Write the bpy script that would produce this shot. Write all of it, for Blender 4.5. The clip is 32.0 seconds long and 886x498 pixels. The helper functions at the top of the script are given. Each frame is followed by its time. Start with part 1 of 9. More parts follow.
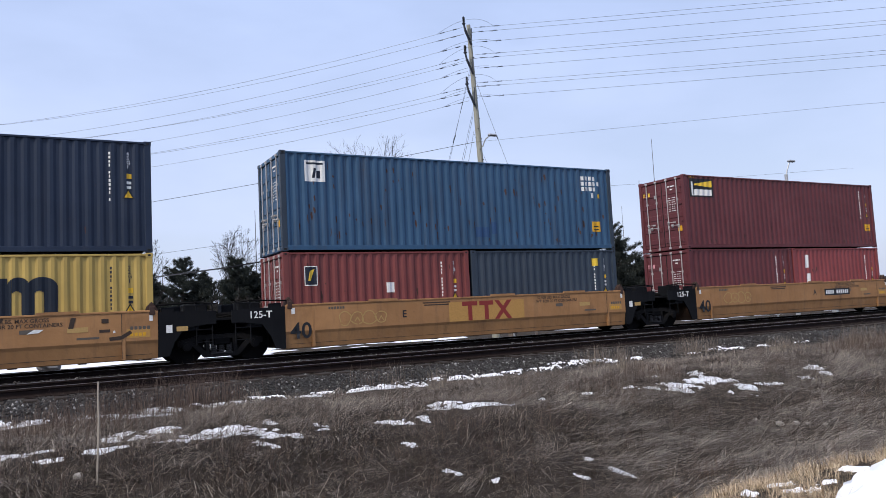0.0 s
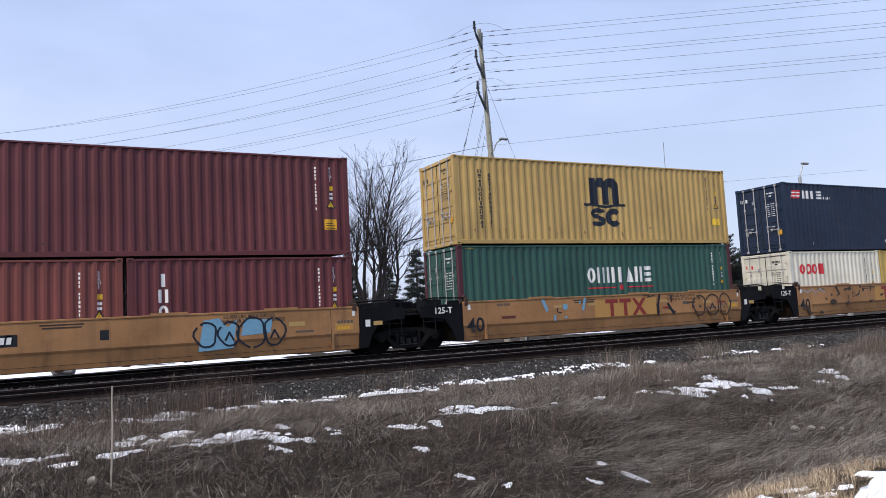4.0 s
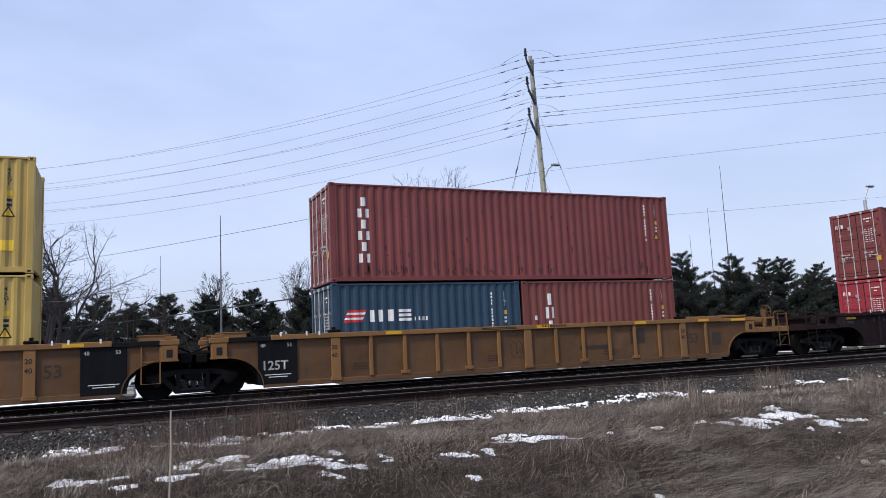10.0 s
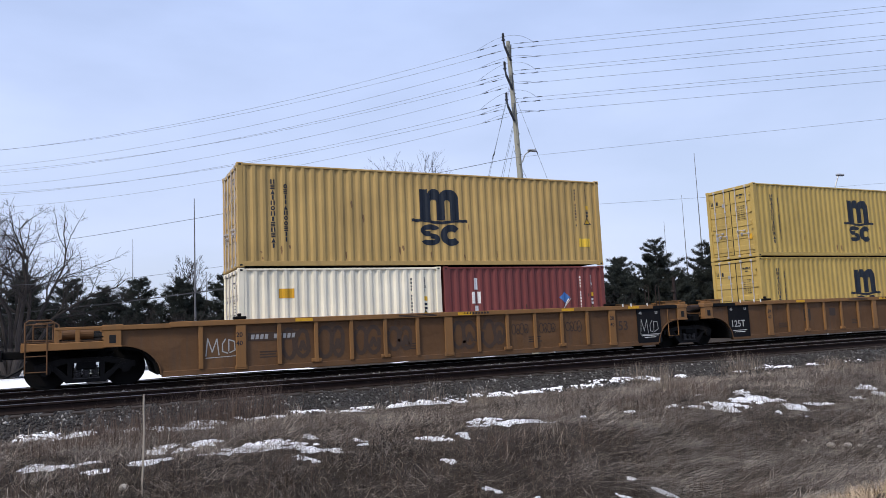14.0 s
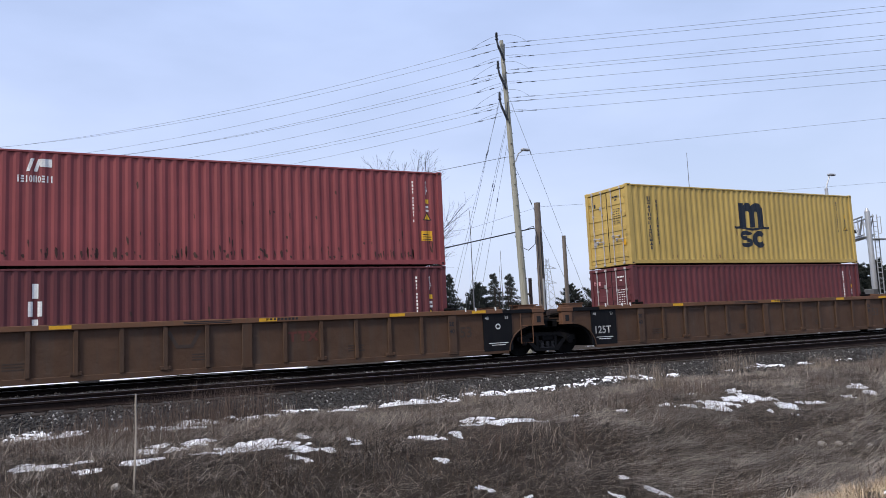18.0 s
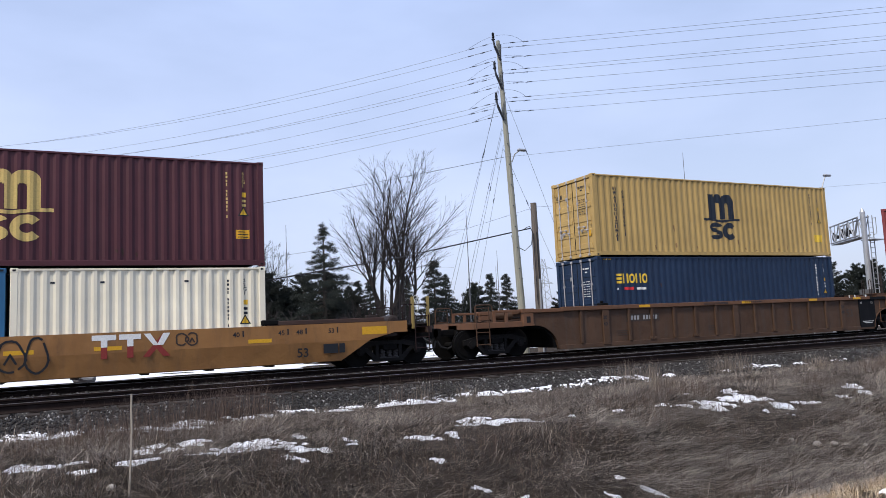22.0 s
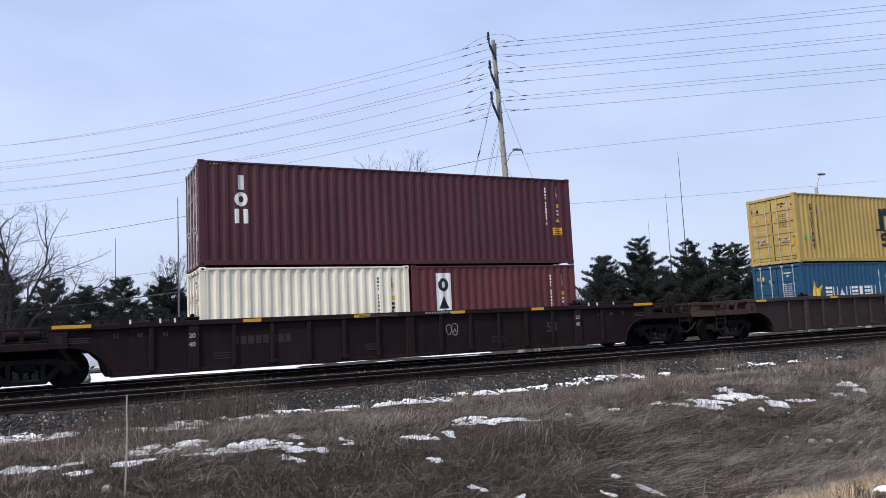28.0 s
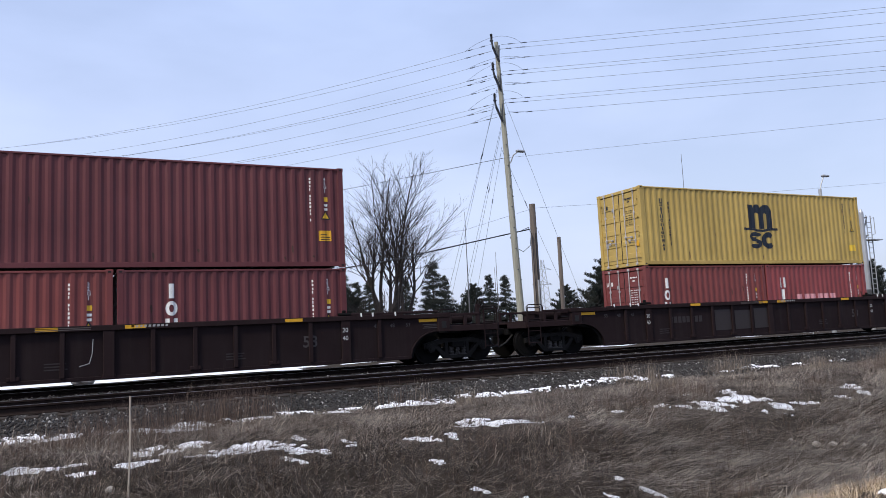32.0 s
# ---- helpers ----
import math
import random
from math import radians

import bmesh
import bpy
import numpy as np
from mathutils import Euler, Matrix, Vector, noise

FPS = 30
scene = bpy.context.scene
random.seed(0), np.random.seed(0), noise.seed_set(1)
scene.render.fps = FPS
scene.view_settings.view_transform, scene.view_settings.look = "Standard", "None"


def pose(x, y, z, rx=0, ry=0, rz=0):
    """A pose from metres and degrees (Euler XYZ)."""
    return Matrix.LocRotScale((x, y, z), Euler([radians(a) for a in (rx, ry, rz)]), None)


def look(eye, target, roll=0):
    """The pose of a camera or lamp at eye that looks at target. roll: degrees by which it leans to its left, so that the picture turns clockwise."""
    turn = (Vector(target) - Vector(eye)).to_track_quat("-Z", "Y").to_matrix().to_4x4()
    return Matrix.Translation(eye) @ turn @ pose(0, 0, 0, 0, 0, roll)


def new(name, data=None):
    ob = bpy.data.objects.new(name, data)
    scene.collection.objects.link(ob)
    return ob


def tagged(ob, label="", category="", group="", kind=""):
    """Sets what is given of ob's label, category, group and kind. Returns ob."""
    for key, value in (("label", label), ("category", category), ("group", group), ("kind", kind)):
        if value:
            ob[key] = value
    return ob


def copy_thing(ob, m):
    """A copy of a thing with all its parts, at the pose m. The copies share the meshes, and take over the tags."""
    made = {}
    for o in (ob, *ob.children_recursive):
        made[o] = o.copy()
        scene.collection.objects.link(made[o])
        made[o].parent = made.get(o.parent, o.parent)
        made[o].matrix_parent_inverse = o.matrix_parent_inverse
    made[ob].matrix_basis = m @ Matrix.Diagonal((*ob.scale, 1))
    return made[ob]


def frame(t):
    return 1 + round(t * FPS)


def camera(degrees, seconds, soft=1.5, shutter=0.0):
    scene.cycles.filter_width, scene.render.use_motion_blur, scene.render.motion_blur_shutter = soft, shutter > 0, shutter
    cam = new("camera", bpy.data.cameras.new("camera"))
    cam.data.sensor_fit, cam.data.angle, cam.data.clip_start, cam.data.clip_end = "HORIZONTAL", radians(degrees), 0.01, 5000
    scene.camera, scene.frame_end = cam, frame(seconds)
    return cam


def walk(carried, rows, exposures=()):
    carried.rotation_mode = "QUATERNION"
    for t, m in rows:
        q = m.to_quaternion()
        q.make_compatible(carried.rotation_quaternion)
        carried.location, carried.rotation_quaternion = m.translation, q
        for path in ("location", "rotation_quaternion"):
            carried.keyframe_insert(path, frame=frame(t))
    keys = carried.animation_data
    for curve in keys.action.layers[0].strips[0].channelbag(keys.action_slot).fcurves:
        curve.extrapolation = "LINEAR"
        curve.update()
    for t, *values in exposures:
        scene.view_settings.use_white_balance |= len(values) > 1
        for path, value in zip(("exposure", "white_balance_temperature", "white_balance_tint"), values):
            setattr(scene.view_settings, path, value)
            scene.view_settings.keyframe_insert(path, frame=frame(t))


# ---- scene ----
# ---- camera: a phone held on the far bank of a ditch; x runs along the rails, y towards them, z = 0 is the top of the rails ----
EYE = Vector((0.0, 0.0, 1.12))


def aim(yaw, pitch, roll):
    """Camera pose from its turn away from +y, its tilt and its lean, in degrees."""
    a, p = radians(yaw), radians(pitch)
    way = Vector((math.sin(a) * math.cos(p), math.cos(a) * math.cos(p), math.sin(p)))
    return look(EYE, EYE + way * 10.0, roll)


cam = camera(62.1, 32.0, 0.85, 0.0)
PATH = [
    (0.0, aim(28.72, 4.62, -2.88)),
    (0.5, aim(28.59, 4.61, -2.94)),
    (1.0, aim(28.23, 4.73, -2.99)),
    (1.5, aim(27.99, 4.83, -2.98)),
    (2.0, aim(27.83, 4.92, -3.02)),
    (2.5, aim(27.81, 4.96, -3.04)),
    (3.0, aim(27.85, 4.95, -3.04)),
    (3.5, aim(27.86, 4.97, -3.00)),
    (5.5, aim(27.43, 5.28, -3.05)),
    (6.0, aim(26.78, 5.67, -3.04)),
    (6.5, aim(25.85, 6.24, -3.03)),
    (7.0, aim(24.97, 6.78, -3.04)),
    (7.5, aim(24.29, 7.21, -2.97)),
    (8.0, aim(23.89, 7.45, -2.92)),
    (8.5, aim(23.72, 7.55, -2.92)),
    (9.0, aim(23.65, 7.59, -2.90)),
    (9.5, aim(23.62, 7.52, -2.84)),
    (10.0, aim(23.89, 7.24, -2.73)),
    (10.5, aim(24.48, 6.75, -2.64)),
    (11.0, aim(25.39, 6.14, -2.65)),
    (11.5, aim(26.23, 5.67, -2.68)),
    (12.0, aim(26.82, 5.37, -2.77)),
    (12.5, aim(27.03, 5.29, -2.82)),
    (13.0, aim(26.84, 5.41, -2.81)),
    (13.5, aim(26.38, 5.66, -2.73)),
    (14.0, aim(25.69, 5.98, -2.57)),
    (14.5, aim(25.10, 6.24, -2.36)),
    (16.5, aim(25.36, 6.11, -2.36)),
    (17.0, aim(25.68, 6.02, -2.48)),
    (17.5, aim(25.96, 5.93, -2.52)),
    (18.0, aim(26.22, 5.89, -2.57)),
    (18.5, aim(26.41, 5.85, -2.55)),
    (19.0, aim(26.55, 5.83, -2.58)),
    (19.5, aim(26.62, 5.84, -2.61)),
    (20.0, aim(26.62, 5.84, -2.59)),
    (20.5, aim(26.57, 5.83, -2.60)),
    (21.0, aim(26.50, 5.88, -2.61)),
    (21.5, aim(26.49, 5.91, -2.61)),
    (22.0, aim(26.50, 5.89, -2.56)),
    (22.5, aim(26.56, 5.85, -2.58)),
    (23.0, aim(26.62, 5.83, -2.60)),
    (23.5, aim(26.68, 5.82, -2.60)),
    (24.0, aim(26.66, 5.85, -2.67)),
    (24.5, aim(26.62, 5.88, -2.65)),
    (25.0, aim(26.66, 5.90, -2.74)),
    (25.5, aim(26.77, 5.84, -2.76)),
    (27.5, aim(26.93, 5.78, -2.78)),
    (28.0, aim(26.83, 5.83, -2.75)),
    (28.5, aim(26.76, 5.89, -2.74)),
    (29.0, aim(26.66, 5.92, -2.70)),
    (29.5, aim(26.61, 5.96, -2.68)),
    (30.0, aim(26.60, 5.96, -2.72)),
    (30.5, aim(26.60, 5.96, -2.69)),
    (31.0, aim(26.62, 5.96, -2.70)),
    (31.5, aim(26.63, 5.97, -2.69)),
    (32.0, aim(26.60, 5.98, -2.69)),
]
TRAIN = [
    (0.0, -0.00), (0.5, 4.56), (1.0, 9.09), (1.5, 13.63), (2.0, 18.20), (2.5, 22.79), (3.0, 27.25), (3.5, 31.88),
    (5.5, 50.05), (6.0, 54.69), (6.5, 59.25), (7.0, 63.81), (7.5, 68.38), (8.0, 72.94), (8.5, 77.59), (9.0, 82.18),
    (9.5, 86.74), (10.0, 91.32), (10.5, 95.98), (11.0, 100.61), (11.5, 105.23), (12.0, 110.08), (12.5, 114.75), (13.0, 119.39),
    (13.5, 124.01), (14.0, 128.60), (14.5, 133.27), (16.5, 151.83), (17.0, 156.56), (17.5, 161.25), (18.0, 165.94), (18.5, 170.54),
    (19.0, 175.27), (19.5, 180.00), (20.0, 184.72), (20.5, 189.41), (21.0, 194.10), (21.5, 198.87), (22.0, 203.65), (22.5, 208.39),
    (23.0, 213.12), (23.5, 217.88), (24.0, 222.61), (24.5, 227.45), (25.0, 232.24), (25.5, 237.04), (27.5, 256.40), (28.0, 261.15),
    (28.5, 265.73), (29.0, 270.60), (29.5, 275.52), (30.0, 280.29), (30.5, 285.22), (31.0, 289.79), (31.5, 294.72), (32.0, 299.67),
]

walk(cam, PATH, exposures=[(0.0, 0.22), (32.0, 0.22)])

TRACK_Y = 21.41          # middle of the train's track
NEAR_TRACK_Y = 17.12     # middle of the empty track

# ---- world and light: hazy bright sky, soft sun ----
world = bpy.data.worlds.new("world")
scene.world = world
world.use_nodes = True
SUN_DIR = Vector((-0.56, -0.27, 0.78)).normalized()


def build_world():
    nt = world.node_tree
    nt.nodes.clear()
    N = nt.nodes.new
    L = nt.links.new
    out = N("ShaderNodeOutputWorld")
    bg = N("ShaderNodeBackground")
    sky = N("ShaderNodeTexSky")
    sky.sky_type = "NISHITA"
    sky.sun_disc = False
    sky.sun_elevation = math.asin(SUN_DIR.z)
    sky.sun_rotation = math.atan2(SUN_DIR.x, SUN_DIR.y)
    sky.air_density = 1.0
    sky.dust_density = 2.0
    co = N("ShaderNodeTexCoord")
    mp = N("ShaderNodeMapping")
    mp.inputs["Scale"].default_value = (1.2, 1.2, 3.4)
    nz = N("ShaderNodeTexNoise")
    nz.inputs["Scale"].default_value = 1.6
    nz.inputs["Detail"].default_value = 5.0
    nz.inputs["Roughness"].default_value = 0.5
    ramp = N("ShaderNodeValToRGB")
    ramp.color_ramp.elements[0].position = 0.36
    ramp.color_ramp.elements[0].color = (0.62, 0.62, 0.62, 1)
    ramp.color_ramp.elements[1].position = 0.72
    ramp.color_ramp.elements[1].color = (0.95, 0.95, 0.95, 1)
    mix = N("ShaderNodeMix")
    mix.data_type = "RGBA"
    sc = N("ShaderNodeVectorMath")
    sc.operation = "SCALE"
    sc.inputs["Scale"].default_value = 1.0
    L(co.outputs["Generated"], mp.inputs["Vector"])
    L(mp.outputs["Vector"], nz.inputs["Vector"])
    L(nz.outputs["Fac"], ramp.inputs["Fac"])
    L(ramp.outputs["Color"], mix.inputs["Factor"])
    L(sky.outputs["Color"], mix.inputs["A"])
    # thin veil of cloud, whiter towards the horizon
    sep = N("ShaderNodeSeparateXYZ")
    low = N("ShaderNodeMapRange")
    low.inputs["From Min"].default_value = 0.02
    low.inputs["From Max"].default_value = 0.42
    veil = N("ShaderNodeMix")
    veil.data_type = "RGBA"
    veil.inputs["A"].default_value = (6.7, 7.45, 9.8, 1)
    veil.inputs["B"].default_value = (5.7, 6.95, 10.4, 1)
    L(co.outputs["Generated"], sep.inputs["Vector"])
    L(sep.outputs["Z"], low.inputs["Value"])
    L(low.outputs["Result"], veil.inputs["Factor"])
    L(veil.outputs["Result"], mix.inputs["B"])
    L(mix.outputs["Result"], bg.inputs["Color"])
    bg.inputs["Strength"].default_value = 0.10
    L(bg.outputs["Background"], out.inputs["Surface"])


build_world()
sun = new("sun", bpy.data.lights.new("sun", "SUN"))
sun.data.energy = 2.9
sun.data.angle = radians(9)
sun.data.color = (1.0, 0.91, 0.79)
sun.matrix_world = look(SUN_DIR * 50, (0, 0, 0))


# ---- materials ----
def nodes_of(name):
    m = bpy.data.materials.new(name)
    m.use_nodes = True
    nt = m.node_tree
    b = nt.nodes["Principled BSDF"]
    return m, nt, b


def noise_node(nt, scale, detail=4.0, rough=0.55, coord="Object", stretch=None, offset=True):
    co = nt.nodes.new("ShaderNodeTexCoord")
    n = nt.nodes.new("ShaderNodeTexNoise")
    n.noise_dimensions = "4D"
    n.inputs["Scale"].default_value = scale
    n.inputs["Detail"].default_value = detail
    n.inputs["Roughness"].default_value = rough
    if stretch:
        mp = nt.nodes.new("ShaderNodeMapping")
        mp.inputs["Scale"].default_value = stretch
        nt.links.new(co.outputs[coord], mp.inputs["Vector"])
        nt.links.new(mp.outputs["Vector"], n.inputs["Vector"])
    else:
        nt.links.new(co.outputs[coord], n.inputs["Vector"])
    if offset:
        oi = nt.nodes.new("ShaderNodeObjectInfo")
        k = nt.nodes.new("ShaderNodeMath")
        k.operation = "MULTIPLY"
        k.inputs[1].default_value = 40.0
        nt.links.new(oi.outputs["Random"], k.inputs[0])
        nt.links.new(k.outputs[0], n.inputs["W"])
    return n.outputs["Fac"]


def ramp_node(nt, fac, lo, hi):
    r = nt.nodes.new("ShaderNodeMapRange")
    r.inputs["From Min"].default_value = lo
    r.inputs["From Max"].default_value = hi
    nt.links.new(fac, r.inputs["Value"])
    return r.outputs["Result"]


def mix_node(nt, fac, a, b, blend="MIX"):
    m = nt.nodes.new("ShaderNodeMix")
    m.data_type = "RGBA"
    m.blend_type = blend
    for key, v in (("Factor", fac), ("A", a), ("B", b)):
        if isinstance(v, (int, float)):
            m.inputs[key].default_value = v
        elif isinstance(v, tuple):
            m.inputs[key].default_value = (*v, 1.0)
        else:
            nt.links.new(v, m.inputs[key])
    return m.outputs["Result"]


def times(nt, a, k):
    m = nt.nodes.new("ShaderNodeMath")
    m.operation = "MULTIPLY"
    nt.links.new(a, m.inputs[0])
    if isinstance(k, (int, float)):
        m.inputs[1].default_value = k
    else:
        nt.links.new(k, m.inputs[1])
    return m.outputs[0]


def bump_of(nt, b, fac, strength, dist):
    bp = nt.nodes.new("ShaderNodeBump")
    bp.inputs["Strength"].default_value = strength
    bp.inputs["Distance"].default_value = dist
    nt.links.new(fac, bp.inputs["Height"])
    nt.links.new(bp.outputs["Normal"], b.inputs["Normal"])


def weathered(name, col, rust=0.3, dirt=0.35, rough=0.5, metal=0.0, fade=0.15, rust_col=(0.10, 0.045, 0.022), dirt_col=(0.06, 0.055, 0.05)):
    """Painted steel: faded paint, streaks of dirt that run down, spots of rust."""
    m, nt, b = nodes_of(name)
    big = ramp_node(nt, noise_node(nt, 0.6, 5), 0.3, 0.7)
    light = tuple(min(1.0, c * (1 + fade) + 0.02 * fade) for c in col)
    dark = tuple(c * (1 - fade) for c in col)
    c = mix_node(nt, big, dark, light)
    streak = ramp_node(nt, noise_node(nt, 2.2, 5, 0.6, stretch=(2.2, 2.2, 0.16)), 0.50, 0.78)
    c = mix_node(nt, times(nt, streak, dirt), c, dirt_col)
    fine = ramp_node(nt, noise_node(nt, 9.0, 6, 0.7), 0.60, 0.82)
    patchy = ramp_node(nt, noise_node(nt, 0.9, 3), 0.45, 0.70)
    c = mix_node(nt, times(nt, times(nt, fine, patchy), rust * 2.2), c, rust_col)
    spots = ramp_node(nt, noise_node(nt, 3.2, 6, 0.65, stretch=(1.6, 1.6, 0.5)), 0.70, 0.76)
    c = mix_node(nt, times(nt, spots, rust), c, rust_col)
    nt.links.new(c, b.inputs["Base Color"])
    rr = nt.nodes.new("ShaderNodeMapRange")
    rr.inputs["To Min"].default_value = rough - 0.10
    rr.inputs["To Max"].default_value = min(1.0, rough + 0.18)
    nt.links.new(noise_node(nt, 3.0, 4), rr.inputs["Value"])
    nt.links.new(rr.outputs["Result"], b.inputs["Roughness"])
    b.inputs["Metallic"].default_value = metal
    b.inputs["Specular IOR Level"].default_value = 0.35
    bump_of(nt, b, noise_node(nt, 1.3, 4), 0.12, 0.03)
    return m


def dented(name, col, *rest, relief=0.9):
    """Battered painted plate: dents, scuffed patches, thin scratches and dark gouges."""
    m = weathered(name, col, *rest)
    nt = m.node_tree
    b = nt.nodes["Principled BSDF"]
    c = b.inputs["Base Color"].links[0].from_socket
    tone = ramp_node(nt, noise_node(nt, 0.75, 5, 0.6), 0.40, 0.66)
    c = mix_node(nt, times(nt, tone, 0.42), c, (col[0] * 0.60, col[1] * 0.55, col[2] * 0.55))
    stain = ramp_node(nt, noise_node(nt, 1.6, 6, 0.65, stretch=(1.5, 1, 0.45)), 0.55, 0.72)
    c = mix_node(nt, times(nt, stain, 0.45), c, (0.055, 0.034, 0.024))
    scrape = ramp_node(nt, noise_node(nt, 3.4, 7, 0.75, stretch=(0.7, 1, 1.2)), 0.63, 0.68)
    c = mix_node(nt, times(nt, scrape, 0.40), c, (min(0.46, col[0] * 1.45), min(0.32, col[1] * 1.55), min(0.19, col[2] * 1.8)))
    line = ramp_node(nt, noise_node(nt, 11.0, 5, 0.65, stretch=(0.5, 1, 1.4)), 0.68, 0.72)
    c = mix_node(nt, times(nt, line, 0.5), c, (0.09, 0.05, 0.03))
    gouge = ramp_node(nt, noise_node(nt, 2.9, 7, 0.72, stretch=(0.8, 1, 1.4)), 0.68, 0.71)
    c = mix_node(nt, times(nt, gouge, 0.8), c, (0.045, 0.028, 0.02))
    nt.links.new(c, b.inputs["Base Color"])
    bump_of(nt, b, noise_node(nt, 1.5, 5, 0.5), relief, 0.12)
    return m


def plain(name, col, rough=0.6, metal=0.0, vary=0.15, scale=8.0):
    m, nt, b = nodes_of(name)
    f = ramp_node(nt, noise_node(nt, scale, 5), 0.3, 0.7)
    c = mix_node(nt, f, tuple(x * (1 - vary) for x in col), tuple(min(1.0, x * (1 + vary)) for x in col))
    nt.links.new(c, b.inputs["Base Color"])
    b.inputs["Roughness"].default_value = rough
    b.inputs["Metallic"].default_value = metal
    b.inputs["Specular IOR Level"].default_value = 0.3
    return m


def island(name, cols, rough=0.9):
    """A colour picked for each blade, leaf or stone of a joined mesh."""
    m, nt, b = nodes_of(name)
    g = nt.nodes.new("ShaderNodeNewGeometry")
    r = nt.nodes.new("ShaderNodeValToRGB")
    e = r.color_ramp.elements
    while len(e) < len(cols):
        e.new(0.5)
    for i, c in enumerate(cols):
        e[i].position = i / (len(cols) - 1)
        e[i].color = (*c, 1)
    nt.links.new(g.outputs["Random Per Island"], r.inputs["Fac"])
    nt.links.new(r.outputs["Color"], b.inputs["Base Color"])
    b.inputs["Roughness"].default_value = rough
    b.inputs["Specular IOR Level"].default_value = 0.15
    return m


PAINT = {
    "maroon": weathered("maroon_paint", (0.108, 0.025, 0.029), 0.26, 0.20),
    "red_brown": weathered("red_brown_paint", (0.168, 0.040, 0.037), 0.38, 0.22),
    "rose": weathered("rose_paint", (0.220, 0.047, 0.049), 0.32, 0.20),
    "dark_maroon": weathered("dark_maroon_paint", (0.070, 0.016, 0.024), 0.18, 0.15),
    "rust_red": weathered("rust_red_paint", (0.165, 0.046, 0.038), 0.48, 0.25),
    "bright_red": weathered("bright_red_paint", (0.285, 0.030, 0.042), 0.25, 0.15),
    "navy": weathered("navy_paint", (0.009, 0.020, 0.046), 0.20, 0.20),
    "slate": weathered("slate_paint", (0.028, 0.042, 0.062), 0.15, 0.20),
    "deep_blue": weathered("deep_blue_paint", (0.006, 0.022, 0.058), 0.14, 0.12),
    "teal_navy": weathered("teal_navy_paint", (0.020, 0.050, 0.085), 0.15, 0.2),
    "blue": weathered("blue_paint", (0.028, 0.080, 0.155), 0.85, 0.55, dirt_col=(0.045, 0.032, 0.028)),
    "light_blue": weathered("light_blue_paint", (0.022, 0.118, 0.248), 0.35, 0.22),
    "azure": weathered("azure_paint", (0.011, 0.068, 0.140), 0.28, 0.15),
    "yellow": weathered("yellow_paint", (0.445, 0.312, 0.088), 0.24, 0.22),
    "tan_yellow": weathered("tan_yellow_paint", (0.450, 0.302, 0.105), 0.32, 0.28),
    "white": weathered("white_paint", (0.820, 0.760, 0.600), 0.10, 0.12),
    "grey_white": weathered("grey_white_paint", (0.66, 0.63, 0.53), 0.25, 0.25),
    "green": weathered("green_paint", (0.024, 0.080, 0.064), 0.35, 0.20),
    "teal": weathered("teal_paint", (0.150, 0.305, 0.260), 0.6, 0.28),
}
CAR = {
    "yellow": dented("car_yellow", (0.350, 0.178, 0.070), 0.45, 0.35, 0.6, relief=0.45),
    "ochre": weathered("car_ochre", (0.215, 0.105, 0.034), 0.55, 0.45, 0.65),
    # _web: the ribbed cars' paint darkened for grimy insets and for shadow at arches
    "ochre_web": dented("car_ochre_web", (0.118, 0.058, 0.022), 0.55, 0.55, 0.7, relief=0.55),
    "rusty": weathered("car_rusty", (0.135, 0.063, 0.032), 0.6, 0.5, 0.7),
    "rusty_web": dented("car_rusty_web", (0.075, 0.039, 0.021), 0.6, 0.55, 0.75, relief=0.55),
    "brown": weathered("car_brown", (0.0190, 0.0108, 0.0115), 0.25, 0.12, 0.7),
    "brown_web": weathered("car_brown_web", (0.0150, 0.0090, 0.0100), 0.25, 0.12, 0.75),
    "umber": weathered("car_umber", (0.047, 0.024, 0.017), 0.40, 0.25, 0.7),
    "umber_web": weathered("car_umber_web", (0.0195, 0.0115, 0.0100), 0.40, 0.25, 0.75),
    "flat_yellow": dented("car_flat_yellow", (0.285, 0.136, 0.042), 0.30, 0.30, 0.55, relief=0.45),
    "black": weathered("car_black", (0.0065, 0.0072, 0.009), 0.12, 0.10, 0.7),
}
INK = {k: plain("mark_" + k, c, 0.55, 0, 0.12, 30.0) for k, c in {
    "white": (0.72, 0.72, 0.70), "black": (0.012, 0.014, 0.018), "navy": (0.010, 0.016, 0.028), "yellow": (0.70, 0.42, 0.03), "sand": (0.55, 0.40, 0.14), "gold": (0.75, 0.5, 0.05),
    "red": (0.55, 0.03, 0.04), "mark_red": (0.22, 0.03, 0.025), "blue": (0.05, 0.16, 0.42), "pale_blue": (0.16, 0.33, 0.46), "grey": (0.30, 0.30, 0.30),
    "orange_y": (0.62, 0.33, 0.02), "dirty": (0.10, 0.085, 0.07), "pink": (0.62, 0.30, 0.32), "green": (0.10, 0.35, 0.16), "tan": (0.42, 0.27, 0.10), "panel_yellow": (0.43, 0.235, 0.068), "touch_blue": (0.022, 0.062, 0.150), "dark_brown": (0.045, 0.03, 0.022), "dim": (0.085, 0.07, 0.066), "faded_black": (0.058, 0.036, 0.024), "pale_rust": (0.20, 0.115, 0.05), "soot_grey": (0.050, 0.043, 0.043), "sooty": (0.027, 0.021, 0.021), "rust_mark": (0.052, 0.024, 0.018), "dull_red": (0.105, 0.030, 0.022), "dull_white": (0.36, 0.36, 0.35)}.items()}
POST_OLIVE = weathered("post_olive", (0.23, 0.17, 0.055), 0.4, 0.35, 0.7)
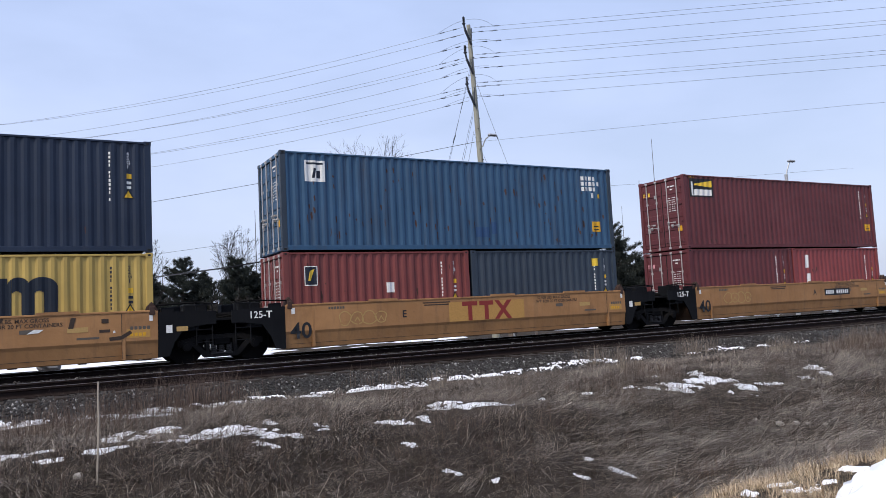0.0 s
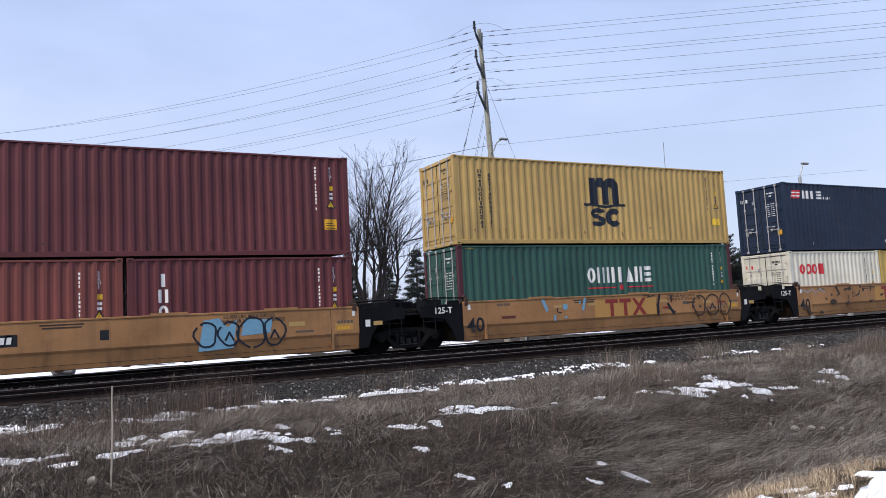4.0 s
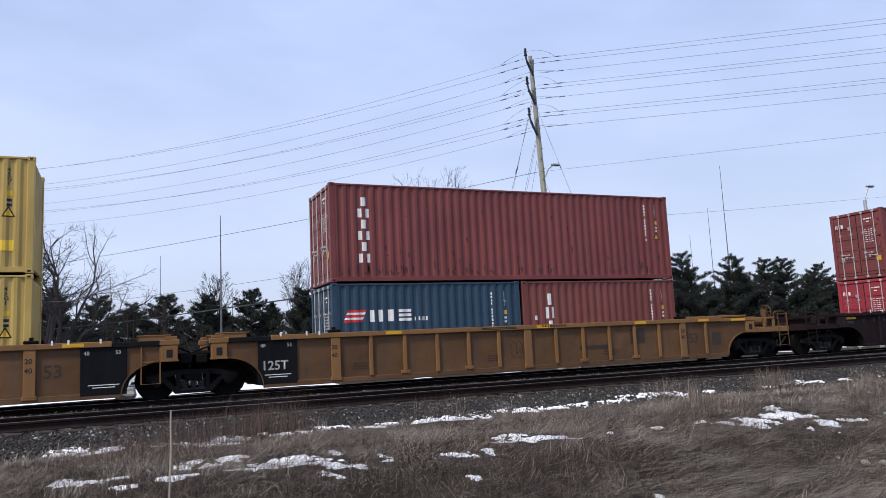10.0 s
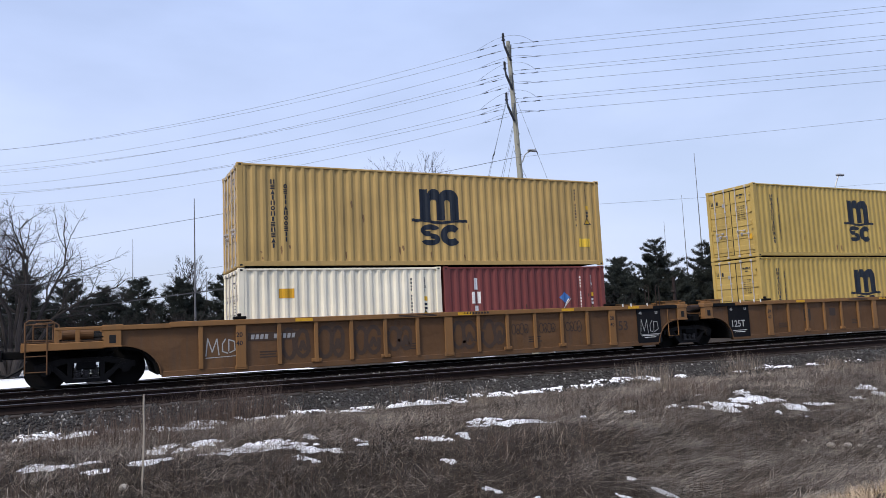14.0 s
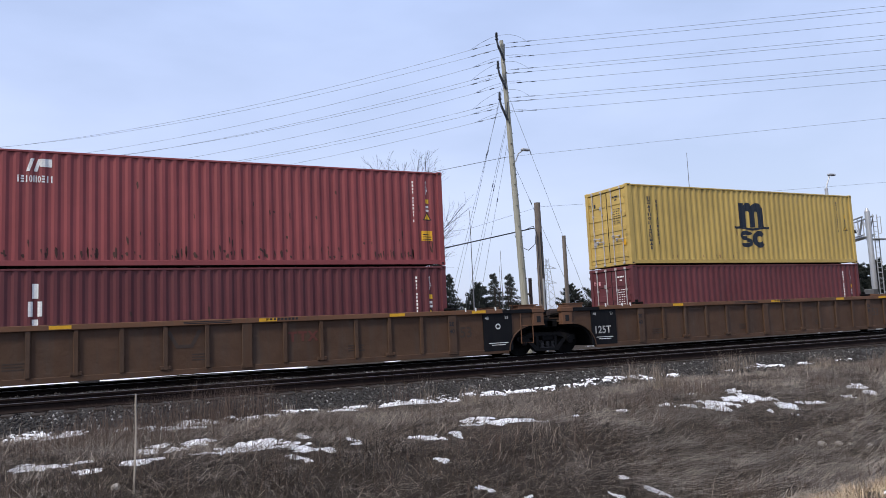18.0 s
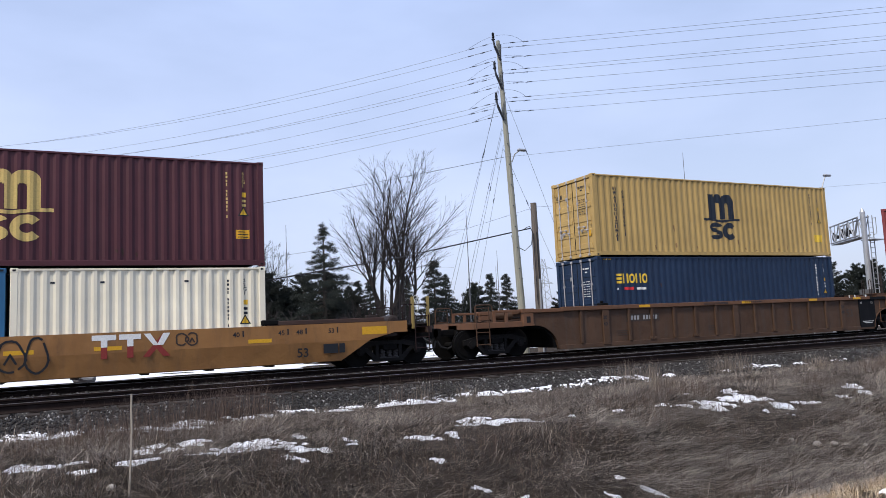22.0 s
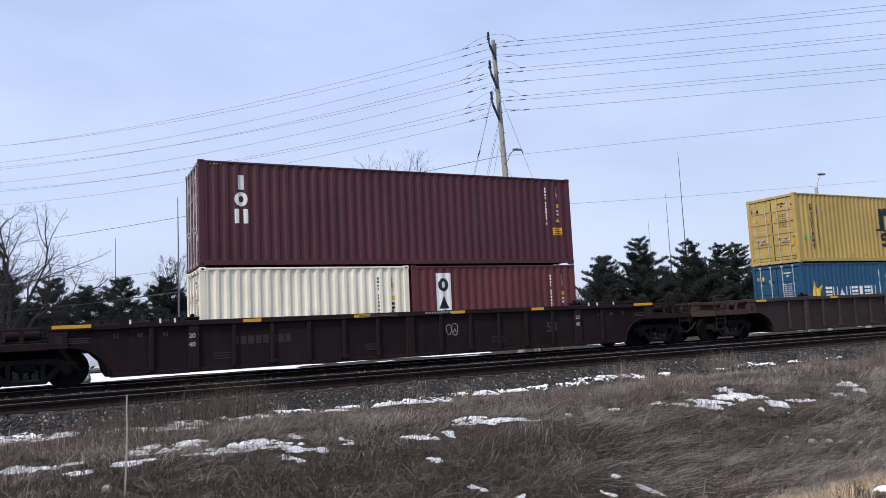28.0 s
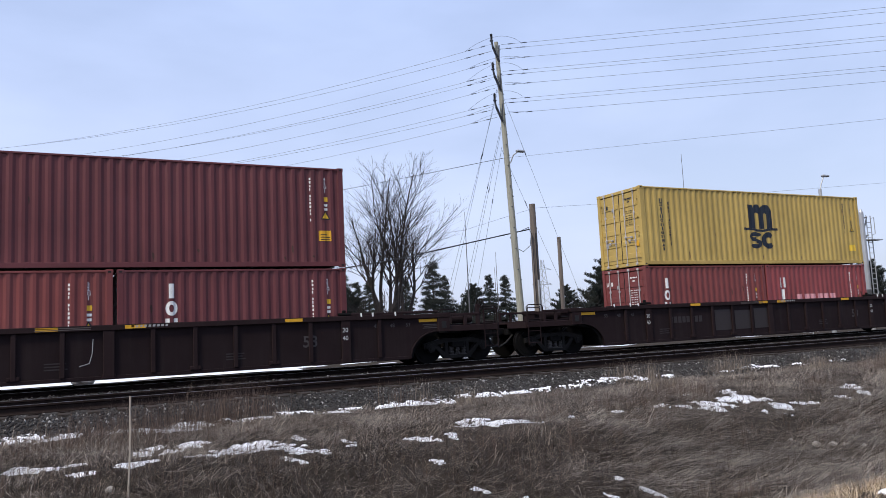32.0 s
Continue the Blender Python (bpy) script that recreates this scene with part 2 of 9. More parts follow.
# bogie and underframe steels: near-black colour also holds the shade under the decks
STEEL_SHADED = weathered("dark_steel", (0.0042, 0.0040, 0.0042), 0.08, 0.03, 0.8)
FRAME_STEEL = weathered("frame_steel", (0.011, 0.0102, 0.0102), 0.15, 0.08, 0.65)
SPRING_STEEL = weathered("spring_steel", (0.05, 0.047, 0.047), 0.10, 0.05, 0.45, metal=0.4)
WHEEL_SHADED = weathered("wheel_steel", (0.0042, 0.0040, 0.0042), 0.10, 0.03, 0.8)
GALV = weathered("galvanised_steel", (0.42, 0.43, 0.44), 0.05, 0.2, 0.45, 0.5)
BAR = weathered("zinc_bar", (0.45, 0.43, 0.42), 0.25, 0.2, 0.5, 0.2)
RUBBER = plain("rubber_seal", (0.012, 0.012, 0.013), 0.8)
RAIL_SIDE = weathered("rail_steel", (0.0145, 0.0092, 0.0080), 0.25, 0.15, 0.8)
RAIL_TOP = plain("rail_head", (0.30, 0.30, 0.31), 0.35, 0.9)
for dull in (STEEL_SHADED, FRAME_STEEL, WHEEL_SHADED, RAIL_SIDE, CAR["black"], CAR["brown"], CAR["brown_web"]):
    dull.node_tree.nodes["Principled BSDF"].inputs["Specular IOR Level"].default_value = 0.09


# ---- mesh helpers ----
class Geo:
    """Collects vertices and faces of one mesh."""

    def __init__(self):
        self.v, self.f = [], []

    def add(self, vs, fs):
        n = len(self.v)
        self.v += [tuple(p) for p in vs]
        self.f += [tuple(i + n for i in q) for q in fs]
        return self

    def box(self, x0, x1, y0, y1, z0, z1):
        return self.add([(x0, y0, z0), (x1, y0, z0), (x1, y1, z0), (x0, y1, z0), (x0, y0, z1), (x1, y0, z1), (x1, y1, z1), (x0, y1, z1)],
                        [(0, 3, 2, 1), (4, 5, 6, 7), (0, 1, 5, 4), (1, 2, 6, 5), (2, 3, 7, 6), (3, 0, 4, 7)])

    def bev(self, x0, x1, y0, y1, z0, z1, b=0.01):
        """A box with chamfered edges."""
        vs, idx = [], {}
        for sx, X, dx in ((0, x0, 1), (1, x1, -1)):
            for sy, Y, dy in ((0, y0, 1), (1, y1, -1)):
                for sz, Z, dz in ((0, z0, 1), (1, z1, -1)):
                    for ax in range(3):
                        p = [X + dx * b, Y + dy * b, Z + dz * b]
                        p[ax] = (X, Y, Z)[ax]
                        idx[(sx, sy, sz, ax)] = len(vs)
                        vs.append(p)
        g = lambda a, b_, c, ax: idx[(a, b_, c, ax)]
        fs = []
        for s in (0, 1):
            o = (lambda q: q) if s else (lambda q: q[::-1])
            fs.append(o((g(s, 0, 0, 0), g(s, 1, 0, 0), g(s, 1, 1, 0), g(s, 0, 1, 0))))
            fs.append(o((g(0, s, 0, 1), g(0, s, 1, 1), g(1, s, 1, 1), g(1, s, 0, 1))))
            fs.append(o((g(0, 0, s, 2), g(1, 0, s, 2), g(1, 1, s, 2), g(0, 1, s, 2))))
        for a in (0, 1):
            for c in (0, 1):
                fs.append((g(a, c, 0, 0), g(a, c, 1, 0), g(a, c, 1, 1), g(a, c, 0, 1)))
                fs.append((g(a, 0, c, 0), g(a, 1, c, 0), g(a, 1, c, 2), g(a, 0, c, 2)))
                fs.append((g(0, a, c, 1), g(1, a, c, 1), g(1, a, c, 2), g(0, a, c, 2)))
        for a in (0, 1):
            for c in (0, 1):
                for e in (0, 1):
                    fs.append((g(a, c, e, 0), g(a, c, e, 1), g(a, c, e, 2)))
        return self.add(vs, fs)

    def prism(self, pts, y0, y1):
        """A polygon in x, z drawn out along y."""
        n = len(pts)
        vs = [(x, y0, z) for x, z in pts] + [(x, y1, z) for x, z in pts]
        fs = [tuple(range(n)), tuple(range(2 * n - 1, n - 1, -1))] + [(i, i + n, (i + 1) % n + n, (i + 1) % n) for i in range(n)]
        return self.add(vs, fs)

    def extrude_x(self, pts, x0, x1):
        """A polygon in y, z drawn out along x."""
        n = len(pts)
        vs = [(x0, y, z) for y, z in pts] + [(x1, y, z) for y, z in pts]
        fs = [tuple(range(n)), tuple(range(2 * n - 1, n - 1, -1))] + [(i, i + n, (i + 1) % n + n, (i + 1) % n) for i in range(n)]
        return self.add(vs, fs)

    def rod(self, a, b, r0, r1=None, n=6, caps=True):
        r1 = r0 if r1 is None else r1
        a, b = Vector(a), Vector(b)
        d = (b - a)
        if d.length < 1e-6:
            return self
        d.normalize()
        u = d.orthogonal().normalized()
        w = d.cross(u)
        vs = []
        for p, r in ((a, r0), (b, r1)):
            for i in range(n):
                t = 2 * math.pi * i / n
                vs.append(p + u * (r * math.cos(t)) + w * (r * math.sin(t)))
        fs = [(i, (i + 1) % n, (i + 1) % n + n, i + n) for i in range(n)]
        if caps:
            fs += [tuple(range(n - 1, -1, -1)), tuple(range(n, 2 * n))]
        return self.add(vs, fs)

    def path(self, pts, r, n=5):
        P = [Vector(q) for q in pts]
        vs = []
        u = None
        for i, q in enumerate(P):
            d = (P[min(i + 1, len(P) - 1)] - P[max(i - 1, 0)]).normalized()
            u = d.orthogonal().normalized() if u is None else (u - d * u.dot(d)).normalized()
            w = d.cross(u)
            vs += [q + u * (r * math.cos(6.28318 * k / n)) + w * (r * math.sin(6.28318 * k / n)) for k in range(n)]
        fs = [(i * n + k, i * n + (k + 1) % n, (i + 1) * n + (k + 1) % n, (i + 1) * n + k) for i in range(len(P) - 1) for k in range(n)]
        fs += [tuple(range(n - 1, -1, -1)), tuple(range((len(P) - 1) * n, len(P) * n))]
        return self.add(vs, fs)

    def disc(self, c, r, y0, y1, n=24):
        pts = [(c[0] + r * math.cos(2 * math.pi * i / n), c[1] + r * math.sin(2 * math.pi * i / n)) for i in range(n)]
        return self.prism(pts, y0, y1)

    def mesh(self, name, smooth=False):
        m = bpy.data.meshes.new(name)
        m.from_pydata(self.v, [], self.f)
        m.update()
        bm = bmesh.new()
        bm.from_mesh(m)
        bmesh.ops.recalc_face_normals(bm, faces=bm.faces)
        bm.to_mesh(m)
        bm.free()
        if smooth:
            m.shade_smooth()
        return m


MESHES = {}


def shared(key, make, smooth=False):
    """The mesh under this key, built once."""
    if key not in MESHES:
        MESHES[key] = make().mesh(key if isinstance(key, str) else str(key[0]), smooth)
    return MESHES[key]


def part(name, data, material, parent=None, label="", m=None, smooth=False):
    """One mesh object, under a thing or a part."""
    if isinstance(data, Geo):
        data = data.mesh(name, smooth)
    elif isinstance(data, bmesh.types.BMesh):
        bm, data = data, bpy.data.meshes.new(name)
        bm.to_mesh(data)
        bm.free()
    ob = new(name, data)
    if not data.materials:
        data.materials.append(None)
    ob.material_slots[0].link = "OBJECT"
    ob.material_slots[0].material = material
    ob.parent = parent
    if m is not None:
        ob.matrix_basis = m
    if label:
        ob["label"] = label
    return ob


def thing(name, label, category, group="", kind="", at=None):
    ob = new(name)
    ob.empty_display_size = 0.2
    if at is not None:
        ob.matrix_basis = at
    return tagged(ob, label, category, group, kind)


def np_mesh(name, verts, faces_idx, per):
    """A mesh from numpy arrays: per = corners of each face."""
    me = bpy.data.meshes.new(name)
    nv, nf = len(verts), len(faces_idx)
    me.vertices.add(nv)
    me.vertices.foreach_set("co", np.asarray(verts, dtype=np.float32).ravel())
    me.loops.add(nf * per)
    me.loops.foreach_set("vertex_index", np.asarray(faces_idx, dtype=np.int32).ravel())
    me.polygons.add(nf)
    me.polygons.foreach_set("loop_start", np.arange(nf, dtype=np.int32) * per)
    me.update(calc_edges=True)
    me.validate()
    return me


MOVERS = []     # (thing, its place along the train, its height): keyed in motions()

# ---- ground ----
PROFILE = [(-4000, -0.6), (-40, -0.6), (3.2, -0.56), (4.4, -0.60), (5.0, -0.72), (5.5, -0.98), (6.2, -1.36), (7.2, -1.48), (8.0, -1.36), (9.0, -1.02), (9.9, -0.72), (10.8, -0.56), (12.4, -0.50),
           (14.0, -0.50), (14.6, -0.52), (24.6, -0.55), (26.0, -0.80), (60.0, -0.8), (4000, -0.8)]


def ground_z(x, y):
    """Height of the bare ground."""
    sway = 0.35 * math.sin(x * 0.21 + 0.7) + 0.2 * math.sin(x * 0.53)
    yy = y + (sway * min(1.0, max(0.0, (y - 4.0) / 3.0)) * min(1.0, max(0.0, (13.0 - y) / 2.5)) if 4 < y < 13 else 0.0)
    for (y0, z0), (y1, z1) in zip(PROFILE, PROFILE[1:]):
        if yy <= y1:
            k = (yy - y0) / (y1 - y0)
            z = z0 + (z1 - z0) * k
            break
    near = -12 < x < 80 and 2 < y < 15
    if near:
        z += 0.07 * noise.noise(Vector((x * 0.55, y * 0.75, 3.0))) + 0.045 * noise.noise(Vector((x * 1.7, y * 2.1, 8.0)))
    return z


def spread(edges):
    out = []
    for a, b, step in edges:
        n = max(1, round((b - a) / step))
        out += [a + (b - a) * i / n for i in range(n)]
    return out + [edges[-1][1]]


def soil_material():
    m, nt, b = nodes_of("soil")
    f = ramp_node(nt, noise_node(nt, 0.9, 6, 0.6, offset=False), 0.35, 0.65)
    c = mix_node(nt, f, (0.020, 0.016, 0.013), (0.045, 0.036, 0.029))
    g = ramp_node(nt, noise_node(nt, 14.0, 6, 0.7, offset=False), 0.4, 0.7)
    c = mix_node(nt, times(nt, g, 0.5), c, (0.10, 0.08, 0.06))
    nt.links.new(c, b.inputs["Base Color"])
    b.inputs["Roughness"].default_value = 0.95
    b.inputs["Specular IOR Level"].default_value = 0.1
    bump_of(nt, b, noise_node(nt, 22.0, 6, 0.7, offset=False), 0.9, 0.06)
    return m


def snow_material():
    m, nt, b = nodes_of("old_snow")
    f = ramp_node(nt, noise_node(nt, 5.0, 6, 0.65, offset=False), 0.35, 0.75)
    c = mix_node(nt, f, (0.80, 0.82, 0.86), (0.90, 0.91, 0.93))
    g = ramp_node(nt, noise_node(nt, 40.0, 4, 0.7, offset=False), 0.66, 0.8)
    c = mix_node(nt, times(nt, g, 0.45), c, (0.22, 0.19, 0.15))
    nt.links.new(c, b.inputs["Base Color"])
    b.inputs["Roughness"].default_value = 0.6
    b.inputs["Subsurface Weight"].default_value = 0.0
    bump_of(nt, b, noise_node(nt, 18.0, 5, 0.6, offset=False), 0.5, 0.03)
    return m


SOIL, SNOW = soil_material(), snow_material()


def build_ground():
    xs = spread([(-4000, -400, 900), (-400, -40, 60), (-40, -8, 2.0), (-8, 34, 0.3), (34, 80, 1.2), (80, 400, 40), (400, 4000, 900)])
    ys = spread([(-4000, -300, 900), (-300, -20, 40), (-20, 2, 1.1), (2, 15, 0.25), (15, 30, 1.0), (30, 90, 6.0), (90, 400, 50), (400, 4000, 900)])
    vs = [(x, y, ground_z(x, y)) for y in ys for x in xs]
    nx = len(xs)
    fs = [(j * nx + i, j * nx + i + 1, (j + 1) * nx + i + 1, (j + 1) * nx + i) for j in range(len(ys) - 1) for i in range(nx - 1)]
    g = part("ground", np_mesh("ground", vs, fs, 4), SOIL)
    g.data.shade_smooth()
    tagged(g, "dark brown winter soil and matted dead turf", "ground", kind="structure")


build_ground()


# ---- the two tracks ----
def ballast_material():
    m, nt, b = nodes_of("ballast_bed")
    v = nt.nodes.new("ShaderNodeTexVoronoi")
    v.inputs["Scale"].default_value = 17.0
    co = nt.nodes.new("ShaderNodeTexCoord")
    nt.links.new(co.outputs["Object"], v.inputs["Vector"])
    f = ramp_node(nt, v.outputs["Color"], 0.1, 0.9)
    c = mix_node(nt, f, (0.015, 0.014, 0.014), (0.05, 0.048, 0.046))
    nt.links.new(c, b.inputs["Base Color"])
    b.inputs["Roughness"].default_value = 0.9
    bump_of(nt, b, v.outputs["Distance"], 1.0, 0.05)
    return m


STONES = island("ballast_stone", [(0.012, 0.011, 0.012), (0.028, 0.026, 0.026), (0.050, 0.047, 0.045), (0.034, 0.030, 0.028), (0.080, 0.077, 0.073), (0.020, 0.019, 0.019), (0.045, 0.040, 0.037), (0.022, 0.020, 0.020), (0.060, 0.056, 0.053), (0.030, 0.028, 0.027), (0.040, 0.037, 0.035), (0.34, 0.33, 0.32)])
TIE_WOOD = weathered("tie_timber", (0.026, 0.019, 0.015), 0.2, 0.5, 0.9)


def rail_profile():
    return [(-0.070, -0.18), (0.070, -0.18), (0.070, -0.168), (0.018, -0.150), (0.010, -0.130), (0.010, -0.055), (0.036, -0.040), (0.037, -0.012), (0.030, -0.002),
            (-0.030, -0.002), (-0.037, -0.012), (-0.036, -0.040), (-0.010, -0.055), (-0.010, -0.130), (-0.018, -0.150), (-0.070, -0.168)]


def build_track(y0, name, label, single_ties):
    tr = thing(name, label, "railway track", kind="structure", at=pose(0, y0, 0))
    for sy in (-0.755, 0.755):
        g = Geo().extrude_x([(sy + y, z) for y, z in rail_profile()], -150, 320)
        r = part("rail", g, RAIL_SIDE, tr, "rust-brown steel rail")
        part("rail_head", Geo().box(-150, 320, sy - 0.028, sy + 0.028, -0.002, 0.002), RAIL_TOP, r, "polished running surface")
    tie = shared("tie", lambda: Geo().bev(-0.115, 0.115, -1.30, 1.30, -0.36, -0.185, 0.012))
    plate = shared("tie_plate", lambda: Geo().bev(-0.09, 0.09, -0.17, 0.17, -0.186, -0.172, 0.004))
    rnd = random.Random(5)
    if single_ties:
        for i in range(150):
            t = part("tie", tie, TIE_WOOD, tr, m=pose(-8 + i * 0.52, rnd.uniform(-0.05, 0.05), rnd.uniform(-0.012, 0.004), 0, 0, rnd.uniform(-0.8, 0.8)))
            if i < 90:
                for sy in (-0.755, 0.755):
                    part("tie_plate", plate, RAIL_SIDE, t, m=pose(0, sy, 0.004))
        lo = 150
    else:
        lo = 0
    g = Geo()
    for i in list(range(lo, 330)) + ([] if not single_ties else list(range(-90, 0))):
        x = -8 + i * 0.52
        g.bev(x - 0.115, x + 0.115, -1.3, 1.3, -0.36, -0.187, 0.012)
    tagged(part("ties", g, TIE_WOOD, tr), "rows of dark timber ties", kind="stuff")


def build_ballast():
    # bed of both tracks: shoulder, level top, dips between and outside
    prof = [(14.2, -0.56), (14.9, -0.42), (15.55, -0.27), (15.9, -0.245), (18.3, -0.235), (18.8, -0.17), (19.2, -0.115), (19.8, -0.11), (20.25, -0.2), (22.8, -0.245), (23.3, -0.28), (25.2, -0.85)]
    xs = spread([(-150, -10, 20), (-10, 50, 0.5), (50, 320, 10)])
    vs, fs = [], []
    for x in xs:
        for y, z in prof:
            vs.append((x, y, z + 0.025 * noise.noise(Vector((x * 1.3, y * 2.0, 1.0)))))
    n = len(prof)
    for i in range(len(xs) - 1):
        for j in range(n - 1):
            fs.append((i * n + j, i * n + j + 1, (i + 1) * n + j + 1, (i + 1) * n + j))
    b = part("ballast_bed", np_mesh("ballast_bed", vs, fs, 4), ballast_material())
    tagged(b, "grey crushed-stone bed under two tracks", "ballast", kind="structure")
    # loose stones
    rng = np.random.default_rng(3)
    pys = np.array([p[0] for p in prof])
    pzs = np.array([p[1] for p in prof])
    parts = []
    for count, x0, x1, ya, yb in ((30000, -5, 22, 14.0, 16.2), (9000, 22, 60, 14.1, 16.2), (3500, -5, 40, 16.5, 17.8), (9000, -5, 45, 18.6, 20.3)):
        px = rng.uniform(x0, x1, count)
        py = rng.uniform(ya, yb, count)
        parts.append(np.stack([px, py, np.interp(py, pys, pzs) + rng.uniform(0.0, 0.02, count)], 1))
    c = np.concatenate(parts)
    n = len(c)
    octa = np.array([[1, 0, 0], [-1, 0, 0], [0, 1, 0], [0, -1, 0], [0, 0, 1], [0, 0, -1]], float)
    tri = np.array([[0, 2, 4], [2, 1, 4], [1, 3, 4], [3, 0, 4], [2, 0, 5], [1, 2, 5], [3, 1, 5], [0, 3, 5]])
    size = rng.uniform(0.014, 0.036, (n, 1, 1)) * rng.uniform(0.7, 1.3, (n, 1, 3))
    jit = 1 + rng.uniform(-0.3, 0.3, (n, 6, 1))
    ang = rng.uniform(0, 6.28, n)
    v = octa[None] * jit * size
    ca, sa = np.cos(ang)[:, None], np.sin(ang)[:, None]
    v = np.stack([v[..., 0] * ca - v[..., 1] * sa, v[..., 0] * sa + v[..., 1] * ca, v[..., 2]], -1) + c[:, None]
    f = (tri[None] + (np.arange(n) * 6)[:, None, None]).reshape(-1, 3)
    s = part("ballast_stones", np_mesh("ballast_stones", v.reshape(-1, 3), f, 3), STONES)
    tagged(s, "loose grey crushed stones beside the rails", "gravel", kind="stuff")


# ---- lettering and plain marks ----
TEXTS = {}


def text_mesh(s, size, shear=0.0):
    """Flat letters in x, z, facing -y, from the left foot of the first letter."""
    key = (s, size, shear)
    if key not in TEXTS:
        cu = bpy.data.curves.new("letters", "FONT")
        cu.body, cu.size, cu.shear, cu.extrude, cu.offset = s, size, shear, 0.0, 0.016 * size
        cu.resolution_u = 3
        ob = bpy.data.objects.new("letters", cu)
        scene.collection.objects.link(ob)
        me = bpy.data.meshes.new_from_object(ob)
        bpy.data.objects.remove(ob)
        bpy.data.curves.remove(cu)
        for v in me.vertices:
            v.co = (v.co.x, 0.0, v.co.y)
        me.materials.clear()
        TEXTS[key] = me
    return TEXTS[key]


def text_column(s, size):
    """Letters set one below the other, top at 0."""
    bm = bmesh.new()
    for i, ch in enumerate(s):
        me = text_mesh(ch, size).copy()
        me.transform(Matrix.Translation((0, 0, -(i + 1) * size * 0.84)))
        bm.from_mesh(me)
        bpy.data.meshes.remove(me)
    return bm


class Flat:
    """Plain shapes in x, z on a wall."""

    def __init__(self):
        self.polys = []

    def rect(self, x0, z0, w, h, lean=0.0):
        self.polys.append([(x0, z0), (x0 + w, z0), (x0 + w + lean, z0 + h), (x0 + lean, z0 + h)])
        return self

    def poly(self, pts):
        self.polys.append(list(pts))
        return self

    def ring(self, cx, cz, rx, rz, band, a0=0, a1=360, n=20):
        for i in range(n):
            t0, t1 = radians(a0 + (a1 - a0) * i / n), radians(a0 + (a1 - a0) * (i + 1) / n)
            self.polys.append([(cx + (rx - band) * math.cos(t0), cz + (rz - band) * math.sin(t0)), (cx + rx * math.cos(t0), cz + rz * math.sin(t0)),
                               (cx + rx * math.cos(t1), cz + rz * math.sin(t1)), (cx + (rx - band) * math.cos(t1), cz + (rz - band) * math.sin(t1))])
        return self

    def stroke(self, pts, w):
        for (xa, za), (xb, zb) in zip(pts, pts[1:]):
            d = math.hypot(xb - xa, zb - za) or 1e-6
            nx, nz = -(zb - za) / d * w / 2, (xb - xa) / d * w / 2
            ex, ez = (xb - xa) / d * w * 0.3, (zb - za) / d * w * 0.3
            self.polys.append([(xa - nx - ex, za - nz - ez), (xb - nx + ex, zb - nz + ez), (xb + nx + ex, zb + nz + ez), (xa + nx - ex, za + nz - ez)])
        return self

    def bm(self, dx=0.0, dz=0.0, s=1.0):
        bm = bmesh.new()
        for p in self.polys:
            try:
                bm.faces.new([bm.verts.new((dx + x * s, 0.0, dz + z * s)) for x, z in p])
            except ValueError:
                pass
        return bm


WAVE = (0.074, 0.066, 0.072, 0.066)     # outer flat, slope, inner flat, slope of a wall's corrugation
PITCH = sum(WAVE)
DEPTH = 0.036


def wave_points(x0, x1):
    """(x, depth) along a corrugated wall."""
    n = round((x1 - x0) / PITCH)
    k = (x1 - x0) / (n * PITCH)
    out, x = [], x0
    for i in range(n):
        for w, d in zip(WAVE, (0.0, 0.0, DEPTH, DEPTH)):
            out.append((x, d))
            x += w * k
    out.append((x1, 0.0))
    return out


def drape(bm, waves, y_face, lift=0.004):
    """Lays flat marks onto a corrugated wall."""
    xs = [v.co.x for v in bm.verts]
    lo, hi = min(xs), max(xs)
    for x, d in waves:
        if lo < x < hi:
            bmesh.ops.bisect_plane(bm, geom=bm.verts[:] + bm.edges[:] + bm.faces[:], plane_co=(x, 0, 0), plane_no=(1, 0, 0))
    wx = [w[0] for w in waves]
    wd = [w[1] for w in waves]
    for v in bm.verts:
        v.co.y = y_face + float(np.interp(v.co.x, wx, wd)) - lift
    return bm


def id_column(x, top, groups, ch, flat=None):
    """A column of characters as plain bars, one below the other."""
    f = flat or Flat()
    z = top
    for g in groups:
        for i in range(g):
            k = (i * 3 + g) % 4
            f.rect(x + (0.0, 0.06, 0.03, 0.0)[k] * ch, z - ch, ch * (0.42, 0.26, 0.36, 0.42)[k], ch * (0.62, 0.72, 0.55, 0.66)[k])
            z -= ch
        z -= ch * 0.7
    return f


def block_word(n, w, h, gap, kinds="ion"):
    """A brand's word as plain shapes: bars, pairs of bars, wedges and rings."""
    f, x = Flat(), 0.0
    for i in range(n):
        k = kinds[i % len(kinds)]
        b = w * 0.30
        if k == "o":
            f.ring(x + w / 2, h / 2, w / 2, h / 2, b, n=14)
        elif k == "n":
            f.rect(x, 0, b * 1.1, h).rect(x + w - b * 1.1, 0, b * 1.1, h)
        elif k == "h":
            f.rect(x, 0, w, h * 0.24).rect(x, h * 0.38, w, h * 0.24).rect(x, h * 0.76, w, h * 0.24)
        elif k == "b":
            f.rect(x, 0, w, h)
        elif k == "u":
            f.poly([(x, 0), (x + w, 0), (x + w * 0.5, h)])
        else:
            f.rect(x + w * 0.28, 0, w * 0.44, h)
        x += w + gap
    return f


